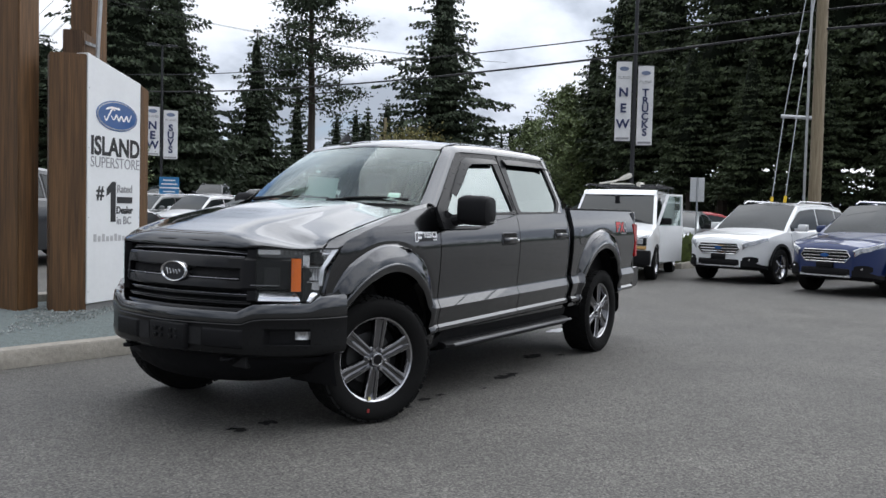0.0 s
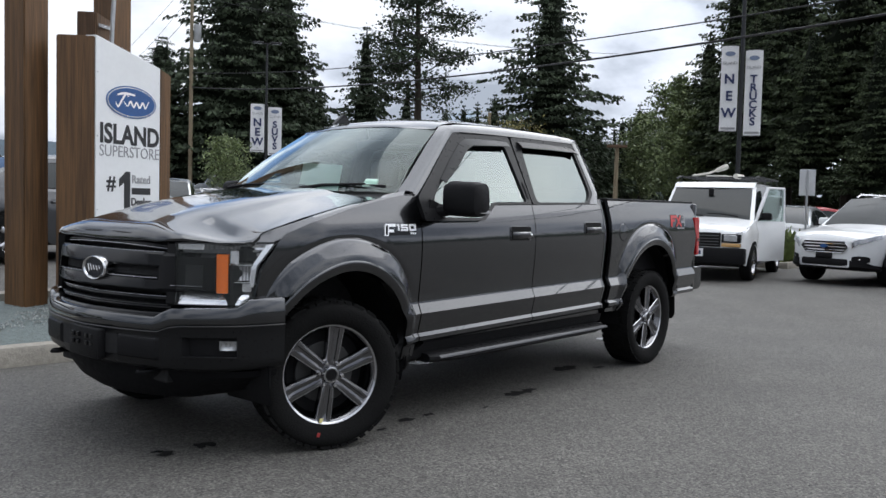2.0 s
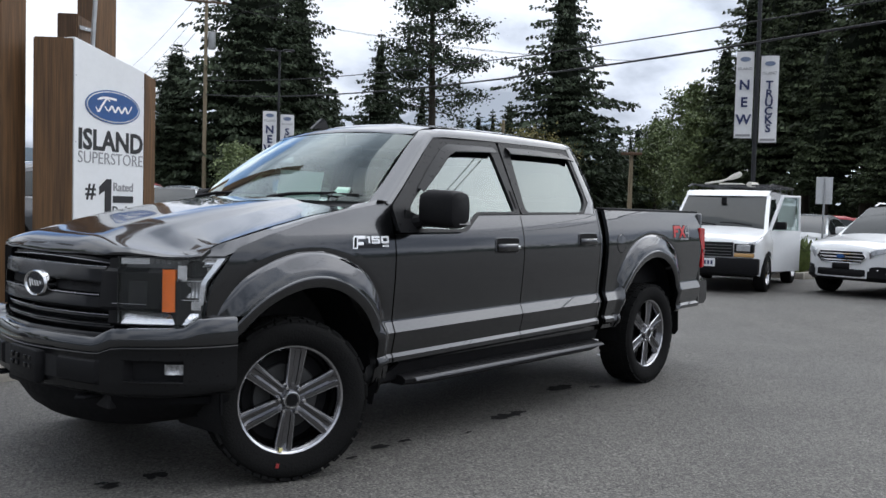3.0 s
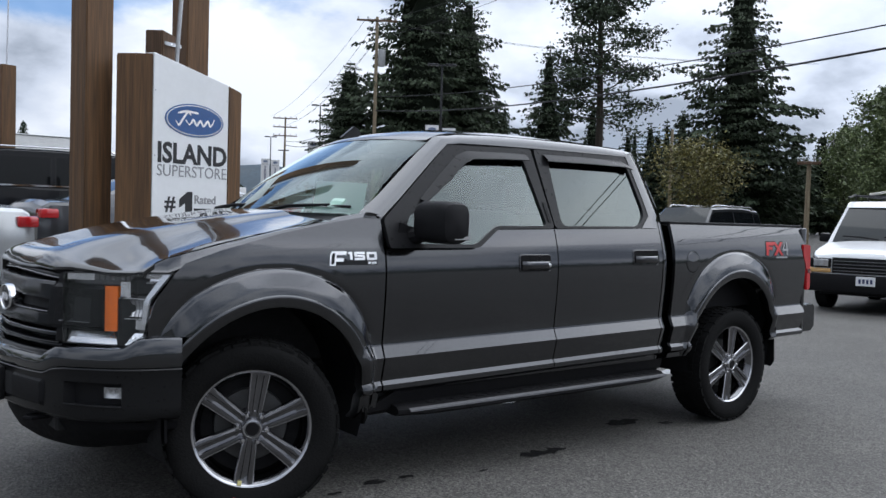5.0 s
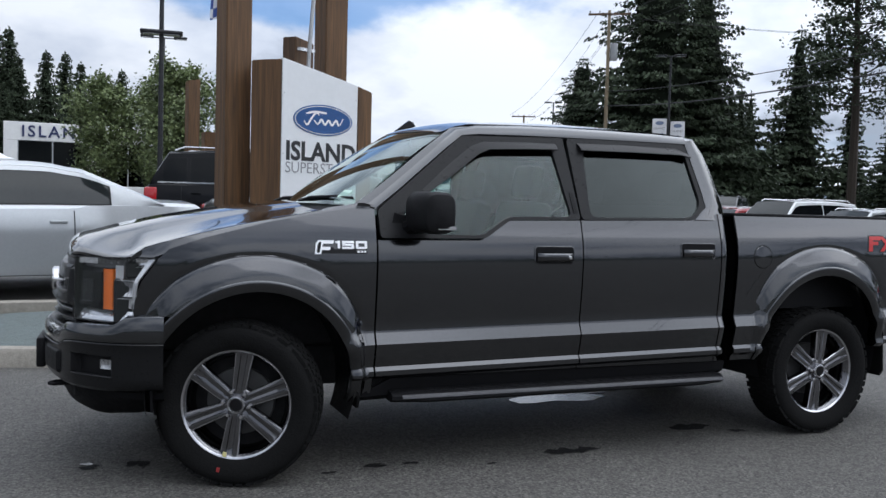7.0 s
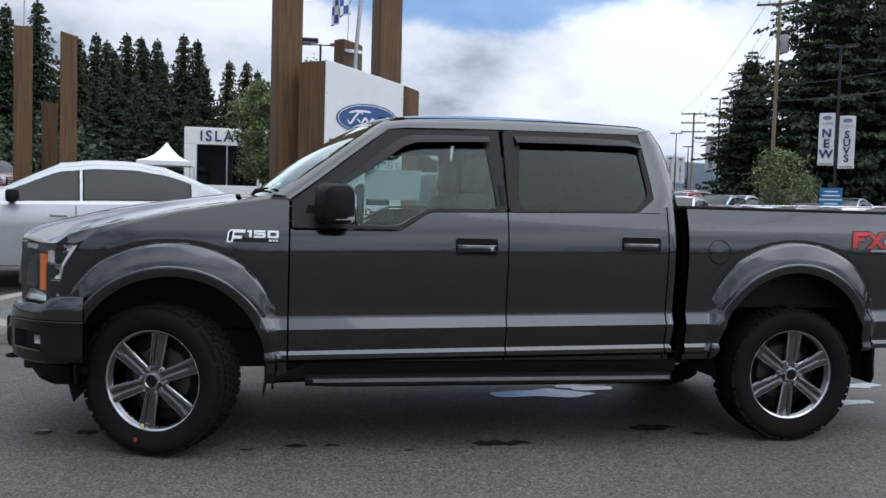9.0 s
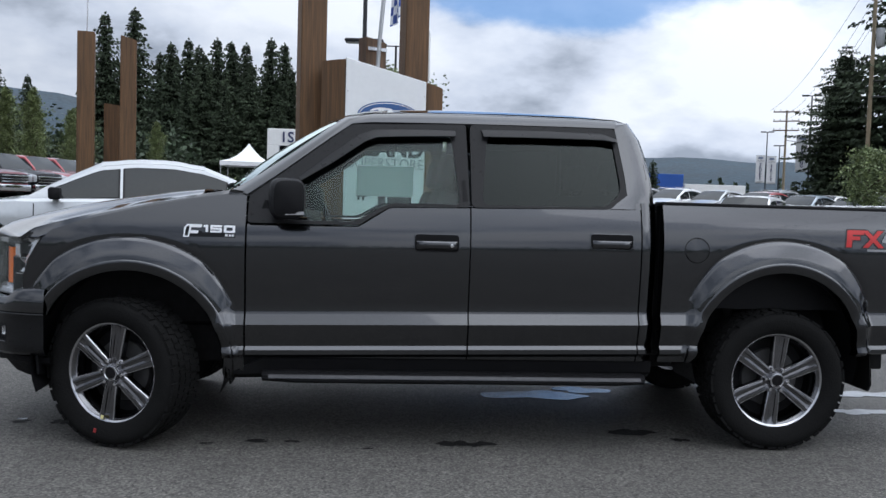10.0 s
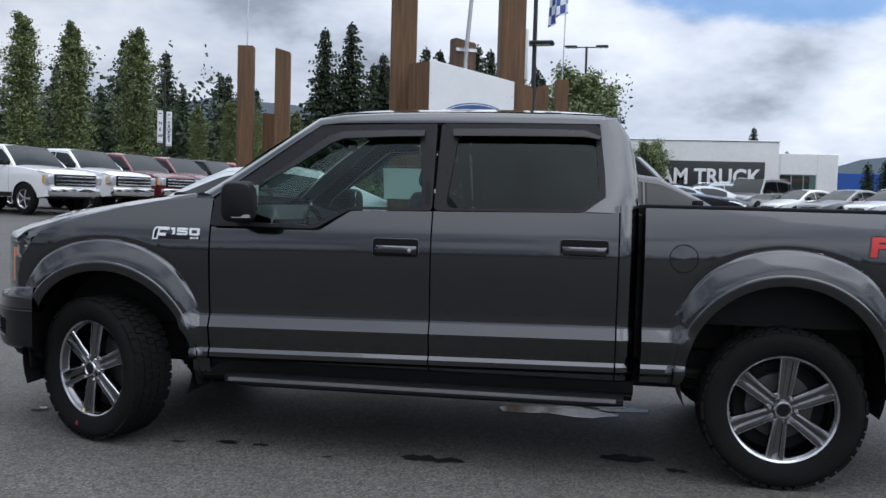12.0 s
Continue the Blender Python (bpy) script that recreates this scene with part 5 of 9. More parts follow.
        part("reverse_lens", bm, mat("dark_red_lens", (0.12, 0.005, 0.006), 0.15, 0, 0.1, 40, coat=1), tl)
        # bed corner behind the side panel
        bm = bmesh.new()
        box(bm, 4.585, 4.625, min(s * 0.60, s * 0.945), max(s * 0.60, s * 0.945), 0.60, 1.39, 0.01)
        part("bed_corner", bm, PAINT, T)
    bm = bmesh.new()
    box(bm, 4.63, 4.685, -0.79, 0.79, 0.80, 1.40, 0.015)
    tg = part("tailgate", bm, PAINT, T)
    bm = bmesh.new()
    box(bm, 4.69, 4.70, -0.12, 0.12, 1.25, 1.34, 0.01)
    part("tailgate_handle", bm, BLACKP, tg)
    bm = bmesh.new()
    rows = []
    for k in range(15):
        v = -1 + k / 7
        w = abs(v)
        x = 4.885 - 0.05 * w ** 2 - (0.05 * smooth(0.9, 1.0, w))
        xi = 4.60 if w > 0.9 else 4.66
        rows.append([(xi, v * 0.935, 0.79), (x - 0.02, v * 0.935, 0.795), (x, v * 0.94, 0.775), (x, v * 0.94, 0.62), (x - 0.03, v * 0.93, 0.585), (xi, v * 0.92, 0.58)])
    vs = quad_grid(bm, rows)
    bm.faces.new(vs[0])
    bm.faces.new(vs[-1][::-1])
    bmesh.ops.recalc_face_normals(bm, faces=bm.faces[:])
    part("rear_bumper", bm, PAINT, T)
    # side strips that carry the lower crease behind the rear wheel are part of the panels; running boards
    for s in (-1, 1):
        bm = bmesh.new()
        rows = []
        for k in range(13):
            x = 0.76 + 2.14 * k / 12
            e = 0.05 if k in (0, 12) else 0
            rows.append([(x, s * y, z) for y, z in ((0.80, 0.425), (0.92 - e, 0.428), (0.985 - e, 0.420), (1.005 - e, 0.405), (1.005 - e, 0.385), (0.98 - e, 0.370), (0.85, 0.372), (0.80, 0.38))])
        vs = quad_grid(bm, rows, True)
        bm.faces.new(vs[0])
        bm.faces.new(vs[-1][::-1])
        bmesh.ops.recalc_face_normals(bm, faces=bm.faces[:])
        rb = part("running_board", bm, BLACKP, T, "black running board with treads")
        bm = bmesh.new()
        rows = [[(x, s * y, z) for y, z in ((0.992, 0.4175), (1.007, 0.408), (1.009, 0.400))] for x in spread(0.80, 2.86, 4)]
        quad_grid(bm, rows)
        part("board_edge", bm, mat("dark_board_edge", (0.10, 0.10, 0.105), 0.4, 0.8, 0.15, 30), rb)
        for j in range(22):
            bm = bmesh.new()
            x = 0.95 + j * 0.083
            box(bm, x, x + 0.05, min(s * 0.905, s * 0.960), max(s * 0.905, s * 0.960), 0.424, 0.4285, 0.001, seg=1)
            part("tread_pad", bm, BLACKP, rb)
        # mud flaps
        for x0, z0, z1 in ((0.56, 0.345, 0.55), (4.235, 0.34, 0.66)):
            bm = bmesh.new()
            slab(bm, [(x0, s * 0.70, z1), (x0, s * 0.925, z1), (x0 + 0.02, s * 0.925, z0 + 0.04), (x0 + 0.02, s * 0.90, z0), (x0 + 0.02, s * 0.72, z0)], (0.012, 0, 0))
            part("mud_flap", bm, RUBBER, T)
    # underbody: boxes added to stop light leaks, near-black in place of shade
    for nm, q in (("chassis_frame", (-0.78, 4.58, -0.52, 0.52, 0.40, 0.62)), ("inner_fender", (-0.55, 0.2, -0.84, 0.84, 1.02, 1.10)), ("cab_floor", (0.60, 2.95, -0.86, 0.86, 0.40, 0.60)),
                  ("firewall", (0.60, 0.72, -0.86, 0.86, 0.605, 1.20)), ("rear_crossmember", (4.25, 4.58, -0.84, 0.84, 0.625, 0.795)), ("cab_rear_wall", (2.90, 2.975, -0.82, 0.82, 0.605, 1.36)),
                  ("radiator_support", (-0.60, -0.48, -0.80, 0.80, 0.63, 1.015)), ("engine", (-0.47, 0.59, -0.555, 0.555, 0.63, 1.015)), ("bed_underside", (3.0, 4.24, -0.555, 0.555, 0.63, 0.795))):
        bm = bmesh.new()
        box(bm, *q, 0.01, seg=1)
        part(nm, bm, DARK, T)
    bm = bmesh.new()
    tube(bm, [(0, -0.72, 0.40), (0, 0.72, 0.40)], 0.045)
    part("front_axle", bm, GRIME, T)
    bm = bmesh.new()
    tube(bm, [(3.683, -0.72, 0.40), (3.683, 0.72, 0.40)], 0.055)
    tube(bm, [(3.683, -0.08, 0.40), (3.683, 0.10, 0.40)], 0.14, 12)
    for s in (-1, 1):
        tube(bm, [(3.55, s * 0.60, 0.42), (3.50, s * 0.62, 0.85)], 0.03)
        tube(bm, [(2.9, s * 0.55, 0.52), (3.683, s * 0.55, 0.47), (4.4, s * 0.55, 0.56)], 0.03)
    part("rear_axle", bm, GRIME, T)
    # inner door trims
    for s in (-1, 1):
        bm = bmesh.new()
        box(bm, 0.70, 2.90, min(s * 0.84, s * 0.87), max(s * 0.84, s * 0.87), 0.58, 1.20, 0.01)
        part("door_trim", bm, SEAT, T)
    # cabin
    bm = bmesh.new()
    rows = [[(0.52 + 0.10 * u * u, u * 0.80, 1.34) for u in spread(-1, 1, 10)], [(0.70, u * 0.82, 1.345) for u in spread(-1, 1, 10)], [(0.98, u * 0.82, 1.27) for u in spread(-1, 1, 10)], [(1.02, u * 0.82, 1.0) for u in spread(-1, 1, 10)]]
    quad_grid(bm, rows)
    part("dashboard", bm, BLACKP, T)
    bm = bmesh.new()
    c, ax = Vector((1.12, -0.40, 1.16)), Matrix.Rotation(radians(-22), 4, 'Y')
    ring = [c + ax @ Vector((0, 0.19 * math.cos(a), 0.19 * math.sin(a))) for a in [2 * math.pi * k / 24 for k in range(25)]]
    tube(bm, ring, 0.016, 8, False)
    for a in (0.0, math.pi, -math.pi / 2):
        tube(bm, [c, c + ax @ Vector((0, 0.19 * math.cos(a), 0.19 * math.sin(a)))], 0.016, 6)
    part("steering_wheel", bm, GLOSSB, T)

    def seat(x, y, w, name):
        bm = bmesh.new()
        box(bm, x - 0.5, x + 0.02, y - w / 2, y + w / 2, 0.72, 0.90, 0.05)
        box(bm, -0.07, 0.07, y - w / 2, y + w / 2, 0.0, 0.60, 0.05, Matrix.Translation((x + 0.02, 0, 0.86)) @ Matrix.Rotation(radians(14), 4, 'Y'))
        for hy in ((y,) if w < 0.8 else (y - 0.45, y + 0.45)):
            box(bm, -0.05, 0.05, hy - 0.13, hy + 0.13, 0.62, 0.82, 0.04, Matrix.Translation((x + 0.02, 0, 0.86)) @ Matrix.Rotation(radians(12), 4, 'Y'))
            tube(bm, [(x + 0.15, hy - 0.05, 1.42), (x + 0.165, hy - 0.05, 1.52)], 0.008, 6)
            tube(bm, [(x + 0.15, hy + 0.05, 1.42), (x + 0.165, hy + 0.05, 1.52)], 0.008, 6)
        part(name, bm, SEAT, T)
    seat(1.62, -0.42, 0.54, "front_seat")
    seat(1.62, 0.42, 0.54, "front_seat")
    seat(2.62, 0.0, 1.5, "rear_bench")
    bm = bmesh.new()
    box(bm, 0.95, 1.6, -0.16, 0.16, 0.7, 1.0, 0.03)
    part("centre_console", bm, BLACKP, T)
    bm = bmesh.new()
    box(bm, 1.17, 1.21, -0.12, 0.12, 1.70, 1.77, 0.015)
    tube(bm, [(1.15, 0, 1.86), (1.18, 0, 1.76)], 0.012, 6)
    part("interior_mirror", bm, BLACKP, T)
    # price sheet in the passenger's front window
    bm = bmesh.new()
    slab(bm, [(1.24, 0.805, 1.405), (1.655, 0.805, 1.405), (1.655, 0.748, 1.625), (1.24, 0.748, 1.625)], (0, 0.002, 0))
    part("price_sheet", bm, paper(), T, "paper price sheet in the window")

    # wheels: front pair steered
    steer = radians(22)
    for x, z in ((0.0, 0.405), (3.683, 0.405)):
        for s in (-1, 1):
            turn = Matrix.Rotation(math.pi if s > 0 else 0, 4, 'Z')
            st = Matrix.Rotation(-steer if x < 1 else 0, 4, 'Z')
            rot0 = Matrix.Rotation(radians(8 if x < 1 else 6), 4, 'Y')
            build_wheel(T, Matrix.Translation((x, s * 0.835, z)) @ st @ turn @ rot0, mark=x < 1 and s < 0)
    return T


truck = build_truck()

# ---------------------------------------------------------------- ground


def asphalt():
    m = bpy.data.materials.new("damp_asphalt")
    m.use_nodes = True
    n, l = m.node_tree.nodes, m.node_tree.links
    p = n["Principled BSDF"]
    tc = n.new("ShaderNodeTexCoord")

    def tex(scale, detail, kind="ShaderNodeTexNoise"):
        t = n.new(kind)
        t.inputs["Scale"].default_value = scale
        if kind == "ShaderNodeTexNoise":
            t.inputs["Detail"].default_value = detail
        l.new(tc.outputs["Object"], t.inputs["Vector"])
        return t
    big, mid, fine, patch = tex(0.16, 6), tex(1.3, 7), tex(70, 3), tex(17, 4)
    stones = tex(85, 0, "ShaderNodeTexVoronoi")

    def rng(src, a, b, c, d):
        r = n.new("ShaderNodeMapRange")
        for k, v in zip((1, 2, 3, 4), (a, b, c, d)):
            r.inputs[k].default_value = v
        l.new(src, r.inputs[0])
        return r.outputs[0]

    def mul(a, b):
        q = n.new("ShaderNodeMath")
        q.operation = 'MULTIPLY'
        l.new(a, q.inputs[0])
        l.new(b, q.inputs[1])
        return q.outputs[0]
    v = mul(rng(patch.outputs[0], 0.3, 0.7, 0.84, 1.17), mul(mul(rng(big.outputs[0], 0.3, 0.7, 0.80, 1.22), rng(mid.outputs[0], 0.3, 0.7, 0.86, 1.14)), mul(rng(fine.outputs[0], 0.3, 0.7, 0.55, 1.5), rng(stones.outputs["Color"], 0.0, 1.0, 0.30, 1.80))))
    sc = n.new("ShaderNodeVectorMath")
    sc.operation = 'SCALE'
    sc.inputs[0].default_value = (0.0735, 0.070, 0.064)
    l.new(v, sc.inputs[3])
    l.new(sc.outputs[0], p.inputs["Base Color"])
    l.new(rng(big.outputs[0], 0.35, 0.65, 0.62, 0.82), p.inputs["Roughness"])
    bp = n.new("ShaderNodeBump")
    bp.inputs["Strength"].default_value, bp.inputs["Distance"].default_value = 0.85, 0.010
    l.new(fine.outputs[0], bp.inputs["Height"])
    l.new(bp.outputs[0], p.inputs["Normal"])
    return m


ASPHALT = asphalt()


def build_ground():
    bm = bmesh.new()
    xs = [-1500, -400, -150, -80, -40, -20, -10, -5, 0, 5, 10, 11, 12, 13, 14, 15, 17, 20, 24, 27, 29, 31, 34, 38, 50, 80, 150, 400, 1500]
    ys = [-1500, -400, -100, -40, -15, -5, 0, 3, 4, 5, 6, 6.8, 8, 10, 14, 17, 20, 24, 28, 30, 32, 34, 36, 40, 45, 60, 90, 150, 400, 1500]
    quad_grid(bm, [[(x, y, lot(x, y)) for x in xs] for y in ys])
    bmesh.ops.recalc_face_normals(bm, faces=bm.faces[:])
    g = link("ground", bm, ASPHALT)
    tagged(g, "grey damp asphalt of a car lot", "ground", kind="structure")


build_ground()


def blot(name, label, cx, cy, rx, ry, material, seed, height=0.004, category="stain", lobes=1):
    rng = random.Random(seed)
    bm = bmesh.new()
    for q in range(lobes):
        ox, oy = cx + (q - (lobes - 1) / 2) * rx * 1.5 / max(1, lobes), cy + rng.uniform(-0.3, 0.3) * ry
        n = 26
        ph = [rng.uniform(0, 6.28) for _ in range(4)]
        rim = []
        kx = rx / lobes * rng.uniform(0.8, 1.25)
        for k in range(n):
            a = 2 * math.pi * k / n
            w = 1 + 0.22 * math.sin(2 * a + ph[0]) + 0.16 * math.sin(3 * a + ph[1]) + 0.10 * math.sin(5 * a + ph[2]) + 0.06 * math.sin(8 * a + ph[3])
            x, y = ox + kx * w * math.cos(a), oy + ry * w * math.sin(a)
            rim.append(bm.verts.new((x, y, rise(y) + height + 0.0004 * q)))
        bm.faces.new(rim)
    bmesh.ops.recalc_face_normals(bm, faces=bm.faces[:])
    for f in bm.faces:
        if f.normal.z < 0:
            f.normal_flip()
    ob = link(name, bm, material)
    return tagged(ob, label, category)


OIL = mat("oil_stain", (0.010, 0.010, 0.010), 0.75, 0, 0.35, 9, 0.2, 120, spec=0.15)
WET = mat("rain_water", (0.03, 0.032, 0.032), 0.14, 0, 0.2, 4, 0.04, 14)
for i, (x, y, rx, ry, k) in enumerate(((1.90, -0.86, 0.20, 0.045, 4), (0.72, -0.80, 0.06, 0.03, 1), (0.92, -0.82, 0.05, 0.025, 2), (-0.70, -0.41, 0.05, 0.035, 1), (-0.46, -0.40, 0.07, 0.04, 2),
                                      (2.95, -0.57, 0.16, 0.06, 2), (0.45, -0.86, 0.03, 0.02, 1), (3.2, -0.75, 0.06, 0.03, 2), (1.35, -0.95, 0.025, 0.015, 1))):
    blot("oil_stain", "dark oily stain on the asphalt", x, y, rx, ry, OIL, 20 + i, lobes=k)
PALE = mat("pale_patch_surface", (0.36, 0.37, 0.385), 0.4, 0, 0.3, 9, 0.1, 60)
for i, (x, y, rx, ry, k) in enumerate(((4.78, 0.0, 0.22, 0.07, 2), (5.15, 0.55, 0.35, 0.10, 2))):
    blot("pale_patch", "pale patch on the asphalt", x, y, rx, ry, PALE, 51 + i, 0.005, lobes=k)
for i, (x, y, rx, ry, k) in enumerate(((2.56, 0.45, 0.26, 0.16, 1), (2.95, 0.65, 0.2, 0.1, 1))):
    blot("puddle", "shallow rain puddle reflecting the sky", x, y, rx, ry, WET, 50 + i, 0.005, "puddle", lobes=k)
blot("puddle", "small wet mark on the asphalt", -0.71, -0.34, 0.03, 0.02, WET, 61, 0.005, "puddle")

# ---------------------------------------------------------------- planted island with kerb
GRAVEL = mat("green_grey_gravel", (0.14, 0.155, 0.15), 0.9, 0, 0.4, 22, 0.9, 55, hue=(0.10, 0.13, 0.13))


def island_outline(inset):
    """Long bed with one rounded end; walked counter-clockwise."""
    x0, x1, y0, y1 = -2.40 + inset, 5.2 - inset, 2.46 + inset, 4.95 - inset
    r = 1.0 - inset * 0.6
    line = [(-2.4, 0.50), (-1.35, 0.29), (-1.03, 0.20), (-0.46, 0.02), (0.0, -0.035), (0.63, -0.115), (5.2, -0.35)]
    pts = []
    for cx, cy, a0, n in ((x1 - r, y0 + r, -90, 8), (x1 - r, y1 - r, 0, 8), (x0 + r, y1 - r, 90, 8), (x0 + r, y0 + r, 180, 8)):
        for k in range(n + 1):
            a = radians(a0 + 90 * k / n)
            pts.append((cx + r * math.cos(a), cy + r * math.sin(a)))
    pts += [(x, y0) for x in (-1.2, -1.0, -0.75, -0.46, -0.2, 0.1, 0.4, 0.63, 1.2, 2.0, 3.0)]
    # the near side bends away from the truck
    pts = [(x, y + curve(line, x) * smooth(4.2, 3.0, y)) for x, y in pts]
    return pts


def build_island():
    bm = bmesh.new()
    o, a, b, c = island_outline(-0.02), island_outline(0.0), island_outline(0.02), island_outline(0.17)
    rows = [[(x, y, rise(y) - 0.02) for x, y in o], [(x, y, rise(y) + 0.125) for x, y in a], [(x, y, rise(y) + 0.148) for x, y in b], [(x, y, rise(y) + 0.15) for x, y in c], [(x, y, rise(y) + 0.02) for x, y in c]]
    quad_grid(bm, rows, True)
    bmesh.ops.recalc_face_normals(bm, faces=bm.faces[:])
    k = link("kerb", bm, CONC)
    tagged(k, "worn pale concrete kerb round a gravel bed", "kerb", kind="structure")
    bm = bmesh.new()
    inner = island_outline(0.165)
    cx, cy = 1.9, 3.8
    rows = []
    for s, z in ((1.0, 0.10), (0.9, 0.14), (0.72, 0.19), (0.45, 0.24), (0.2, 0.26)):
        rows.append([(cx + (x - cx) * s, cy + (y - cy) * s, rise(y) * (s * 0.6) + z + 0.012 * noise.noise((x * 3 * s, y * 3, s * 7))) for x, y in inner])
    vs = quad_grid(bm, rows, True)
    bm.faces.new(vs[-1])
    bmesh.ops.recalc_face_normals(bm, faces=bm.faces[:])
    link_ob = link("gravel_bed", bm, GRAVEL)
    tagged(link_ob, "green-grey gravel bed inside the kerb", "gravel", kind="structure")
    # loose stones
    rng = random.Random(5)
    vsx, fsx = [], []
    for _ in range(6800):
        x, y = rng.uniform(-1.9, 3.6), rng.uniform(2.80, 4.6)
        s = max(abs((x - cx) / 3.2), abs((y - cy) / 1.2))
        zz = 0.10 + 0.16 * smooth(1.0, 0.3, s) + rise(y) * 0.4 * min(1, s)
        r = rng.uniform(0.008, 0.022)
        base = len(vsx)
        for ddx, ddy, ddz in ((1, 0, 0), (-0.5, 0.87, 0), (-0.5, -0.87, 0), (0.1, 0.1, 0.9)):
            vsx.append((x + r * ddx * rng.uniform(0.7, 1.3), y + r * ddy * rng.uniform(0.7, 1.3), zz + r * ddz * rng.uniform(0.6, 1.2)))
        fsx += [(base, base + 1, base + 3), (base + 1, base + 2, base + 3), (base + 2, base, base + 3)]
    me = bpy.data.meshes.new("gravel")
    me.from_pydata(vsx, [], fsx)
    me.materials.append(mat("gravel_stone", (0.17, 0.185, 0.18), 0.85, 0, 0.2, 30, island=0.5))
    tagged(new("gravel", me), "loose green-grey gravel stones in the bed", "gravel", kind="stuff")


build_island()

# ---------------------------------------------------------------- timber sign
PTL, PTR = Vector((1.092, 3.503, 0)), Vector((1.945, 3.760, 0))
SU = (PTR - PTL).normalized()
SN = Vector((SU.y, -SU.x, 0))


def sign_pose(u, z, out=0.0):
    """Pose whose x runs along the panel and y up, on the panel's face."""
    o = PTL + SU * u + SN * out
    m = Matrix(((SU.x, 0, SN.x, o.x), (SU.y, 0, SN.y, o.y), (0, 1, 0, z), (0, 0, 0, 1)))
    return m


def oval_badge(parent, m, w, h, name="oval_logo"):
    """Blue enamel oval with a pale rim and pale script strokes; m: face pose."""
    for k, (s, d, material, nm) in enumerate(((1.0, 0.004, BLUE, name), (0.955, 0.0065, SILVER, "oval_rim"), (0.925, 0.009, BLUE, "oval_face"))):
        bm = bmesh.new()
        pts = [m @ Vector((w / 2 * s * math.cos(a), h / 2 * (s if k == 0 else s - 0.03 * k) * math.sin(a), d)) for a in [2 * math.pi * q / 48 for q in range(48)]]
        slab(bm, pts, (m.to_3x3() @ Vector((0, 0, -d))))
        ob = part(nm, bm, material, parent)
        if k == 0:
            parent = ob
    # flowing script drawn as strokes
    bm = bmesh.new()
    strokes = [[(-0.66, -0.12), (-0.56, -0.36), (-0.42, 0.05), (-0.26, 0.46), (-0.16, 0.30)], [(-0.60, 0.34), (-0.30, 0.50), (0.10, 0.46)],
               [(-0.34, -0.02), (-0.20, -0.28), (-0.08, 0.04), (0.04, -0.28), (0.16, 0.02), (0.28, -0.28), (0.42, 0.06), (0.52, -0.26), (0.66, 0.20)]]
    for st in strokes:
        pts = [Vector((x * w / 2, y * h / 2, 0.0115)) for x, y in st]
        dense = []
        for i in range(len(pts) - 1):
            p0, p1, p2, p3 = pts[max(0, i - 1)], pts[i], pts[i + 1], pts[min(len(pts) - 1, i + 2)]
            for q in range(5):
                t = q / 5
                dense.append(0.5 * ((2 * p1) + (p2 - p0) * t + (2 * p0 - 5 * p1 + 4 * p2 - p3) * t * t + (3 * p1 - p0 - 3 * p2 + p3) * t ** 3))
        dense.append(pts[-1])
        th = h * 0.028
        rows = []
        for i, p in enumerate(dense):
            d = (dense[min(i + 1, len(dense) - 1)] - dense[max(i - 1, 0)]).normalized()
            nn = Vector((-d.y, d.x, 0)) * th * (1.25 if 0.15 < i / len(dense) < 0.85 else 0.7)
            rows.append([m @ (p - nn), m @ (p + nn)])
        quad_grid(bm, rows)
    bmesh.ops.remove_doubles(bm, verts=bm.verts[:], dist=1e-6)
    part("logo_script", bm, mat("white_enamel", (0.82, 0.83, 0.85), 0.35, 0, 0.02, 5), parent)


def timber(bm, foot, z0, z_of, crack=None):
    """Prism with footprint foot and a sloping top z_of(x, y); edges eased."""
    a = [bm.verts.new((x, y, z0)) for x, y in foot]
    b = [bm.verts.new((x, y, z_of(x, y))) for x, y in foot]
    k = len(foot)
    fs = [bm.faces.new((a[i], a[(i + 1) % k], b[(i + 1) % k], b[i])) for i in range(k)]
    fs.append(bm.faces.new(b))
    fs.append(bm.faces.new(a[::-1]))
    bmesh.ops.recalc_face_normals(bm, faces=fs)
    bmesh.ops.bevel(bm, geom=list({e for f in fs for e in f.edges}), offset=0.010, segments=2, affect='EDGES')
    return bm


def square(cx, cy, s, ang):
    c, d = math.cos(ang) * s / 2, math.sin(ang) * s / 2
    return [(cx - c + d, cy - d - c), (cx + c + d, cy + d - c), (cx + c - d, cy + d + c), (cx - c - d, cy - d + c)]


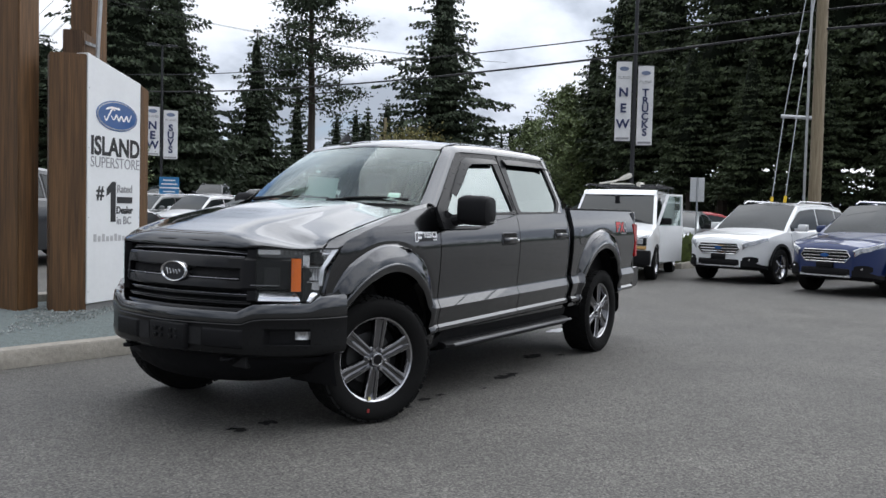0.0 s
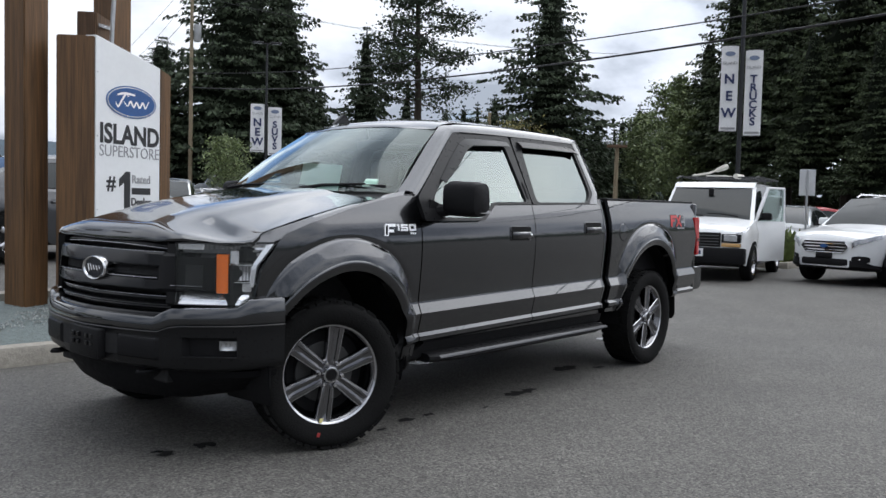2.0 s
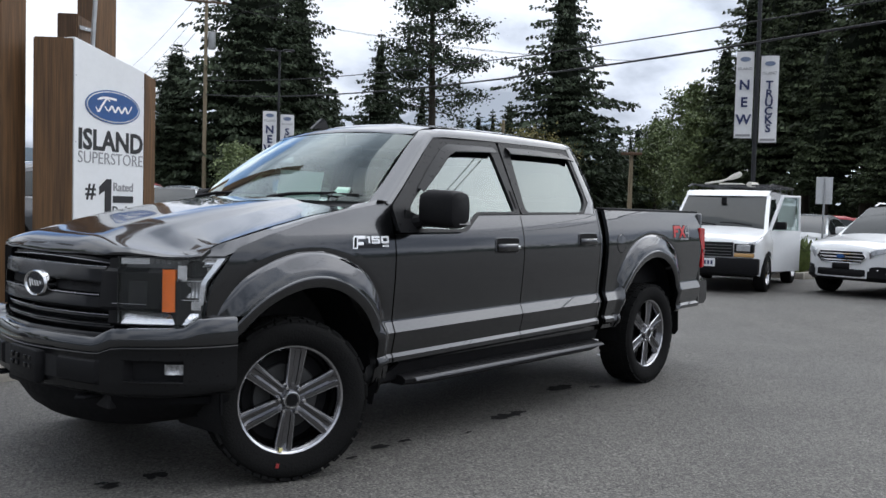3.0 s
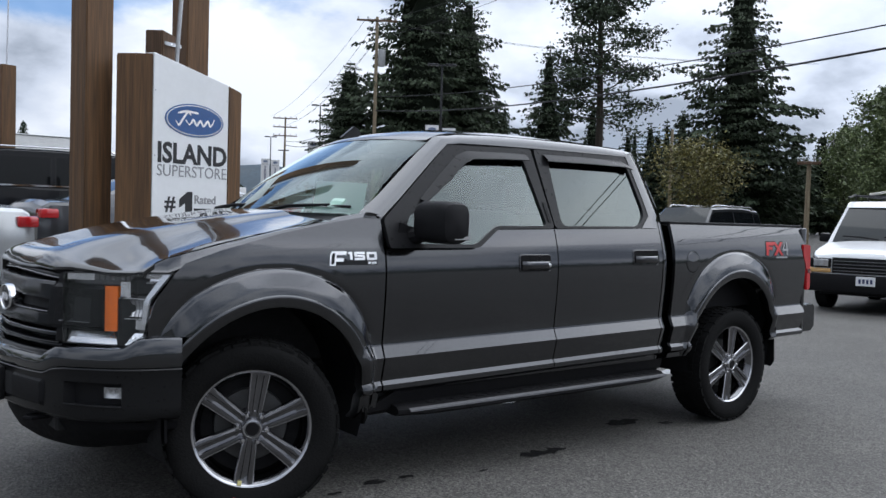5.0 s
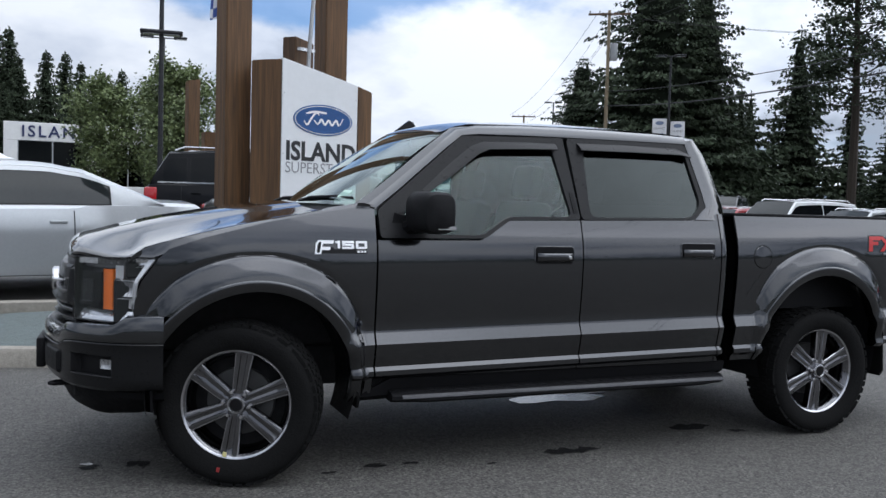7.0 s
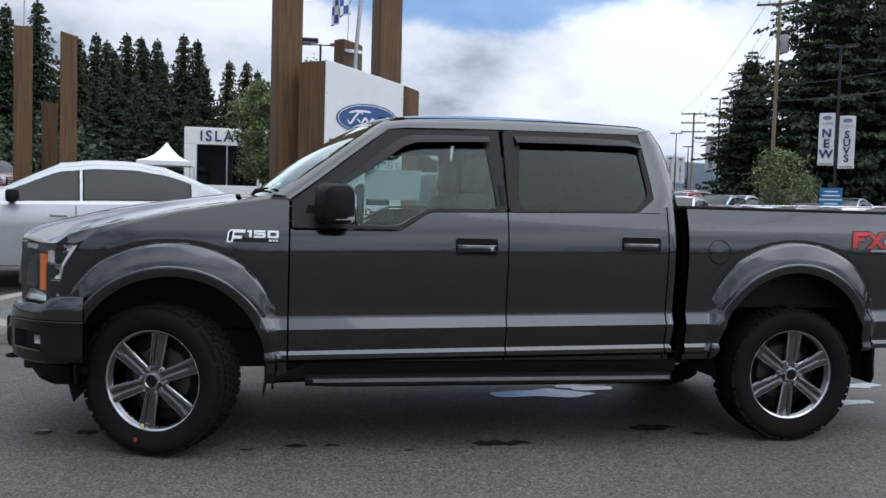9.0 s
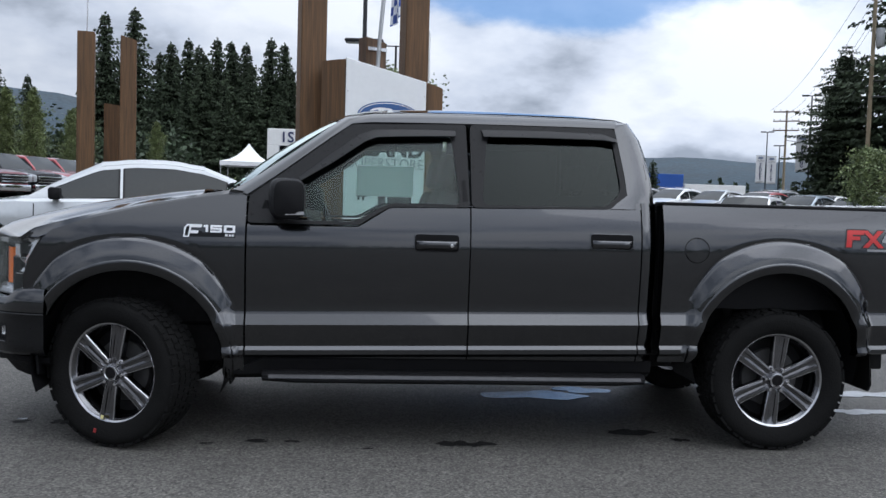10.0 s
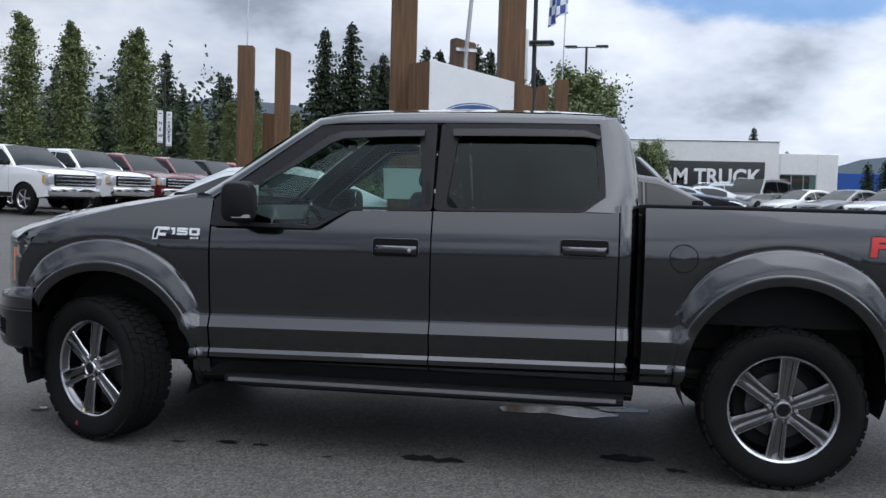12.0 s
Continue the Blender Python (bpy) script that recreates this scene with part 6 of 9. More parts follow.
def build_sign():
    S = thing("timber_sign", "tall timber sign with a white lettered panel on gravel", "sign")
    ang = math.atan2(SU.y, SU.x)
    for cx, cy in ((0.70, 4.06), (1.84, 4.51)):
        bm = bmesh.new()
        timber(bm, square(cx, cy, 0.275, ang - 0.05), 0.12, lambda x, y: 5.6 + (x - 1) * 0.1)
        part("post", bm, TIMBER, S, "stained square timber post")
    # housing behind the panel
    L0, L1 = Vector((0.825, 3.735, 0)), Vector((0.955, 3.600, 0))
    R1 = Vector((2.135, 3.855, 0))
    back = 0.16

    def slope(x, y):
        u = (Vector((x, y, 0)) - PTL).dot(SU)
        return 2.845 - 0.212 * u
    bm = bmesh.new()
    timber(bm, [(PTL.x - 0.002, PTL.y + 0.002), (L1.x, L1.y), (L0.x, L0.y), (L0.x + 0.10, L0.y + 0.18), (PTL.x + 0.05, PTL.y + 0.22)][::-1], 0.12, lambda x, y: min(2.83, slope(x, y)) - 0.0)
    part("side_timber", bm, TIMBER, S, "laminated timber side of the sign")
    bm = bmesh.new()
    timber(bm, [(PTR.x + 0.002, PTR.y + 0.001), (R1.x, R1.y), (R1.x - 0.08, R1.y + 0.28), (PTR.x - 0.07, PTR.y + 0.25)], 0.12, lambda x, y: slope(x, y))
    part("side_timber", bm, TIMBER, S, "laminated timber side of the sign")
    bm = bmesh.new()
    w = (PTR - PTL).length
    slab(bm, [PTL + Vector((0, 0, 0.33)), PTR + Vector((0, 0, 0.33)), PTR + Vector((0, 0, slope(*PTR.xy))), PTL + Vector((0, 0, slope(*PTL.xy)))], -SN * 0.14)
    bmesh.ops.bevel(bm, geom=bm.edges[:], offset=0.004, segments=1, affect='EDGES')
    panel = part("panel", bm, WHITE, S, "white sign panel with lettering")
    bm = bmesh.new()
    slab(bm, [PTL + Vector((0, 0, 0.12)) - SN * 0.02, PTR + Vector((0, 0, 0.12)) - SN * 0.02, PTR + Vector((0, 0, 0.325)) - SN * 0.02, PTL + Vector((0, 0, 0.325)) - SN * 0.02], -SN * 0.1)
    part("plinth", bm, mat("grey_plinth", (0.2, 0.2, 0.2), 0.8, 0, 0.2, 6, 0.2, 40), S)
    bm = bmesh.new()
    for u in (0.02, w - 0.02):
        for z in (0.45, 1.2, 1.9, 2.5):
            lathe(bm, [(0.0, -0.003), (0.006, -0.002), (0.007, 0.0)], 8, Matrix.Translation(PTL + SU * u + Vector((0, 0, z)) + SN * 0.0005) @ Matrix.Rotation(math.atan2(SN.x, -SN.y), 4, 'Z'))
    part("panel_screw", bm, GALV, S)
    oval_badge(panel, sign_pose(0.475, 2.262, 0.001), 0.70, 0.315)
    text_mesh("ISLAND", 0.262, INK, panel, "lettering", sign_pose(0.46, 1.925, 0.002), squeeze=0.94, bold=0.008)
    text_mesh("SUPERSTORE", 0.158, GREYINK, panel, "lettering", sign_pose(0.46, 1.762, 0.002), squeeze=0.92, bold=-0.001)
    text_mesh("#", 0.20, INK, panel, "lettering", sign_pose(0.20, 1.455, 0.002), bold=0.004)
    bm = bmesh.new()
    slab(bm, [sign_pose(0.375 + u, 1.365 + z, 0.001) @ Vector((0, 0, 0)) for u, z in ((0.0, -0.21), (0.085, -0.21), (0.085, 0.21), (0.025, 0.21), (-0.07, 0.135), (-0.07, 0.055), (0.0, 0.10))], SN * 0.002)
    part("lettering", bm, INK, panel)
    text_mesh("Rated", 0.115, GREYINK, panel, "lettering", sign_pose(0.615, 1.50, 0.002), bold=0.002)
    text_mesh("Dealer", 0.105, INK, panel, "lettering", sign_pose(0.615, 1.275, 0.002), bold=0.003)
    text_mesh("in BC", 0.115, GREYINK, panel, "lettering", sign_pose(0.605, 1.165, 0.002), bold=0.002)
    bm = bmesh.new()
    for u0, u1, z0, z1 in ((0.48, 0.75, 1.352, 1.418),):
        slab(bm, [sign_pose(u, z, 0.001) @ Vector((0, 0, 0)) for u, z in ((u0, z0), (u1, z0), (u1, z1), (u0, z1))], SN * 0.002)
    part("name_bars", bm, INK, panel)
    bm = bmesh.new()
    for k in range(11):
        u0 = 0.10 + k * 0.068
        h = (0.075, 0.055, 0.075, 0.05, 0.055, 0.075, 0.06, 0.05, 0.055, 0.05, 0.07)[k]
        slab(bm, [sign_pose(u, z, 0.001) @ Vector((0, 0, 0)) for u, z in ((u0, 0.955), (u0 + 0.045, 0.955), (u0 + 0.045, 0.955 + h), (u0, 0.955 + h))], SN * 0.002)
    part("web_address_bars", bm, mat("light_grey_ink", (0.45, 0.45, 0.46), 0.5, 0, 0.05, 20), panel)
    # short timber behind the panel with its bracket and rod
    bm = bmesh.new()
    timber(bm, square(1.36, 4.02, 0.235, ang + 0.10), 2.4, lambda x, y: 3.12 - (x - 1.36) * 0.22)
    sp = part("short_post", bm, TIMBERD, S, "weathered short timber with steel brackets")
    for zz in (2.99, 2.72):
        bm = bmesh.new()
        pts = square(1.36, 4.02, 0.245, ang + 0.10)
        slab(bm, [(pts[0][0] + 0.02, pts[0][1], zz), (pts[1][0], pts[1][1], zz), (pts[1][0], pts[1][1], zz + 0.035), (pts[0][0] + 0.02, pts[0][1], zz + 0.035)], (0, -0.012, 0))
        part("steel_strap", bm, SILVER, sp)
    bm = bmesh.new()
    tube(bm, [(1.415, 3.80, 2.70), (1.43, 3.80, 3.05), (1.50, 3.82, 4.0), (1.60, 3.86, 5.4)], 0.022, 8)
    part("flag_rod", bm, GALV, S)
    # small white cabinet on the far post
    bm = bmesh.new()
    box(bm, 1.97, 2.03, 4.50, 4.62, 2.78, 3.35, 0.01)
    part("cabinet", bm, WHITE, S)


build_sign()


def timber_group(posts, label, flag):
    G = thing("timber_posts", label, "timber posts", "timber post groups on the lot")
    for cx, cy, s, top, tilt in posts:
        bm = bmesh.new()
        timber(bm, square(cx, cy, s, 0.22), rise(cy) - 0.05, lambda x, y: top - (x - cx) * tilt)
        part("post", bm, TIMBER, G, "stained square timber post")
    cx, cy, top = flag
    bm = bmesh.new()
    tube(bm, [(cx, cy, top - 0.3), (cx + 0.02, cy, top + 0.8), (cx + 0.05, cy, top + 2.9)], 0.014, 6)
    part("flag_pole", bm, SILVER, G)
    return G


timber_group(((-3.66, 10.68, 0.29, 4.22, 0.0), (-2.90, 10.58, 0.27, 4.13, 0.28), (-3.33, 11.14, 0.27, 3.0, 0.1)), "group of three stained timber posts with a flag pole", (-3.66, 10.68, 4.2))
timber_group(((1.69, 16.51, 0.27, 4.27, -0.2), (2.20, 14.75, 0.28, 4.19, 0.0), (1.95, 15.6, 0.25, 3.0, 0.0)), "timber posts with a chequered flag on a pole", (2.20, 14.75, 4.15))


def checker():
    m = bpy.data.materials.new("chequered_flag_cloth")
    m.use_nodes = True
    n, l = m.node_tree.nodes, m.node_tree.links
    tc = n.new("ShaderNodeTexCoord")
    c = n.new("ShaderNodeTexChecker")
    c.inputs["Scale"].default_value = 6.5
    c.inputs[1].default_value, c.inputs[2].default_value = (0.05, 0.09, 0.30, 1), (0.7, 0.72, 0.76, 1)
    l.new(tc.outputs["UV"], c.inputs[0])
    l.new(c.outputs[0], n["Principled BSDF"].inputs["Base Color"])
    n["Principled BSDF"].inputs["Roughness"].default_value = 0.8
    return m


def build_flag(x, y, z, w, h, material, label, droop):
    bm = bmesh.new()
    uv = bm.loops.layers.uv.new("UVMap")
    rows = []
    for i in range(15):
        u = i / 14
        rows.append([bm.verts.new((x - w * u * droop + 0.05 * math.sin(u * 9 + v), y + 0.10 * math.sin(u * 7 + v * 2), z - h * v - u * h * 0.55 * (1 - droop) * 1.4)) for v in [k / 10 for k in range(11)]])
    for i in range(14):
        for j in range(10):
            f = bm.faces.new((rows[i][j], rows[i + 1][j], rows[i + 1][j + 1], rows[i][j + 1]))
            for lp, (a, b) in zip(f.loops, ((i, j), (i + 1, j), (i + 1, j + 1), (i, j + 1))):
                lp[uv].uv = (a / 14, b / 10 * 0.8)
    ob = link("flag", bm, material)
    return tagged(ob, label, "flag")


build_flag(2.24, 14.75, 6.75, 0.62, 1.05, checker(), "blue and white chequered cloth flag on a pole", 0.6)
build_flag(-3.62, 10.68, 5.95, 0.35, 0.5, mat("dark_flag_cloth", (0.04, 0.05, 0.08), 0.8, 0, 0.2, 5), "small dark cloth flag on a pole", 0.6)

# ---------------------------------------------------------------- parked cars
CAR_GLASS = mat("dark_car_glass", (0.016, 0.020, 0.021), 0.03, 0, 0.1, 3, spec=0.38)


def paint(name, c, metal=0.3):
    return mat(name, c, 0.35, metal, 0.04, 4, coat=1.0, coat_rough=0.03)


P_WHITE = paint("white_car_paint", (0.72, 0.73, 0.74), 0.0)
P_SILVER = paint("silver_car_paint", (0.44, 0.46, 0.48), 0.5)
P_BLACK = mat("black_car_paint", (0.006, 0.0065, 0.008), 0.2, 0.0, 0.04, 4, coat=0.12, coat_rough=0.02, spec=0.12)
PRIVACY = mat("black_privacy_glass", (0.005, 0.006, 0.007), 0.03, 0, 0.1, 3, spec=0.16)
P_BLUE = paint("deep_blue_car_paint", (0.006, 0.022, 0.105), 0.3)
P_RED = paint("red_car_paint", (0.28, 0.012, 0.018), 0.3)
P_DRED = paint("dark_red_car_paint", (0.13, 0.012, 0.018), 0.4)
P_GREY = paint("mid_grey_car_paint", (0.20, 0.205, 0.21), 0.5)
P_DKGREY = paint("dark_grey_car_paint", (0.035, 0.037, 0.042), 0.5)
P_BLUEGREY = paint("pale_blue_grey_paint", (0.30, 0.36, 0.42), 0.5)

# length, width, roof height, hood front z, hood rear z, belt z, deck z, screen foot, screen head, roof end, rear glass foot, axles, wheel radius, sill
SHAPES = {
    "sedan": dict(L=5.0, W=1.90, H=1.50, hf=0.78, hr=0.98, belt=0.99, deck=1.08, w0=1.40, w1=2.30, r1=3.55, r0=4.45, a0=0.98, a1=3.86, wr=0.345, sill=0.24),
    "compact": dict(L=4.5, W=1.82, H=1.47, hf=0.74, hr=0.96, belt=0.97, deck=1.05, w0=1.15, w1=2.00, r1=3.20, r0=4.05, a0=0.90, a1=3.55, wr=0.33, sill=0.24),
    "crossover": dict(L=4.52, W=1.84, H=1.68, hf=0.92, hr=1.09, belt=1.10, deck=1.16, w0=1.18, w1=1.92, r1=3.95, r0=4.40, a0=0.90, a1=3.59, wr=0.36, sill=0.30),
    "large_suv": dict(L=5.6, W=2.03, H=1.95, hf=1.05, hr=1.22, belt=1.24, deck=1.28, w0=1.50, w1=2.20, r1=5.15, r0=5.50, a0=1.00, a1=4.32, wr=0.41, sill=0.38),
    "van": dict(L=4.8, W=1.96, H=1.90, hf=0.98, hr=1.16, belt=1.17, deck=1.2, w0=0.95, w1=1.62, r1=4.65, r0=4.78, a0=0.86, a1=3.70, wr=0.35, sill=0.30),
    "pickup": dict(L=5.9, W=2.03, H=2.0, hf=1.20, hr=1.36, belt=1.38, deck=1.40, w0=1.42, w1=2.10, r1=3.72, r0=3.92, a0=0.95, a1=4.63, wr=0.42, sill=0.46),
}


def car_wheel(parent, x, y, r, material, flipit):
    bm = bmesh.new()
    lathe(bm, [(r * 0.64, -0.10), (r * 0.75, -0.112), (r * 0.92, -0.108), (r, -0.085), (r, 0.085), (r * 0.92, 0.11), (r * 0.62, 0.1)], 28)
    w = link("wheel", bm, RUBBER, parent)
    w.matrix_basis = Matrix.Translation((x, y, r)) @ Matrix.Rotation(math.pi if flipit else 0, 4, 'Z')
    bm = bmesh.new()
    lathe(bm, [(r * 0.64, -0.098), (r * 0.68, -0.106), (r * 0.66, -0.09), (r * 0.58, -0.06), (r * 0.55, 0.0)], 28)
    for k in range(5):
        rot = Matrix.Rotation(2 * math.pi * k / 5, 4, 'Y')
        quad_grid(bm, [[rot @ Vector((q, -0.085, -ww)), rot @ Vector((q, -0.095, 0)), rot @ Vector((q, -0.085, ww))] for q, ww in ((0.03, 0.03), (r * 0.35, 0.026), (r * 0.62, 0.04))])
    part("rim", bm, material, w)
    # shade behind the rim, coloured in as a near-black disc
    bm = bmesh.new()
    lathe(bm, [(0.0, -0.03), (r * 0.58, -0.03)], 20)
    part("rim_back", bm, DARK, w)


def build_car(kind, name, label, body_paint, group="", rails=False, extra=""):
    q = SHAPES[kind]
    L, W, H = q["L"], q["W"], q["H"]
    C = thing(name, label, "van" if kind == "van" else ("pickup truck" if kind == "pickup" else "car"), group)

    def top(x):
        # height of the lower body's upper edge
        n = 1.0 if kind in ("sedan", "compact") else 0.5
        return curve([(0, q["hf"] - 0.30 * n), (0.015, q["hf"] - 0.17 * n), (0.06, q["hf"] - 0.075 * n), (0.14, q["hf"] - 0.02), (0.30, q["hf"] + 0.03), (q["w0"], q["hr"]), (q["w0"] + 0.3, q["belt"]), (q["r1"], q["belt"] + 0.04), (q["r0"], q["deck"]), (L - 0.15, q["deck"] - 0.01),
                      (L - 0.04, q["deck"] - 0.07), (L, q["deck"] - 0.16)], x)

    def plan(x):
        n = 1.0 if kind in ("sedan", "compact") else 0.72
        if kind == "crossover" and x < 0.9:
            return curve([(0, 0.54), (0.02, 0.60), (0.06, 0.68), (0.14, 0.785), (0.28, 0.885), (0.45, 0.945), (0.9, 0.99)], x) * W / 2
        return curve([(0, 1 - 0.42 * n), (0.02, 1 - 0.34 * n), (0.06, 1 - 0.255 * n), (0.14, 1 - 0.165 * n), (0.28, 1 - 0.09 * n), (0.5, 0.965), (0.9, 0.99), (1.5, 1.0), (L - 1.3, 1.0), (L - 0.6, 0.975), (L - 0.2, 0.92), (L - 0.05, 0.86), (L, 0.80)], x) * W / 2

    ra = q["wr"] * 1.17

    def bot(x):
        z = q["sill"] + 0.05 * smooth(0.5, 0.0, x) + 0.10 * smooth(L - 0.5, L, x)
        for a in (q["a0"], q["a1"]):
            d = abs(x - a)
            if d < ra:
                z = max(z, q["wr"] + math.sqrt(ra * ra - d * d))
        return z
    xs = {0, 0.01, 0.03, 0.06, 0.1, 0.15, 0.22, 0.3, L - 0.3, L - 0.15, L - 0.06, L - 0.02, L}
    for a in (q["a0"], q["a1"]):
        xs.update(a - ra * math.cos(math.pi * k / 18) for k in range(19))
    xs.update(x for x in spread(0.3, L - 0.3, 22) if all(abs(x - o) > 0.03 for o in xs))
    bm = bmesh.new()
    cols = []
    for x in sorted(xs):
        lo, hi, hw = bot(x), top(x), plan(x)
        col = []
        for t in (0, 0.04, 0.18, 0.36, 0.52, 0.60, 0.72, 0.86, 0.95, 1.0):
            z = lo + (hi - lo) * t
            zt = (z - q["sill"]) / (q["belt"] - q["sill"])
            y = hw * curve([(-0.2, 0.93), (0.0, 0.955), (0.25, 0.985), (0.55, 0.995), (0.72, 1.0), (0.80, 0.985), (1.0, 0.945), (1.2, 0.90)], zt)
            if t == 1.0:
                y -= 0.025
            col.append((x, -y, z))
        yt = -col[-1][1]
        crown = 0.035
        for k in (0.85, 0.6, 0.3, 0.0):
            col.append((x, -yt * k, hi + crown * (1 - k * k) + (0.012 if k < 0.7 else 0)))
        cols.append(col + [(a, -b, c) for a, b, c in col[-2::-1]])
    vs = quad_grid(bm, cols)
    bm.faces.new(vs[0])
    bm.faces.new(vs[-1][::-1])
    bmesh.ops.remove_doubles(bm, verts=bm.verts[:], dist=1e-5)
    bmesh.ops.recalc_face_normals(bm, faces=bm.faces[:])
    body = part("body", bm, body_paint, C, smooth=25)
    # cabin
    wb, wt = W / 2 * 0.925, W / 2 * (0.70 if kind in ("sedan", "compact") else 0.76 if kind != "van" else 0.82)

    def roofz(x):
        zb = top(x) - 0.02
        if x < q["w1"]:
            t = (x - q["w0"]) / (q["w1"] - q["w0"])
            return zb + (H - 0.05 - zb) * max(0, t) ** 0.92
        if x > q["r1"]:
            t = (q["r0"] - x) / (q["r0"] - q["r1"])
            return zb + (H - 0.06 - zb) * max(0, t) ** 0.85
        m = (x - q["w1"]) / (q["r1"] - q["w1"])
        return H - 0.05 * (1 - smooth(0, 0.35, m)) - 0.06 * smooth(0.65, 1.0, m)
    xs = spread(q["w0"], q["w1"], 6) + spread(q["w1"], q["r1"], 8)[1:] + spread(q["r1"], q["r0"], 6)[1:]
    glass_bm, rear_bm, roof_bm = bmesh.new(), bmesh.new(), bmesh.new()

    def ring(x, out=0.0):
        zb, zr = top(x) - 0.03, roofz(x)
        f = max(0.0, (zr - zb)) / (H - q["belt"])
        yb = min(wb, plan(x) * 0.93)
        yr = yb + (wt - yb) * min(1, f)
        side = [(x, -(yb + out), zb), (x, -((yb + yr) / 2 + 0.012 + out), (zb + zr) / 2 - 0.01), (x, -(yr + 0.01 + out), zr - 0.045 * min(1, f * 2))]
        across = [(x, -yr * 0.93, zr + out), (x, -yr * 0.5, zr + 0.02 * min(1, f * 2) + out), (x, 0, zr + 0.028 * min(1, f * 2) + out)]
        return side, across
    acr = []
    cabin = bmesh.new()
    sides = []
    for x in xs:
        sd, a = ring(x)
        sides.append(sd)
        acr.append([sd[2]] + a)

    def on_side(x, t, out, sgn):
        (x0, y0, z0), (x1, y1, z1), (x2, y2, z2) = ring(x)[0]
        u = t * 2
        if u <= 1:
            y, z = y0 + (y1 - y0) * u, z0 + (z1 - z0) * u
        else:
            y, z = y1 + (y2 - y1) * (u - 1), z1 + (z2 - z1) * (u - 1)
        return (x, (y - out) * sgn, z)
    n1 = 6
    mid_x = q["w0"] + (q["r1"] - q["w0"]) * 0.53
    wa = q["w0"] + (0.42 if kind in ("sedan", "compact") else 0.30) * (q["w1"] - q["w0"])
    if kind in ("crossover", "large_suv"):
        spans = ((wa, mid_x - 0.05), (mid_x + 0.05, q["r1"] - 0.42), (q["r1"] - 0.34, q["r1"] + 0.10))
    elif kind == "van":
        spans = ((wa, 2.05),)
    else:
        spans = ((wa, mid_x - 0.04), (mid_x + 0.04, q["r1"] + 0.28 * (q["r0"] - q["r1"])))
    for sgn in (1, -1):
        quad_grid(cabin, [[(x, y * sgn, z) for x, y, z in r] for r in sides])
        for lo, hi in ((0, n1 + 1), (n1 + 8, len(acr))):
            quad_grid(cabin, [[(x, y * sgn, z) for x, y, z in r[:2]] for r in acr[lo:hi]])
            quad_grid(glass_bm if lo == 0 else rear_bm, [[(x, y * sgn, z) for x, y, z in r[1:]] for r in acr[lo:hi]])
        quad_grid(roof_bm, [[(x, y * sgn, z + 0.004) for x, y, z in r] for r in acr[n1:n1 + 9]])
        for x0, x1 in spans:
            for nm, material, grow, out in (("window_trim", GLOSSB, 0.025, 0.003), ("window", PRIVACY if kind == "large_suv" else CAR_GLASS, 0.0, 0.006)):
                wb2 = bmesh.new()
                quad_grid(wb2, [[on_side(x, t, out, sgn) for t in spread(0.10 - grow * 1.2, 0.86 + grow, 4)] for x in spread(x0 - grow, x1 + grow, 8)])
                bmesh.ops.recalc_face_normals(wb2, faces=wb2.faces[:])
                part(nm, outward(wb2, (0, -sgn, 0)), material, C)
    part("cabin", cabin, body_paint, C)
    part("windscreen", glass_bm, CAR_GLASS, C)
    part("rear_window", rear_bm, CAR_GLASS, C)
    part("roof", roof_bm, body_paint, C)
    # trims and lamps at the nose
    z1 = q["hf"]
    bm = bmesh.new()
    gw, gh = (0.255, 0.31) if kind == "crossover" else (0.22, 0.27)
    slab(bm, [(-0.015, y * W, z1 - z) for y, z in ((-gw * 0.80, gh), (gw * 0.80, gh), (gw, (gh + 0.10) / 2), (gw * 0.86, 0.10), (-gw * 0.86, 0.10), (-gw, (gh + 0.10) / 2))], (0.08, 0, 0))
    gr = part("grille", bm, GLOSSB, C)
    if kind == "crossover":
        bm = bmesh.new()
        hexa = [(-gw * 0.80, gh), (gw * 0.80, gh), (gw, (gh + 0.10) / 2), (gw * 0.86, 0.10), (-gw * 0.86, 0.10), (-gw, (gh + 0.10) / 2)]
        tube(bm, [(-0.018, y * W, z1 - z) for y, z in hexa + hexa[:1]], 0.011, 6, False)
        part("grille_surround", bm, CHROME, gr)
        bm = bmesh.new()
        lathe(bm, [(0.0, -0.03), (0.07, -0.028), (0.078, -0.02)], 20, Matrix.Translation((-0.022, 0, z1 - 0.195)) @ Matrix.Rotation(radians(-90), 4, 'Z') @ Matrix.Diagonal((1, 1, 0.45, 1)))
        part("oval_badge", bm, BLUE, gr)
        bm = bmesh.new()
        slab(bm, [(-0.035, y * W, q["sill"] + z) for y, z in ((-0.26, 0.045), (0.26, 0.045), (0.25, 0.09), (0.20, 0.07), (-0.20, 0.07), (-0.25, 0.09))], (0.06, 0, 0))
        part("skid_strip", bm, SILVER, C)
    for k in range(3):
        bm = bmesh.new()
        box(bm, -0.025, 0.0, -W * gw * 0.90, W * gw * 0.90, z1 - gh + 0.035 + k * 0.058, z1 - gh + 0.058 + k * 0.058, 0.004, seg=1)
        part("slat", bm, CHROME, gr)
    bm = bmesh.new()
    low_w = 0.25 if kind == "crossover" else 0.30
    box(bm, -0.03, 0.05, -W * low_w, W * low_w, q["sill"] + 0.06, q["sill"] + 0.20, 0.03)
    part("lower_intake", bm, BLACKP, C)
    if kind != "van":
        bm = bmesh.new()
        box(bm, -0.04, 0.02, -0.16, 0.16, q["sill"] + 0.20, q["sill"] + 0.30, 0.01)
        part("number_plate", bm, GLOSSB, C)
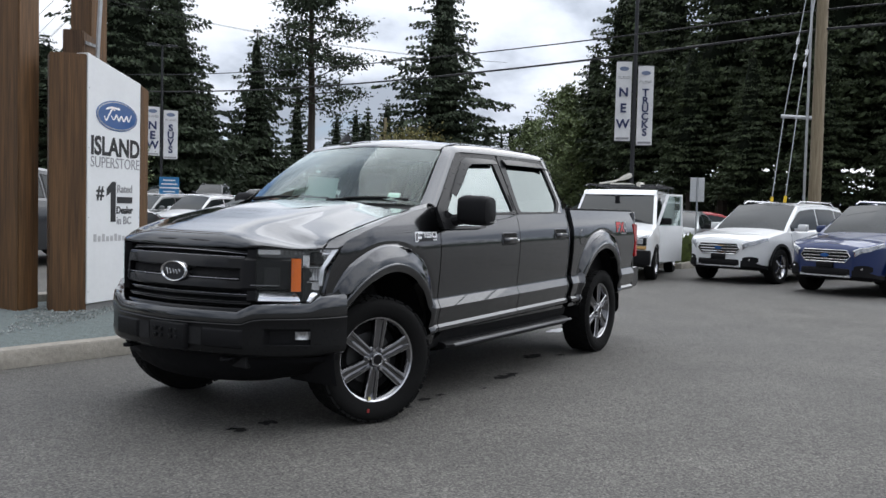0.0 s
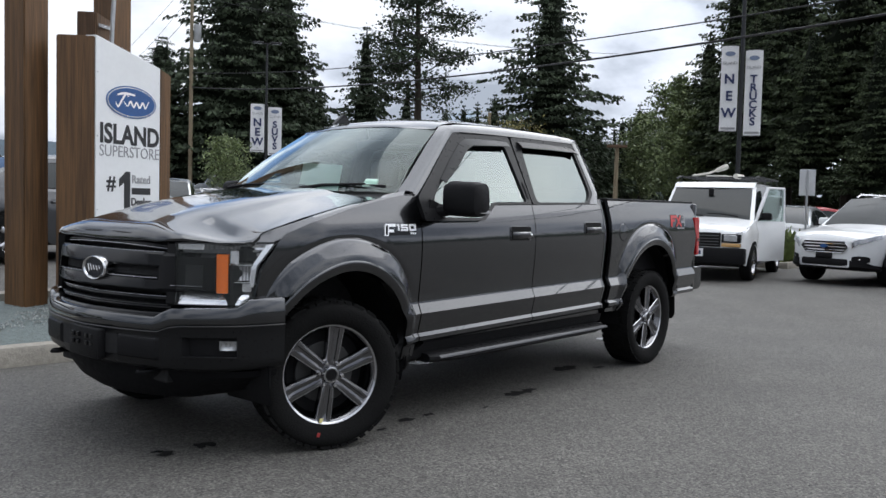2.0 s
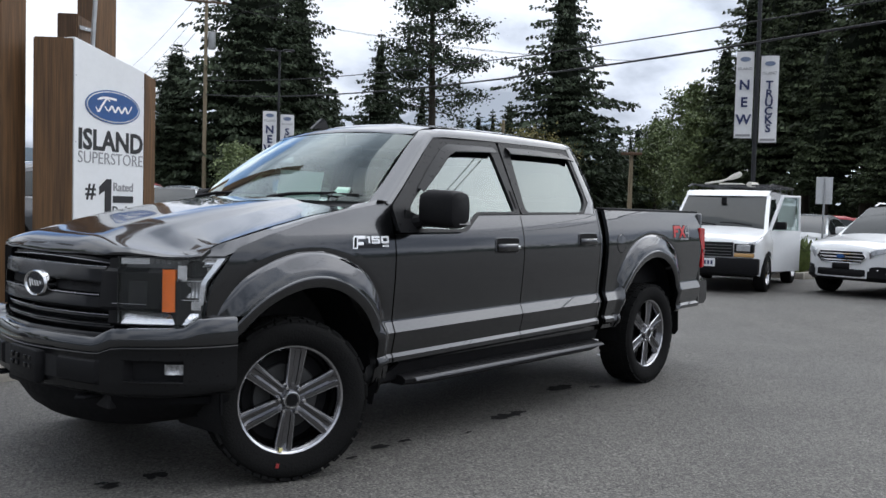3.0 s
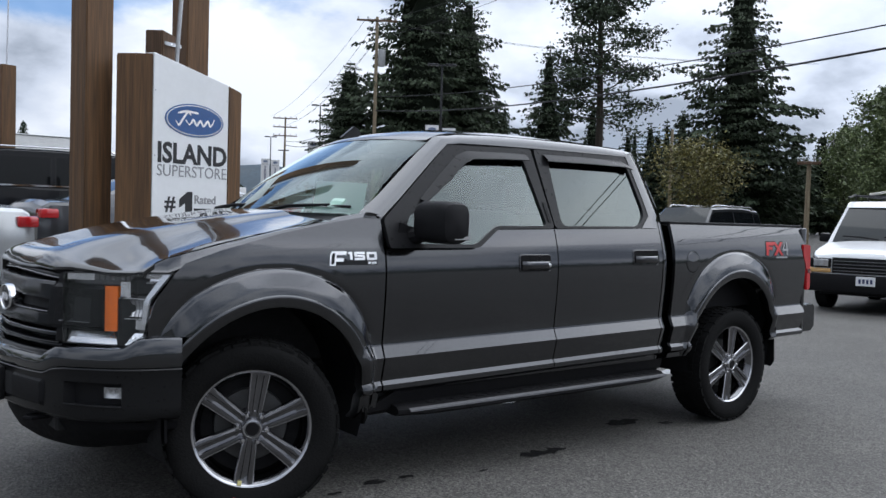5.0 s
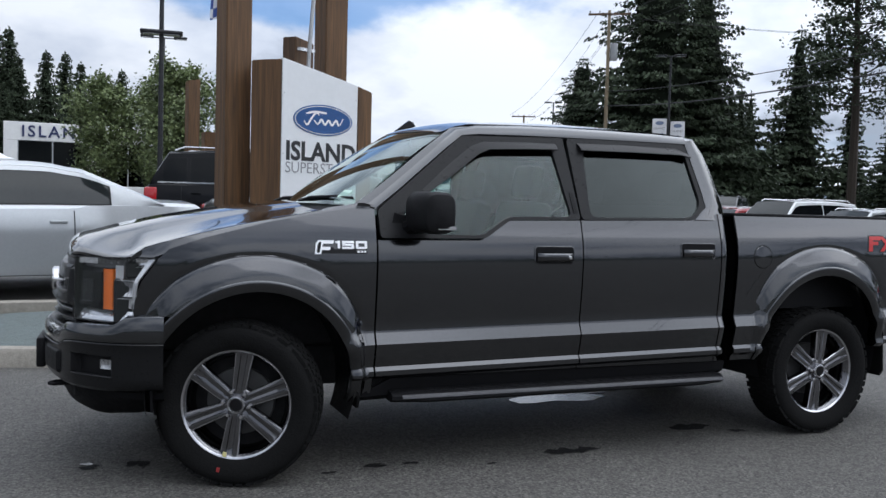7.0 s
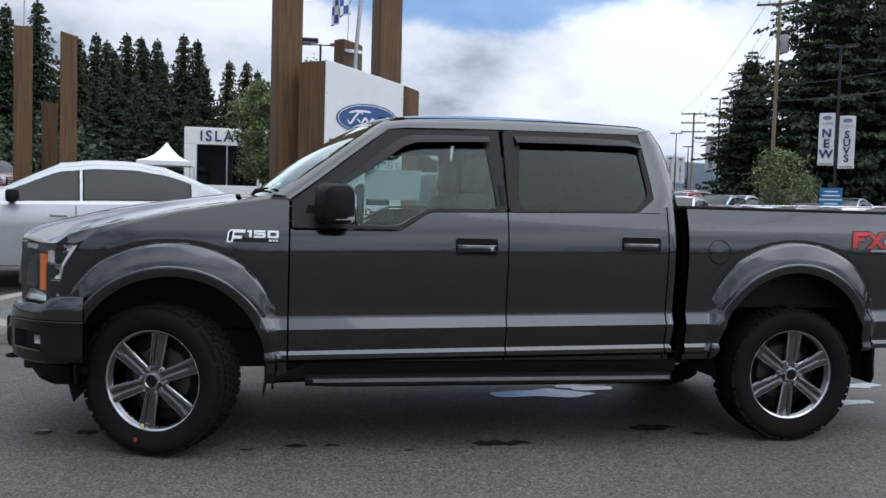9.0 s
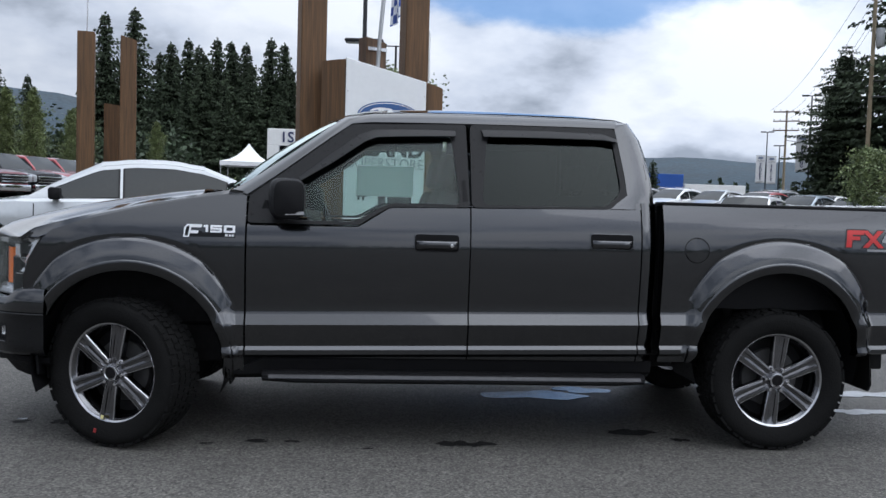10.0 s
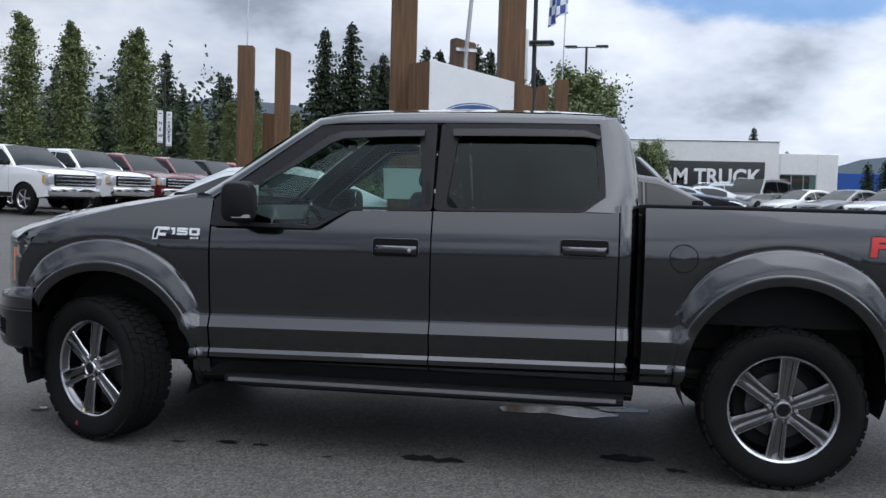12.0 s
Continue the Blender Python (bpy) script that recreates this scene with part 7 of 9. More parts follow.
    for s in (-1, 1):
        bm = bmesh.new()
        yl = plan(0.3) * 0.97
        rows = []
        for k, x in enumerate((0.012, 0.022, 0.04, 0.06, 0.10, 0.15, 0.22, 0.32, 0.44)):
            hi, hg = top(x) - 0.008, (0.115 if kind == "crossover" else 0.125) - (0.006 if kind == "crossover" else 0.012) * k
            y = plan(x)
            rows.append([(x - 0.004, s * y * 0.93, hi), (x - 0.016, s * (y * 0.965 + 0.014), hi - 0.012), (x - 0.016, s * (y * 0.985 + 0.014), hi - hg), (x + 0.01, s * (y * 0.97), hi - hg - 0.008)])
        quad_grid(bm, rows)
        bmesh.ops.recalc_face_normals(bm, faces=bm.faces[:])
        part("headlamp", bm, mat("clear_headlamp", (0.34, 0.35, 0.37), 0.1, 0.7, 0.6, 22, coat=1), C)
        if kind == "crossover":
            bm = bmesh.new()
            rows = []
            for x, z0, z1f in ((0.012, 0.165, 0.235), (0.03, 0.135, 0.255), (0.08, 0.125, 0.265), (0.15, 0.13, 0.26), (0.22, 0.165, 0.235)):
                rows.append([(x - 0.010, s * (plan(x) * 0.99 + 0.006), q["sill"] + z) for z in (z0, (z0 + z1f) / 2, z1f)])
            quad_grid(bm, rows)
            bmesh.ops.recalc_face_normals(bm, faces=bm.faces[:])
            outward(bm, (-1, s, 0))
            fr = part("fog_recess", bm, BLACKP, C)
            bm = bmesh.new()
            box(bm, 0.055, 0.10, min(s * plan(0.08) * 0.95, s * (plan(0.08) + 0.012)), max(s * plan(0.08) * 0.95, s * (plan(0.08) + 0.012)), q["sill"] + 0.18, q["sill"] + 0.215, 0.01, seg=1)
            part("fog_bulb", bm, CHROME, fr)
        if kind != "crossover":
            bm = bmesh.new()
            box(bm, 0.012, 0.06, min(s * W * 0.235, s * W * 0.315), max(s * W * 0.235, s * W * 0.315), q["sill"] + 0.13, q["sill"] + 0.25, 0.015)
            part("fog_lamp", bm, BLACKP, C)
        bm = bmesh.new()
        yt = plan(L - 0.2)
        zt = q["deck"] - 0.05
        box(bm, L - 0.24, L - 0.0, min(s * yt * 0.74, s * yt * 1.005), max(s * yt * 0.74, s * yt * 1.005), zt - (0.17 if kind in ("sedan", "compact") else 0.36), zt - 0.04, 0.03)
        part("tail_lamp", bm, RED, C)
        # door mirror
        bm = bmesh.new()
        xm = q["w0"] + 0.38
        box(bm, xm - 0.05, xm + 0.09, min(s * W / 2, s * (W / 2 + 0.20)), max(s * W / 2, s * (W / 2 + 0.20)), q["belt"] - 0.01, q["belt"] + 0.14, 0.035)
        box(bm, xm - 0.02, xm + 0.05, min(s * W * 0.45, s * (W / 2 + 0.05)), max(s * W * 0.45, s * (W / 2 + 0.05)), q["belt"] - 0.01, q["belt"] + 0.05, 0.01)
        part("mirror", bm, body_paint if kind == "crossover" else BLACKP, C)
        # door seams and handles
        for xd in (q["w0"] + 0.15, q["w0"] + (q["r1"] - q["w0"]) * 0.50, q["w0"] + (q["r1"] - q["w0"]) * 0.93):
            bm = bmesh.new()
            rows = []
            for t in (0.10, 0.3, 0.5, 0.62, 0.75, 0.92):
                lo, hi = q["sill"], top(xd)
                z = lo + (hi - lo) * t
                zt2 = (z - q["sill"]) / (q["belt"] - q["sill"])
                y = plan(xd) * curve([(-0.2, 0.93), (0.0, 0.955), (0.25, 0.985), (0.55, 0.995), (0.72, 1.0), (0.80, 0.985), (1.0, 0.945), (1.2, 0.90)], zt2) + 0.003
                rows.append([(xd, s * y, z), (xd + 0.012, s * y, z)])
            quad_grid(bm, rows)
            part("door_seam", bm, DARK, C)
        for xd in (q["w0"] + (q["r1"] - q["w0"]) * 0.42, q["w0"] + (q["r1"] - q["w0"]) * 0.86):
            bm = bmesh.new()
            yy = plan(xd) * 0.985
            box(bm, xd - 0.11, xd + 0.08, min(s * yy, s * (yy + 0.035)), max(s * yy, s * (yy + 0.035)), q["belt"] - 0.17, q["belt"] - 0.135, 0.01)
            part("door_handle", bm, body_paint, C)
        if kind in ("crossover", "large_suv"):
            bm = bmesh.new()
            tube(bm, [(q["w1"] + 0.15, s * wt * 0.88, H - 0.01), (q["w1"] + 0.3, s * wt * 0.9, H + 0.045), (q["r1"] - 0.3, s * wt * 0.9, H + 0.045), (q["r1"] - 0.1, s * wt * 0.88, H - 0.03)], 0.018, 6)
            part("roof_rail", bm, SILVER, C)
        if kind == "crossover":
            bm = bmesh.new()
            quad_grid(bm, [[(x - 0.012, s * (plan(x) + 0.006), bot(x) + 0.13 - 0.05 * smooth(0, 0.3, x)), (x - 0.016, s * (plan(x) + 0.008), bot(x) + 0.02), (x + 0.01, s * plan(x) * 0.93, bot(x) - 0.03)] for x in (0.0, 0.02, 0.06, 0.14, 0.28, 0.44)])
            part("front_cladding", bm, BLACKP, C)
            for a in (q["a0"], q["a1"]):
                bm = bmesh.new()
                quad_grid(bm, [[(a + rr * math.cos(b), s * (plan(a) * 0.992 + d), q["wr"] + rr * math.sin(b)) for rr, d in ((ra + 0.06, 0.0), (ra + 0.05, 0.012), (ra, 0.014), (ra - 0.005, -0.05))] for b in [math.pi * (0.02 + 0.96 * k / 20) for k in range(21)]])
                part("arch_cladding", bm, BLACKP, C)
        if kind in ("crossover", "large_suv", "van", "pickup"):
            bm = bmesh.new()
            rows = []
            for x in spread(q["a0"] + ra, q["a1"] - ra, 6):
                rows.append([(x, s * (plan(x) * 0.975), q["sill"] + 0.14), (x, s * (plan(x) * 0.985), q["sill"] + 0.06), (x, s * plan(x) * 0.94, q["sill"] - 0.02)])
            quad_grid(bm, rows)
            part("side_cladding", bm, BLACKP, C)
            if kind == "large_suv":
                bm = bmesh.new()
                quad_grid(bm, [[(x, s * (plan(x) * 0.95 + 0.022), q["belt"] + 0.035), (x, s * (plan(x) * 0.95 + 0.022), q["belt"] + 0.062)] for x in spread(q["w0"] + 0.4, q["r1"] + 0.2, 8)])
                part("chrome_strip", bm, CHROME, C)
    if kind == "pickup":
        bm = bmesh.new()
        box(bm, q["r0"] + 0.08, L - 0.12, -W * 0.39, W * 0.39, q["deck"] + 0.005, q["deck"] + 0.06, 0.02)
        part("bed_cover", bm, BLACKP, C)
        bm = bmesh.new()
        box(bm, -0.05, 0.12, -W * 0.43, W * 0.43, q["sill"] + 0.06, q["sill"] + 0.30, 0.04)
        part("front_bumper", bm, CHROME, C)
        bm = bmesh.new()
        box(bm, -0.03, 0.06, -W * 0.36, W * 0.36, z1 - 0.40, z1 - 0.06, 0.03)
        gg = part("tall_grille", bm, GLOSSB, C)
        for k in range(3):
            bm = bmesh.new()
            box(bm, -0.045, 0.0, -W * 0.34, W * 0.34, z1 - 0.36 + k * 0.10, z1 - 0.315 + k * 0.10, 0.008, seg=1)
            part("grille_bar", bm, CHROME, gg)
        for s in (-1, 1):
            bm = bmesh.new()
            box(bm, -0.02, 0.22, min(s * W * 0.365, s * W * 0.47), max(s * W * 0.365, s * W * 0.47), z1 - 0.34, z1 - 0.08, 0.03)
            hl = part("tall_headlamp", bm, mat("headlamp_lens", (0.55, 0.57, 0.6), 0.08, 0.6, 0.3, 16, coat=1), C)
            bm = bmesh.new()
            box(bm, 0.10, 0.235, min(s * W * 0.44, s * W * 0.475), max(s * W * 0.44, s * W * 0.475), z1 - 0.32, z1 - 0.10, 0.012, seg=1)
            part("corner_marker", bm, mat("pale_amber_lens", (0.55, 0.33, 0.12), 0.2, 0, 0.1, 20, coat=1), hl)
    # near-black blocks paint the shade under the car and in its wheel wells
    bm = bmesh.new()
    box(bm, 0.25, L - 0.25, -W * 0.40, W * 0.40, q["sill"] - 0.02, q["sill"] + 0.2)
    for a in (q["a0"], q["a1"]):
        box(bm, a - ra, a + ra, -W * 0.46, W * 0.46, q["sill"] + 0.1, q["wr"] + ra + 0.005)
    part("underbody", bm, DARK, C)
    for a in (q["a0"], q["a1"]):
        for s in (-1, 1):
            car_wheel(C, a, s * (W / 2 - 0.125), q["wr"], RIMM, s > 0)
    return C


CAR_CACHE = {}


def car(kind, name, label, body_paint, x, y, heading, group="", at="mid", dz=0.0):
    """Place a car; heading: degrees, the way its nose points (0 = +x); x, y: its middle."""
    key = (kind, body_paint.name, name)
    q = SHAPES[kind]
    a = radians(heading + 180)
    m = Matrix.Translation((x, y, lot(x, y) + dz)) @ Matrix.Rotation(a, 4, 'Z') @ Matrix.Translation((-q["L"] / 2, 0, 0))
    if key in CAR_CACHE:
        ob = copy_thing(CAR_CACHE[key], m)
        ob["label"] = label
    else:
        ob = build_car(kind, name, label, body_paint, group)
        ob.matrix_basis = m
        CAR_CACHE[key] = ob
    if group:
        ob["group"] = group
    return ob


# behind the sign
car("sedan", "sedan", "silver four-door sedan parked behind the timber sign", P_SILVER, -1.9, 6.3, 193)
car("sedan", "sedan", "dark grey sedan parked between the sign and a black vehicle", P_DKGREY, 3.6, 8.8, 4)
car("large_suv", "large_suv", "black full-size sport utility vehicle with chrome strips", P_BLACK, 3.3, 13.2, 350)
# beyond the truck's tail
VAN = car("van", "work_van", "white work van with an open door and a roof rack", P_WHITE, 14.95, 2.95, 190)
car("crossover", "crossover", "white crossover parked nose-out beside a blue one", P_WHITE, 16.13, -0.07, 164, "row of crossovers")
car("crossover", "crossover", "deep blue crossover parked nose-out on the asphalt", P_BLUE, 14.65, -2.55, 158, "row of crossovers")

# ---------------------------------------------------------------- trees
NEEDLE = mat("dark_conifer_needles", (0.034, 0.048, 0.030), 0.75, 0, 0.35, 2.0, island=0.5, hue=(0.052, 0.068, 0.038), spec=0.2)
NEEDLE2 = mat("conifer_needles", (0.026, 0.045, 0.024), 0.7, 0, 0.35, 2.0, island=0.45, hue=(0.04, 0.06, 0.028))
LEAF = mat("green_leaves", (0.10, 0.145, 0.055), 0.6, 0, 0.3, 2.5, island=0.4, hue=(0.16, 0.19, 0.075))
LEAFY = mat("yellow_green_leaves", (0.10, 0.112, 0.028), 0.6, 0, 0.3, 2.5, island=0.4, hue=(0.15, 0.115, 0.028))
LEAFP = mat("poplar_leaves", (0.080, 0.110, 0.034), 0.6, 0, 0.3, 2.5, island=0.45, hue=(0.125, 0.150, 0.048))
NEEDLE3 = mat("black_green_cedar_foliage", (0.032, 0.045, 0.026), 0.75, 0, 0.4, 0.5, island=0.6, hue=(0.058, 0.074, 0.034), spec=0.2)
BARK = mat("grey_brown_bark", (0.048, 0.038, 0.029), 0.9, 0, 0.35, 5, 0.8, 25, stretch=(1, 1, 0.3))


class Cloud:
    """Collects many small leaf faces quickly."""

    def __init__(self):
        self.v, self.f = [], []

    def tuft(self, p, d, size, rng, droop=0.0):
        """A ragged spray of two crossed blades along d."""
        d = Vector(d).normalized()
        a = d.orthogonal().normalized()
        a.rotate(Matrix.Rotation(rng.uniform(0, 6.28), 3, d))
        b = len(self.v)
        w = size * rng.uniform(0.28, 0.45)
        tip = Vector(p) + d * size * rng.uniform(0.8, 1.25) + Vector((0, 0, -droop * size))
        mid = Vector(p) + d * size * 0.45
        self.v += [tuple(p), tuple(mid + a * w), tuple(tip), tuple(mid - a * w * rng.uniform(0.6, 1.2))]
        self.f.append((b, b + 1, b + 2, b + 3))

    def leaf(self, p, size, rng):
        d = Vector((rng.gauss(0, 1), rng.gauss(0, 1), rng.gauss(0, 0.7))).normalized()
        self.tuft(p, d, size, rng)

    def mesh(self, name, material):
        me = bpy.data.meshes.new(name)
        me.from_pydata(self.v, [], self.f)
        me.materials.append(material)
        return me


def conifer(name, label, height, radius, seed, levels=46, per=9, bare=0.05, shape=0.85, material=NEEDLE, gap=0.15, tuft=0.62, core=0.40, group="conifers behind the lot"):
    """Layered boughs that droop and thin out towards a pointed top."""
    rng = random.Random(seed)
    T = thing(name, label, "tree", group)
    bm = bmesh.new()
    tube(bm, [(0, 0, -0.3), (0, 0, height * 0.3), (0.05, 0, height * 0.7), (0.0, 0, height * 0.985)], [height * 0.016, height * 0.012, height * 0.006, 0.02], 7)
    part("trunk", bm, BARK, T)
    c = Cloud()
    ph = [rng.uniform(0, 6.28) for _ in range(4)]
    for i in range(levels):
        t = bare + (1 - bare) * (i + rng.uniform(-0.35, 0.35)) / levels
        z = height * t
        f = max(0.0, 1 - (t - bare) / (1 - bare))
        reach = radius * (f ** shape) * (0.75 + 0.25 * smooth(0, 0.12, t - bare)) * rng.uniform(0.78, 1.14)
        n = max(4, int(per * (0.45 + 0.6 * f)))
        a0 = rng.uniform(0, 6.28)
        for k in range(n):
            if rng.random() < gap:
                continue
            a = a0 + 2 * math.pi * k / n + rng.uniform(-0.3, 0.3)
            lobe = 1 + 0.16 * math.sin(a + ph[0] + z * 0.35) + 0.12 * math.sin(2 * a + ph[1] - z * 0.6)
            ln = reach * lobe * rng.choice((0.62, 0.8, 0.92, 1.0, 1.08, 1.22)) * rng.uniform(0.92, 1.08) + 0.08
            d = Vector((math.cos(a), math.sin(a), 0))
            across = d.cross(Vector((0, 0, 1)))
            sag = rng.uniform(0.20, 0.42)
            steps = max(3, int(ln / (tuft * 0.48)))
            for s in range(1, steps + 1):
                u = s / steps
                p = Vector((0, 0, z)) + d * ln * u + Vector((0, 0, ln * (0.16 * u - sag * u * u + 0.10 * u ** 4)))
                fan = tuft * 0.25 + ln * 0.20 * math.sin(math.pi * min(1.0, 0.15 + 0.85 * u)) 
                for _ in range(7):
                    q = rng.uniform(-1, 1)
                    w = p + across * q * fan - d * abs(q) * fan * 0.45 + Vector((0, 0, rng.gauss(-0.04, 0.10) * tuft - abs(q) * fan * 0.16))
                    c.tuft(w, d * rng.uniform(0.5, 1.0) + across * q * 0.9 + Vector((0, 0, rng.uniform(-0.75, 0.05))), tuft * rng.uniform(0.45, 0.95) * (0.45 + 0.55 * f), rng, 0.14)
    # solid near-black shell: the crown's inner shade as colour, closing it against the sky
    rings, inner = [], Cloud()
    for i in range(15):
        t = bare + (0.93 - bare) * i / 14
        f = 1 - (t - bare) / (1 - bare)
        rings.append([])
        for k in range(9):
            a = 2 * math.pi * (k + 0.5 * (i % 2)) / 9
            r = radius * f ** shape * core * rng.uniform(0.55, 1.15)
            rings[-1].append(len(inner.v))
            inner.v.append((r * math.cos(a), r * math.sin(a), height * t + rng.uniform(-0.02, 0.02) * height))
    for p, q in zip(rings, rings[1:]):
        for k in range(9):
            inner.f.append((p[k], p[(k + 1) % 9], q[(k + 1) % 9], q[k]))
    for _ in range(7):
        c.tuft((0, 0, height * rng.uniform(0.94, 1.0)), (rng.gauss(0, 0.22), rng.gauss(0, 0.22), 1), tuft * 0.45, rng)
    ob = new("crown_shade_shell", inner.mesh("crown_shade_shell", mat("crown_shade_tone", (0.012, 0.016, 0.010), 0.9, 0, 0.3, 1.5, spec=0.1)))
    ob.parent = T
    ob = new("crown", c.mesh("crown", material))
    ob.parent = T
    return T


def ragged_pine(name, label, height, seed, spread_r=3.4, bare=0.35, clumps=80, material=NEEDLE, group="conifers behind the lot"):
    """Old fir: bare trunk, uneven limbs that carry separate clumps."""
    rng = random.Random(seed)
    T = thing(name, label, "tree", group)
    bm = bmesh.new()
    tube(bm, [(0, 0, -0.3), (0.1, 0, height * 0.35), (-0.1, 0.1, height * 0.7), (0, 0, height * 0.97)], [height * 0.015, height * 0.012, height * 0.007, 0.03], 8)
    c = Cloud()
    for i in range(clumps):
        t = bare + (1 - bare) * (i + rng.random()) / clumps
        z = height * t
        a = i * 2.4 + rng.uniform(-0.5, 0.5)
        ln = spread_r * (1.05 - 0.75 * (t - bare) / (1 - bare)) * rng.uniform(0.35, 1.15)
        d = Vector((math.cos(a), math.sin(a), rng.uniform(-0.15, 0.25)))
        end = Vector((0, 0, z)) + d * ln
        tube(bm, [(0, 0, z - 0.3), tuple(Vector((0, 0, z)) + d * ln * 0.5), tuple(end)], [0.07, 0.04, 0.015], 4)
        for _ in range(int(330 * rng.uniform(0.5, 1.3))):
            u = rng.uniform(0.4, 1.12)
            p = Vector((0, 0, z)) + d * ln * u + Vector((rng.gauss(0, 0.62), rng.gauss(0, 0.62), rng.gauss(-0.1, 0.26)))
            c.tuft(p, Vector((rng.gauss(0, 1), rng.gauss(0, 1), rng.gauss(-0.1, 0.5))), rng.uniform(0.14, 0.36), rng, 0.1)
    part("trunk", bm, BARK, T)
    ob = new("crown", c.mesh("crown", material))
    ob.parent = T
    return T


def leafy(name, label, height, radius, seed, material=LEAF, trunk_h=0.25, leaves=2600, size=0.30, flat=1.0, group="", tall=False):
    """Broadleaf: forked limbs, with leaf clusters round their ends."""
    rng = random.Random(seed)
    T = thing(name, label, "tree", group)
    bm = bmesh.new()
    r0 = height * 0.016 + 0.03
    tube(bm, [(0, 0, -0.2), (0.03, 0, height * trunk_h), (0, 0.05, height * 0.6), (0, 0, height * 0.92)], [r0, r0 * 0.8, r0 * 0.45, 0.015], 7)
    ends = []
    n = 34 if tall else 26
    for i in range(n):
        t = trunk_h + (0.92 - trunk_h) * (i + rng.random()) / n
        a = i * 2.4 + rng.uniform(-0.4, 0.4)
        f = (t - trunk_h) / (1 - trunk_h)
        ln = radius * (math.sin(math.pi * (0.18 + 0.78 * f)) ** 0.8) * rng.uniform(0.6, 1.12)
        up = (1.8 if tall else 0.55) * rng.uniform(0.6, 1.2)
        d = Vector((math.cos(a), math.sin(a), up)).normalized()
        ln *= 1.9 * (1.2 - 0.85 * f) if tall else 1.15
        e = Vector((0, 0, height * t)) + d * ln
        e.z = min(e.z, height * 0.99)
        tube(bm, [(0, 0, height * t), tuple(Vector((0, 0, height * t)) + d * ln * 0.5 + Vector((0, 0, 0.06))), tuple(e)], [r0 * 0.4 * (1 - f * 0.6), r0 * 0.25, 0.008], 4)
        ends.append((Vector((0, 0, height * t)), e))
    part("trunk", bm, BARK, T)
    c = Cloud()
    per = leaves // n
    for s, e in ends:
        rr = (e - s).length * 0.38 + 0.12
        for _ in range(per):
            u = rng.uniform(0.30, 1.08)
            p = s.lerp(e, u) + Vector((rng.gauss(0, rr * 0.42), rng.gauss(0, rr * 0.42), rng.gauss(0, rr * 0.38)))
            c.leaf(p, size * rng.uniform(0.6, 1.3), rng)
    ob = new("crown", c.mesh("crown", material))
    ob.parent = T
    return T


def place(ob, x, y, s=1.0, turn=0.0, sz=None):
    ob.matrix_basis = Matrix.Translation((x, y, lot(x, y))) @ Matrix.Rotation(turn, 4, 'Z') @ Matrix.Diagonal((s, s, sz or s, 1))
    return ob


def again(ob, x, y, s=1.0, turn=0.0, sz=None, label=""):
    c = copy_thing(ob, Matrix.Identity(4))
    place(c, x, y, s, turn, sz)
    if label:
        c["label"] = label
    return c

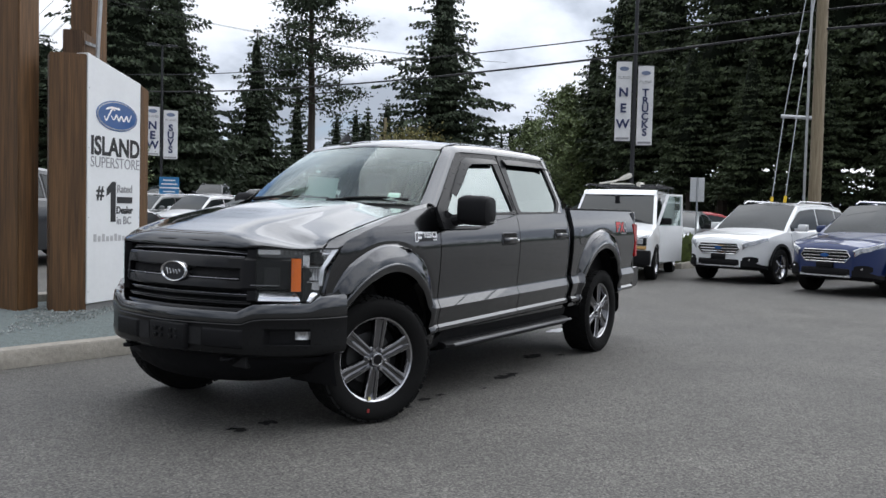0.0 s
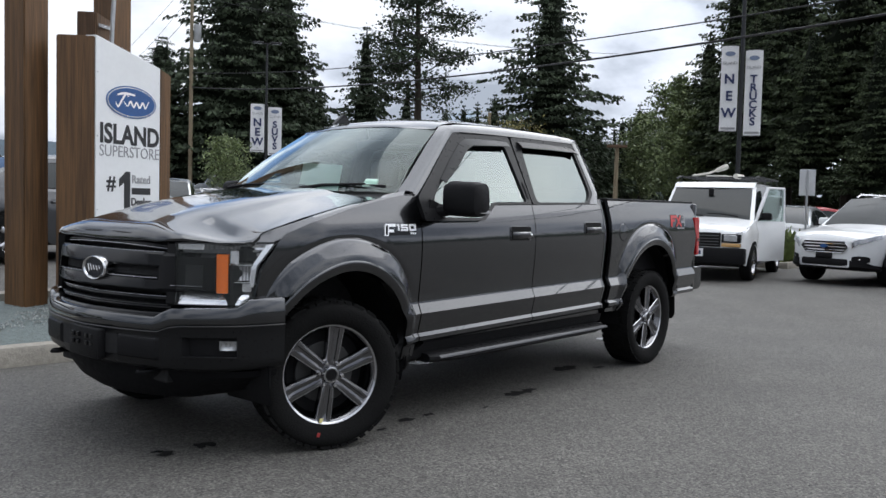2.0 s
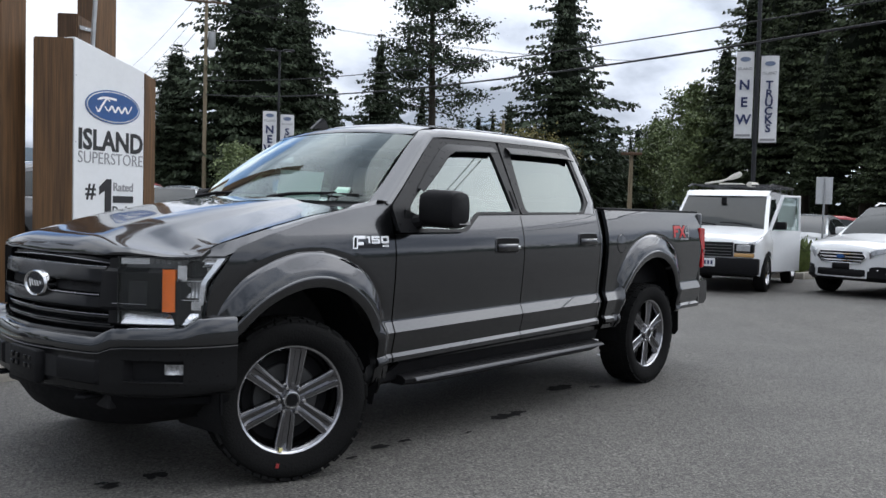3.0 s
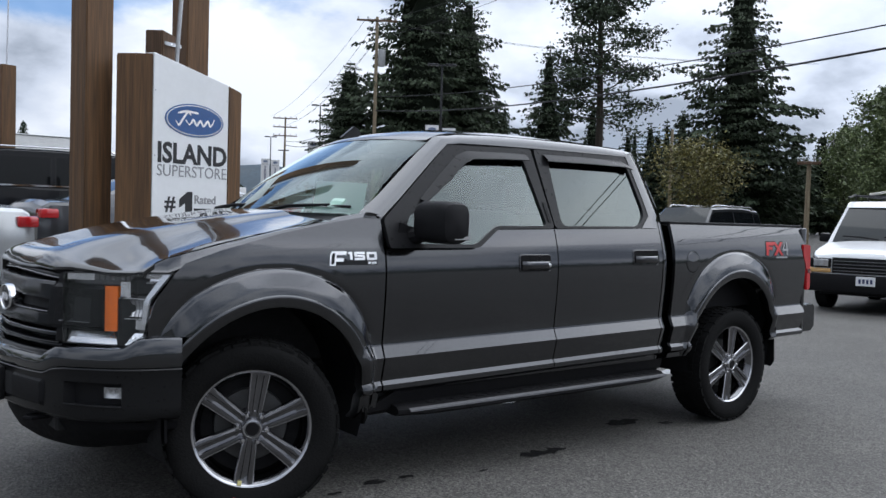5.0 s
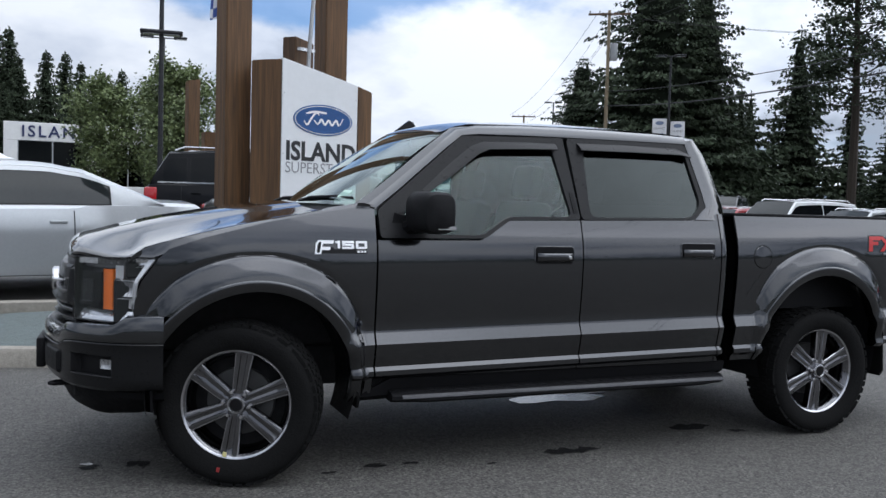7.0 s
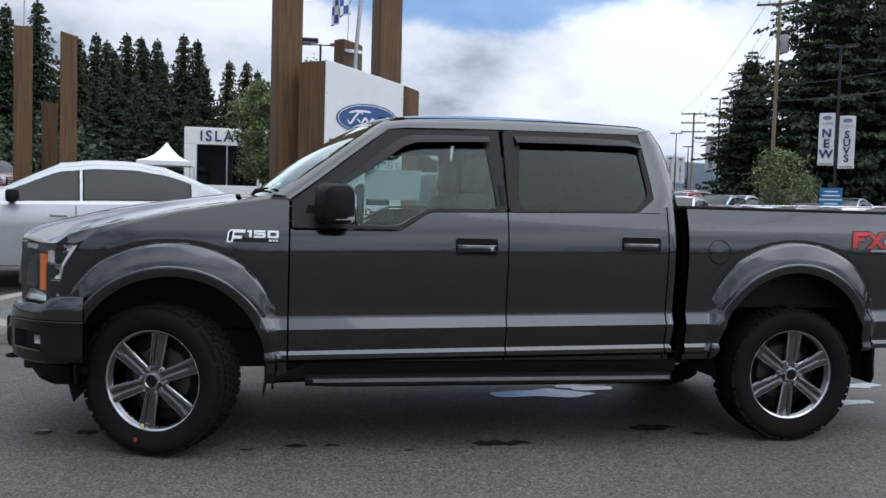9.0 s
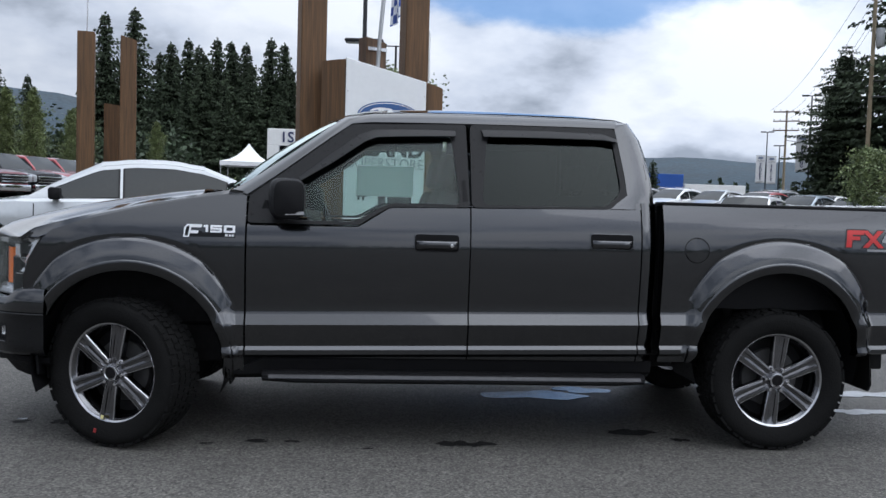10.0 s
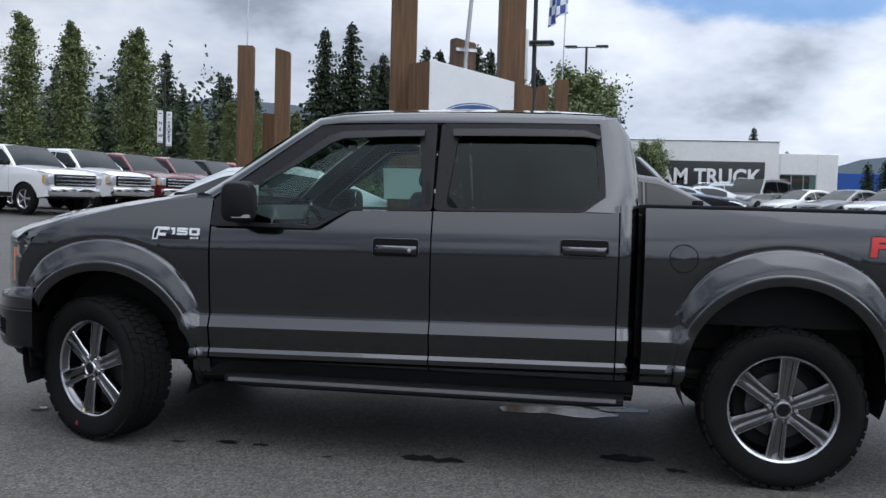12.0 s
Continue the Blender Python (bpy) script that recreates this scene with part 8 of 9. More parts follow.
# ---------------------------------------------------------------- van fittings, boxes
def van_extras():
    m = VAN.matrix_basis
    bm = bmesh.new()
    for x in (2.0, 2.8, 3.6, 4.3):
        tube(bm, [(x, -0.78, 1.90), (x, -0.78, 2.02), (x, 0.78, 2.02), (x, 0.78, 1.90)], 0.018, 6)
    for y in (-0.78, 0.78):
        tube(bm, [(1.6, y, 1.97), (1.9, y, 2.03), (4.5, y, 2.03)], 0.02, 6)
    part("roof_rack", bm, POLEDK, VAN, "dark steel roof rack")
    bm = bmesh.new()
    tube(bm, [(1.9, -0.35, 2.04), (3.4, -0.20, 2.08)], 0.05, 8)
    box(bm, 3.0, 4.4, 0.05, 0.5, 2.04, 2.10, 0.01)
    part("rack_load", bm, mat("weathered_white_pipe", (0.6, 0.58, 0.52), 0.6, 0, 0.15, 5), VAN, "pale pipe and board on the rack")
    # dark bumper and square lamps
    bm = bmesh.new()
    box(bm, -0.06, 0.12, -0.95, 0.95, 0.34, 0.64, 0.03)
    part("front_bumper", bm, BLACKP, VAN, "full-width black bumper")
    bm = bmesh.new()
    box(bm, -0.075, -0.058, -0.20, 0.10, 0.47, 0.62, 0.004, seg=1)
    plate = part("licence_plate", bm, WHITE, VAN, "white plate with dark bars")
    for k in range(4):
        bm = bmesh.new()
        box(bm, -0.079, -0.074, -0.16 + 0.06 * k, -0.125 + 0.06 * k, 0.51, 0.58)
        part("plate_bar", bm, NAVYINK, plate)
    bm = bmesh.new()
    box(bm, -0.035, 0.04, -0.50, 0.50, 0.66, 0.92, 0.01)
    wide = part("wide_grille", bm, BLACKP, VAN, "black slatted grille")
    for k in range(4):
        bm = bmesh.new()
        box(bm, -0.045, -0.030, -0.48, 0.48, 0.69 + 0.055 * k, 0.705 + 0.055 * k, 0.003, seg=1)
        part("grille_bar", bm, mat("grey_grille_plastic", (0.09, 0.09, 0.095), 0.4, 0, 0.1, 20), wide)
    # windscreen header, wipers and the device behind the glass
    bm = bmesh.new()
    quad_grid(bm, [[(1.50 + 0.05 * f * f, 0.80 * f, 1.795), (1.60 + 0.05 * f * f, 0.80 * f, 1.875), (1.75, 0.80 * f, 1.918 - 0.012 * abs(f))] for f in spread(-1, 1, 10)])
    bmesh.ops.recalc_face_normals(bm, faces=bm.faces[:])
    part("roof_header", outward(bm, (-0.4, 0, 1)), P_WHITE, VAN)
    for y0, y1 in ((-0.62, -0.02), (0.05, 0.66)):
        bm = bmesh.new()
        tube(bm, [(0.93, y0, 1.225), (0.965, (y0 + y1) / 2, 1.265), (0.985, y1, 1.275)], [0.018, 0.015, 0.010], 6)
        part("wiper", bm, BLACKP, VAN)
    bm = bmesh.new()
    box(bm, 1.33, 1.37, -0.05, 0.05, 1.62, 1.77, 0.01, seg=1)
    part("dash_camera", bm, GLOSSB, VAN, "dark device at the windscreen's head")
    # paddle that leans up from the rack
    bm = bmesh.new()
    tube(bm, [(2.05, 0.55, 2.05), (1.95, 0.20, 2.10), (1.92, 0.08, 2.14)], 0.022, 8)
    rows = []
    for t, w in ((0.0, 0.02), (0.25, 0.045), (0.6, 0.055), (0.88, 0.052), (1.0, 0.028)):
        c = Vector((1.92, 0.08, 2.14)).lerp(Vector((1.88, -0.20, 2.25)), t)
        rows.append([c + Vector((0.012, -0.4 * w, -w)), c + Vector((-0.014, 0, 0)), c + Vector((0.012, 0.4 * w, w)), c + Vector((0.022, 0, 0))])
    vs = quad_grid(bm, rows, True)
    bm.faces.new(vs[0])
    bm.faces.new(vs[-1][::-1])
    bmesh.ops.recalc_face_normals(bm, faces=bm.faces[:])
    part("paddle", bm, mat("weathered_white_pipe", (0.6, 0.58, 0.52), 0.6, 0, 0.15, 5), VAN, "pale paddle leaning up from the rack")
    for s in (-1, 1):
        bm = bmesh.new()
        box(bm, -0.03, 0.10, min(s * 0.52, s * 0.86), max(s * 0.52, s * 0.86), 0.74, 0.90, 0.012)
        lens = part("square_headlamp", bm, GLOSSB, VAN, "square lamp in a dark bezel")
        bm = bmesh.new()
        box(bm, -0.036, -0.028, min(s * 0.56, s * 0.80), max(s * 0.56, s * 0.80), 0.765, 0.88, 0.004, seg=1)
        part("lens", bm, mat("headlamp_lens", (0.55, 0.57, 0.6), 0.08, 0.6, 0.3, 16, coat=1), lens)
        bm = bmesh.new()
        box(bm, -0.03, 0.10, min(s * 0.52, s * 0.86), max(s * 0.52, s * 0.86), 0.66, 0.73, 0.01)
        part("turn_lamp", bm, mat("pale_amber_lens", (0.55, 0.33, 0.12), 0.2, 0, 0.1, 20, coat=1), VAN)
    # driver's door swung open, with its window
    hinge = Matrix.Translation((1.10, -0.93, 0)) @ Matrix.Rotation(radians(-22), 4, 'Z')
    out = [(0.0, 0.36), (0.02, 1.15), (0.42, 1.80), (1.02, 1.82), (1.06, 1.15), (1.04, 0.36)]
    inn = [(0.14, 1.16), (0.16, 1.20), (0.47, 1.70), (0.94, 1.72), (0.96, 1.18), (0.93, 1.16)]
    bm = bmesh.new()
    low = [(0.0, 0.36), (1.04, 0.36), (1.06, 1.14), (0.02, 1.14)]
    slab(bm, [hinge @ Vector((x, 0, z)) for x, z in low], hinge.to_3x3() @ Vector((0, 0.07, 0)))
    door = part("open_door", bm, P_WHITE, VAN, "white front door standing open")
    bm = bmesh.new()
    frame_pts = [(0.03, 1.14), (0.43, 1.79), (1.0, 1.80), (1.04, 1.14)]
    tube(bm, [hinge @ Vector((x, 0.035, z)) for x, z in frame_pts], 0.035, 6)
    part("door_frame", bm, P_WHITE, door)
    bm = bmesh.new()
    bm.faces.new([bm.verts.new(hinge @ Vector((x, 0.035, z))) for x, z in frame_pts])
    part("door_window", bm, GLASSF, door)
    bm = bmesh.new()
    box(bm, 0.02, 0.26, 0.08, 0.22, 1.13, 1.32, 0.03, hinge)
    part("door_mirror", bm, BLACKP, door)


van_extras()


def build_box(x, y, s, turn, label):
    B = thing("cardboard_box", label, "box", "cardboard boxes", at=Matrix.Translation((x, y, lot(x, y))) @ Matrix.Rotation(turn, 4, 'Z'))
    bm = bmesh.new()
    h = s * 0.7
    for x0, x1, y0, y1 in ((-s / 2, s / 2, -s / 2, -s / 2 + 0.008), (-s / 2, s / 2, s / 2 - 0.008, s / 2), (-s / 2, -s / 2 + 0.008, -s / 2 + 0.008, s / 2 - 0.008), (s / 2 - 0.008, s / 2, -s / 2 + 0.008, s / 2 - 0.008)):
        box(bm, x0, x1, y0, y1, 0.004, h)
    box(bm, -s / 2, s / 2, -s / 2, s / 2, 0.0, 0.008)
    part("carton", bm, CARD, B)
    for k, (a, b) in enumerate(((0, 35), (90, 50), (180, 30), (270, 60))):
        bm = bmesh.new()
        box(bm, -s / 2, s / 2, 0, s * 0.45, -0.003, 0.003, 0, Matrix.Rotation(radians(a), 4, 'Z') @ Matrix.Translation((0, s / 2, h)) @ Matrix.Rotation(radians(-b if k % 2 else b - 60), 4, 'X'))
        part("flap", bm, CARD, B)


build_box(18.7, 7.5, 0.55, 0.4, "open brown cardboard box on the asphalt")
build_box(19.3, 7.1, 0.62, -0.3, "large open cardboard box beside a smaller one")

# ---------------------------------------------------------------- poles, banners, wires


def facing(x, y):
    """Angle that turns a flat thing's front (-y) towards the drive."""
    return math.atan2(y + 5.0, x + 1.0) - math.pi / 2


def lamp_post(x, y, h, heads, label, span=0.7, below=0.0):
    P = thing("lamp_post", label, "lamp post", "lot lamp posts", at=Matrix.Translation((x, y, lot(x, y))) @ Matrix.Rotation(facing(x, y), 4, 'Z'))
    bm = bmesh.new()
    tube(bm, [(0, 0, 0), (0, 0, h)], [0.075, 0.055], 10)
    part("pole", bm, POLEDK, P)
    bm = bmesh.new()
    box(bm, -0.28, 0.28, -0.28, 0.28, -0.1, 0.55, 0.04)
    part("footing", bm, CONC, P)
    if heads == 2:
        bm = bmesh.new()
        tube(bm, [(-span, 0, h - below - 0.03), (span, 0, h - below - 0.03)], 0.03, 6)
        part("cross_arm", bm, POLEDK, P)
    for s in ((-1, 1) if heads == 2 else (1,)):
        bm = bmesh.new()
        cx = s * span if heads == 2 else 0
        box(bm, cx - 0.30, cx + 0.30, -0.22, 0.22, h - below - 0.05, h - below + 0.05, 0.04)
        hd = part("lamp_head", bm, POLEDK, P)
        bm = bmesh.new()
        box(bm, cx - 0.22, cx + 0.22, -0.15, 0.15, h - below - 0.062, h - below - 0.052)
        part("lamp_glass", bm, SILVER, hd)
    return P


def banner(P, side, z0, z1, w, word, faint=False):
    """Cloth banner on two arms of a pole, with its oval and an upright word."""
    x0 = side * 0.10
    x1 = side * (0.10 + w)
    bm = bmesh.new()
    rows = []
    for k in range(9):
        z = z0 + (z1 - z0) * k / 8
        rows.append([(x0 + (x1 - x0) * q / 4, -0.02 * math.sin(q * 1.1 + k * 0.7) - 0.01, z) for q in range(5)])
    quad_grid(bm, rows)
    ex = bmesh.ops.extrude_face_region(bm, geom=bm.faces[:])["geom"]
    for v in ex:
        if isinstance(v, bmesh.types.BMVert):
            v.co.y += 0.006
    bmesh.ops.recalc_face_normals(bm, faces=bm.faces[:])
    b = part("banner", bm, mat("banner_cloth", (0.72, 0.72, 0.73), 0.8, 0, 0.08, 3), P, "white cloth banner with an upright word")
    for z in (z0 - 0.01, z1 + 0.01):
        bm = bmesh.new()
        tube(bm, [(0, 0, z), (x1, -0.005, z)], 0.016, 6)
        part("banner_arm", bm, POLEDK, b)
    cx = (x0 + x1) / 2
    face = Matrix.Translation((cx, -0.036, 0)) @ Matrix.Rotation(radians(90), 4, 'X')
    hgt = z1 - z0
    bm = bmesh.new()
    pts = [face @ Vector((w * 0.30 * math.cos(a), z1 - hgt * 0.09 + w * 0.14 * math.sin(a), 0)) for a in [2 * math.pi * k / 20 for k in range(20)]]
    slab(bm, pts, (0, 0.004, 0))
    part("banner_logo", bm, mat("pale_blue_ink", (0.16, 0.20, 0.30), 0.6, 0, 0.1, 10), b)
    text_mesh("ISLAND", w * 0.24, GREYINK, b, "banner_name", face @ Matrix.Translation((0, z1 - hgt * 0.20, 0)))
    n = len(word)
    size = min(w * 0.80, hgt * 0.62 / n / 0.80)
    gap = hgt * 0.60 / n / (size * 0.82)
    text_mesh(word, size, NAVYINK, b, "banner_word", face @ Matrix.Translation((0, z0 + hgt * 0.41, 0)), bold=size * 0.03, vertical=True, spacing=gap)
    bm = bmesh.new()
    box(bm, cx - w * 0.42, cx + w * 0.42, -0.040, -0.034, z0 + hgt * 0.02, z0 + hgt * 0.045)
    part("banner_line", bm, GREYINK, b)
    return b


p = lamp_post(23.3, 5.85, 11.0, 2, "tall dark pole with two white banners at the lot's edge")
banner(p, -1, 3.75, 6.32, 0.50, "NEW")
banner(p, 1, 3.62, 6.18, 0.50, "TRUCKS")
p = lamp_post(28.6, 34.6, 9.1, 2, "dark lamp post with two white banners behind the cars", 0.5)
banner(p, -1, 3.1, 5.75, 0.75, "NEW")
banner(p, 1, 2.95, 5.60, 0.75, "SUVS")
p = lamp_post(36.5, 61.5, 9.6, 2, "slim dark lamp post with two banners over the car rows", 0.45)
banner(p, -1, 3.6, 6.5, 0.9, "LEASING")
banner(p, 1, 3.5, 6.4, 0.9, "TRUCKS")
p = lamp_post(45.8, 88.7, 9.0, 2, "distant dark lamp post with two banners", 0.4)
banner(p, -1, 3.4, 6.4, 0.95, "TRUCKS")
banner(p, 1, 3.3, 6.3, 0.95, "SERVICE")
p = lamp_post(-23.6, 48.1, 8.2, 1, "dark lamp post with two narrow banners by the poplars")
banner(p, -1, 3.6, 5.65, 0.34, "NEW")
banner(p, 1, 3.4, 5.6, 0.34, "TRUCKS")
lamp_post(1.27, 20.3, 9.0, 2, "dark lamp post rising beside a young tree", 0.26, 3.75)
lamp_post(2.84, 38.8, 8.2, 2, "dark two-headed lamp post near the showroom", 0.75)
lamp_post(45.0, 84.0, 7.2, 2, "small distant dark lamp post", 0.3)


def power_pole(x, y, h, arms, label, material=POLEWOOD, r=0.16, transformer=False, turn=None):
    P = thing("power_pole", label, "utility pole", "utility poles", at=Matrix.Translation((x, y, lot(x, y))) @ Matrix.Rotation(facing(x, y) if turn is None else turn, 4, 'Z'))
    bm = bmesh.new()
    tube(bm, [(0, 0, -0.2), (0, 0, h * 0.5), (0.02, 0, h)], [r, r * 0.88, r * 0.72], 12)
    part("pole", bm, material, P)
    for z, w in arms:
        bm = bmesh.new()
        box(bm, -w, w, -0.14 - 0.06, -0.14 + 0.06, z - 0.07, z + 0.07, 0.01)
        arm = part("cross_arm", bm, TIMBERD, P)
        for q in (-0.92, -0.45, 0.45, 0.92):
            bm = bmesh.new()
            lathe(bm, [(0.0, -0.14), (0.05, -0.12), (0.07, -0.05), (0.04, 0.0), (0.03, 0.10)], 8, Matrix.Translation((q * w, -0.14, z + 0.14)) @ Matrix.Rotation(radians(90), 4, 'X') @ Matrix.Rotation(radians(180), 4, 'X'))
            part("insulator", bm, GALV, arm)
    if transformer:
        bm = bmesh.new()
        tube(bm, [(0.42, -0.05, h * 0.76), (0.42, -0.05, h * 0.76 + 0.1), (0.42, -0.05, h * 0.84)], [0.24, 0.27, 0.27], 14)
        part("transformer", bm, GALV, P)
    return P


def wire(pts_from, pts_to, sag, r=0.018, label="black overhead cable between utility poles"):
    a, b = Vector(pts_from), Vector(pts_to)
    bm = bmesh.new()
    tube(bm, [a.lerp(b, k / 24) - Vector((0, 0, sag * 4 * (k / 24) * (1 - k / 24))) for k in range(25)], r, 5)
    ob = link("overhead_wire", bm, CABLE)
    tagged(ob, label, "wire", "overhead wires")


power_pole(35.0, 50.9, 15.2, ((14.9, 1.5),), "tall weathered wooden utility pole with a transformer", transformer=True)
power_pole(51.8, 96.6, 12.4, ((12.2, 1.5), (11.1, 1.5), (10.0, 1.5)), "distant utility pole with three cross arms")
power_pole(44.5, 31.0, 6.6, (), "plain grey wooden pole among the trees", r=0.13)
power_pole(36.3, 17.0, 3.85, ((3.75, 0.5),), "short pale wooden pole with one arm before the trees", r=0.13)
UP = power_pole(20.1, -0.27, 13.0, ((12.3, 1.2),), "wooden utility pole with guy wires behind the crossovers", r=0.165)
bm = bmesh.new()
tube(bm, [(-0.26, -0.12, 0.2), (-0.26, -0.12, 11.5)], 0.035, 8)
part("conduit", bm, GALV, UP, "grey conduit on the pole")
bm = bmesh.new()
tube(bm, [(-0.90, 0, 4.03), (0.05, 0, 3.96)], 0.05, 8)
part("guy_strut", bm, GALV, UP, "steel strut that spreads the guy wire")
for nm, a, b, c in (("guy_wire", (18.9, 0.73, 0.0), (19.85, 0.52, 4.03), (20.08, -0.25, 9.8)), ("guy_wire", (18.97, 0.41, 0.0), (19.45, 0.12, 4.1), (20.08, -0.25, 8.6))):
    bm = bmesh.new()
    tube(bm, [a, b, c], 0.013, 5)
    g = link(nm, bm, GALV)
    tagged(g, "steel guy wire with a yellow guard", "wire", "guy wires")
    bm = bmesh.new()
    tube(bm, [Vector(a).lerp(Vector(b), 0.10), Vector(a).lerp(Vector(b), 0.47)], 0.04, 8)
    part("guard", bm, YELLOW, g, "yellow plastic guard")
    for q in (0.25, 0.32):
        bm = bmesh.new()
        tube(bm, [Vector(b).lerp(Vector(c), q), Vector(b).lerp(Vector(c), q + 0.03)], 0.04, 8)
        part("strain_insulator", bm, SILVER, g)
for z0, z1, sag, r in ((8.25, 6.25, 0.8, 0.035), (9.3, 6.75, 0.7, 0.022), (13.6, 12.5, 0.9, 0.013), (14.9, 12.7, 1.0, 0.013)):
    wire((35.0, 50.8, z0 + 1.05), (20.1, -0.27, z1), sag, r)
    wire((35.0, 50.9, z0 + 1.05), (51.8, 96.6, 6.5 + z0 * 0.45), 1.2, r)
    wire((20.1, -0.27, z1), (9.0, -46.0, z1 + 1.0), 0.8, r)
for k in (-1, 1):
    wire((35.0 + k, 50.9, 15.9), (51.8 + k * 2, 96.6, 13.6), 1.0, 0.014)
    wire((35.0 + k, 50.9, 15.9), (60.0, 30.0, 13.5), 0.8, 0.012)

# ---------------------------------------------------------------- small signs
def post_sign(x, y, w, z0, z1, material, label, legs=1, lines=0):
    S = thing("post_sign", label, "sign", at=Matrix.Translation((x, y, lot(x, y))) @ Matrix.Rotation(facing(x, y), 4, 'Z'))
    bm = bmesh.new()
    box(bm, -w / 2, w / 2, -0.006, 0.006, z0, z1, 0.004, seg=1)
    b = part("board", bm, material, S)
    for s in ((0,) if legs == 1 else (-1, 1)):
        bm = bmesh.new()
        tube(bm, [(s * w * 0.42, 0.03 if legs > 1 else -0.03, 0), (s * w * 0.42, 0.03 if legs > 1 else -0.03, z1 - 0.02)], 0.025, 8)
        part("leg", bm, GALV, S)
    for k in range(lines):
        bm = bmesh.new()
        zz = z1 - (z1 - z0) * (0.18 + 0.62 * k / max(1, lines - 1))
        ww = w * (0.30 + 0.10 * ((k * 7) % 3))
        box(bm, -ww, ww, -0.012, -0.007, zz - 0.03, zz + 0.03)
        part("text_bar", bm, WHITE if material is not WHITE else GREYINK, b)
    return S


post_sign(19.45, 2.60, 0.37, 1.75, 2.40, mat("back_of_sign_aluminium", (0.55, 0.56, 0.57), 0.5, 0.3, 0.1, 4), "back of a rectangular traffic sign on a steel post")
post_sign(25.6, 30.5, 0.95, 1.55, 2.45, mat("blue_board", (0.02, 0.16, 0.36), 0.5, 0, 0.1, 4), "blue notice board with white lines of text", 2, 4)
post_sign(20.5, 4.6, 0.55, 0.9, 1.9, WHITE, "small white notice board behind the van", 2, 3)

# ---------------------------------------------------------------- buildings
STUCCO = mat("white_stucco", (0.74, 0.74, 0.73), 0.8, 0, 0.05, 0.8, 0.1, 40)


def wall_block(name, P, x0, x1, y0, y1, z0, z1, material):
    bm = bmesh.new()
    box(bm, x0, x1, y0, y1, z0, z1, 0.03, seg=1)
    return part(name, bm, material, P)


def showroom():
    B = thing("showroom", "white stucco dealership showroom with a black lettered band", "building")
    wall_block("wall", B, 5.2, 13.0, 43.0, 56, 0.9, 4.95, STUCCO)
    # lower wing with a display window cut out
    for a, b, c, d in ((13.0, 13.07, 0.9, 4.38), (14.9, 15.95, 0.9, 4.38), (13.07, 14.9, 3.27, 4.38), (13.07, 14.9, 0.9, 1.5)):
        wall_block("wall", B, a, b, 43.0, 43.3, c, d, STUCCO)
    wall_block("wall", B, 13.0, 15.95, 44.6, 56, 0.9, 4.38, STUCCO)
    wall_block("roof_edge", B, 5.15, 13.05, 42.95, 43.2, 4.951, 5.02, GALV)
    bm = bmesh.new()
    box(bm, 13.0, 15.95, 43.3, 44.6, 4.1, 4.38)
    part("ceiling_slab", bm, STUCCO, B)
    bm = bmesh.new()
    box(bm, 13.07, 14.9, 44.4, 44.55, 1.5, 3.27)
    part("back_wall", bm, mat("brown_interior", (0.16, 0.13, 0.11), 0.8, 0, 0.3, 1.5), B)
    bm = bmesh.new()
    box(bm, 13.4, 14.8, 44.2, 44.35, 2.95, 3.15)
    part("orange_banner", bm, mat("orange_cloth", (0.65, 0.16, 0.03), 0.7, 0, 0.1, 3), B)
    w = thing("showroom_window", "display window with thin frames", "window", kind="structure")
    w.parent = None
    for k in range(3):
        xa, xb = 13.07 + k * 0.61, 13.07 + (k + 1) * 0.61
        bm = bmesh.new()
        box(bm, xa, xb, 43.14, 43.15, 1.5, 3.27)
        part("pane", bm, GLASSF, w)
        bm = bmesh.new()
        box(bm, xa - 0.025, xa + 0.025, 43.10, 43.18, 1.5, 3.27)
        part("mullion", bm, GALV, w)
    bm = bmesh.new()
    box(bm, 7.0, 12.30, 42.93, 42.995, 2.05, 3.90, 0.01)
    band = part("lettered_band", bm, INK, B, "black band with bold white words")
    text_mesh("AM TRUCK.", 1.14, WHITE, band, "lettering", Matrix.Translation((9.62, 42.92, 3.05)) @ Matrix.Rotation(radians(90), 4, 'X'), bold=0.03, squeeze=0.90)


showroom()


def office():
    B = thing("office_building", "low white building with navy letters above its windows", "building")
    wall_block("wall", B, -5.2, 4.5, 56.0, 66, 1.0, 2.3, STUCCO)
    wall_block("wall", B, -5.2, 4.5, 56.0, 66, 5.0, 6.15, STUCCO)
    for x0, x1 in ((-5.2, -4.4), (-0.4, 0.4), (3.8, 4.5)):
        wall_block("wall", B, x0, x1, 56.0, 66, 2.3, 5.0, STUCCO)
    bm = bmesh.new()
    box(bm, -4.4, 3.8, 58.0, 58.2, 2.3, 5.0)
    part("back_wall", bm, mat("dim_interior", (0.07, 0.08, 0.09), 0.8, 0, 0.3, 1), B)
    for x0, x1 in ((-4.4, -2.4), (-2.4, -0.4), (0.4, 2.1), (2.1, 3.8)):
        bm = bmesh.new()
        box(bm, x0 + 0.04, x1 - 0.04, 56.10, 56.12, 2.3, 5.0)
        wn = part("window", bm, GLASSR, B)
        bm = bmesh.new()
        box(bm, x0 - 0.04, x0 + 0.04, 56.02, 56.14, 2.3, 5.0)
        part("window_frame", bm, GALV, wn)
    text_mesh("ISLAND", 1.0, NAVYINK, B, "lettering", Matrix.Translation((-2.2, 55.98, 5.55)) @ Matrix.Rotation(radians(90), 4, 'X'), bold=0.015, spacing=1.25, extrude=0.03)


office()


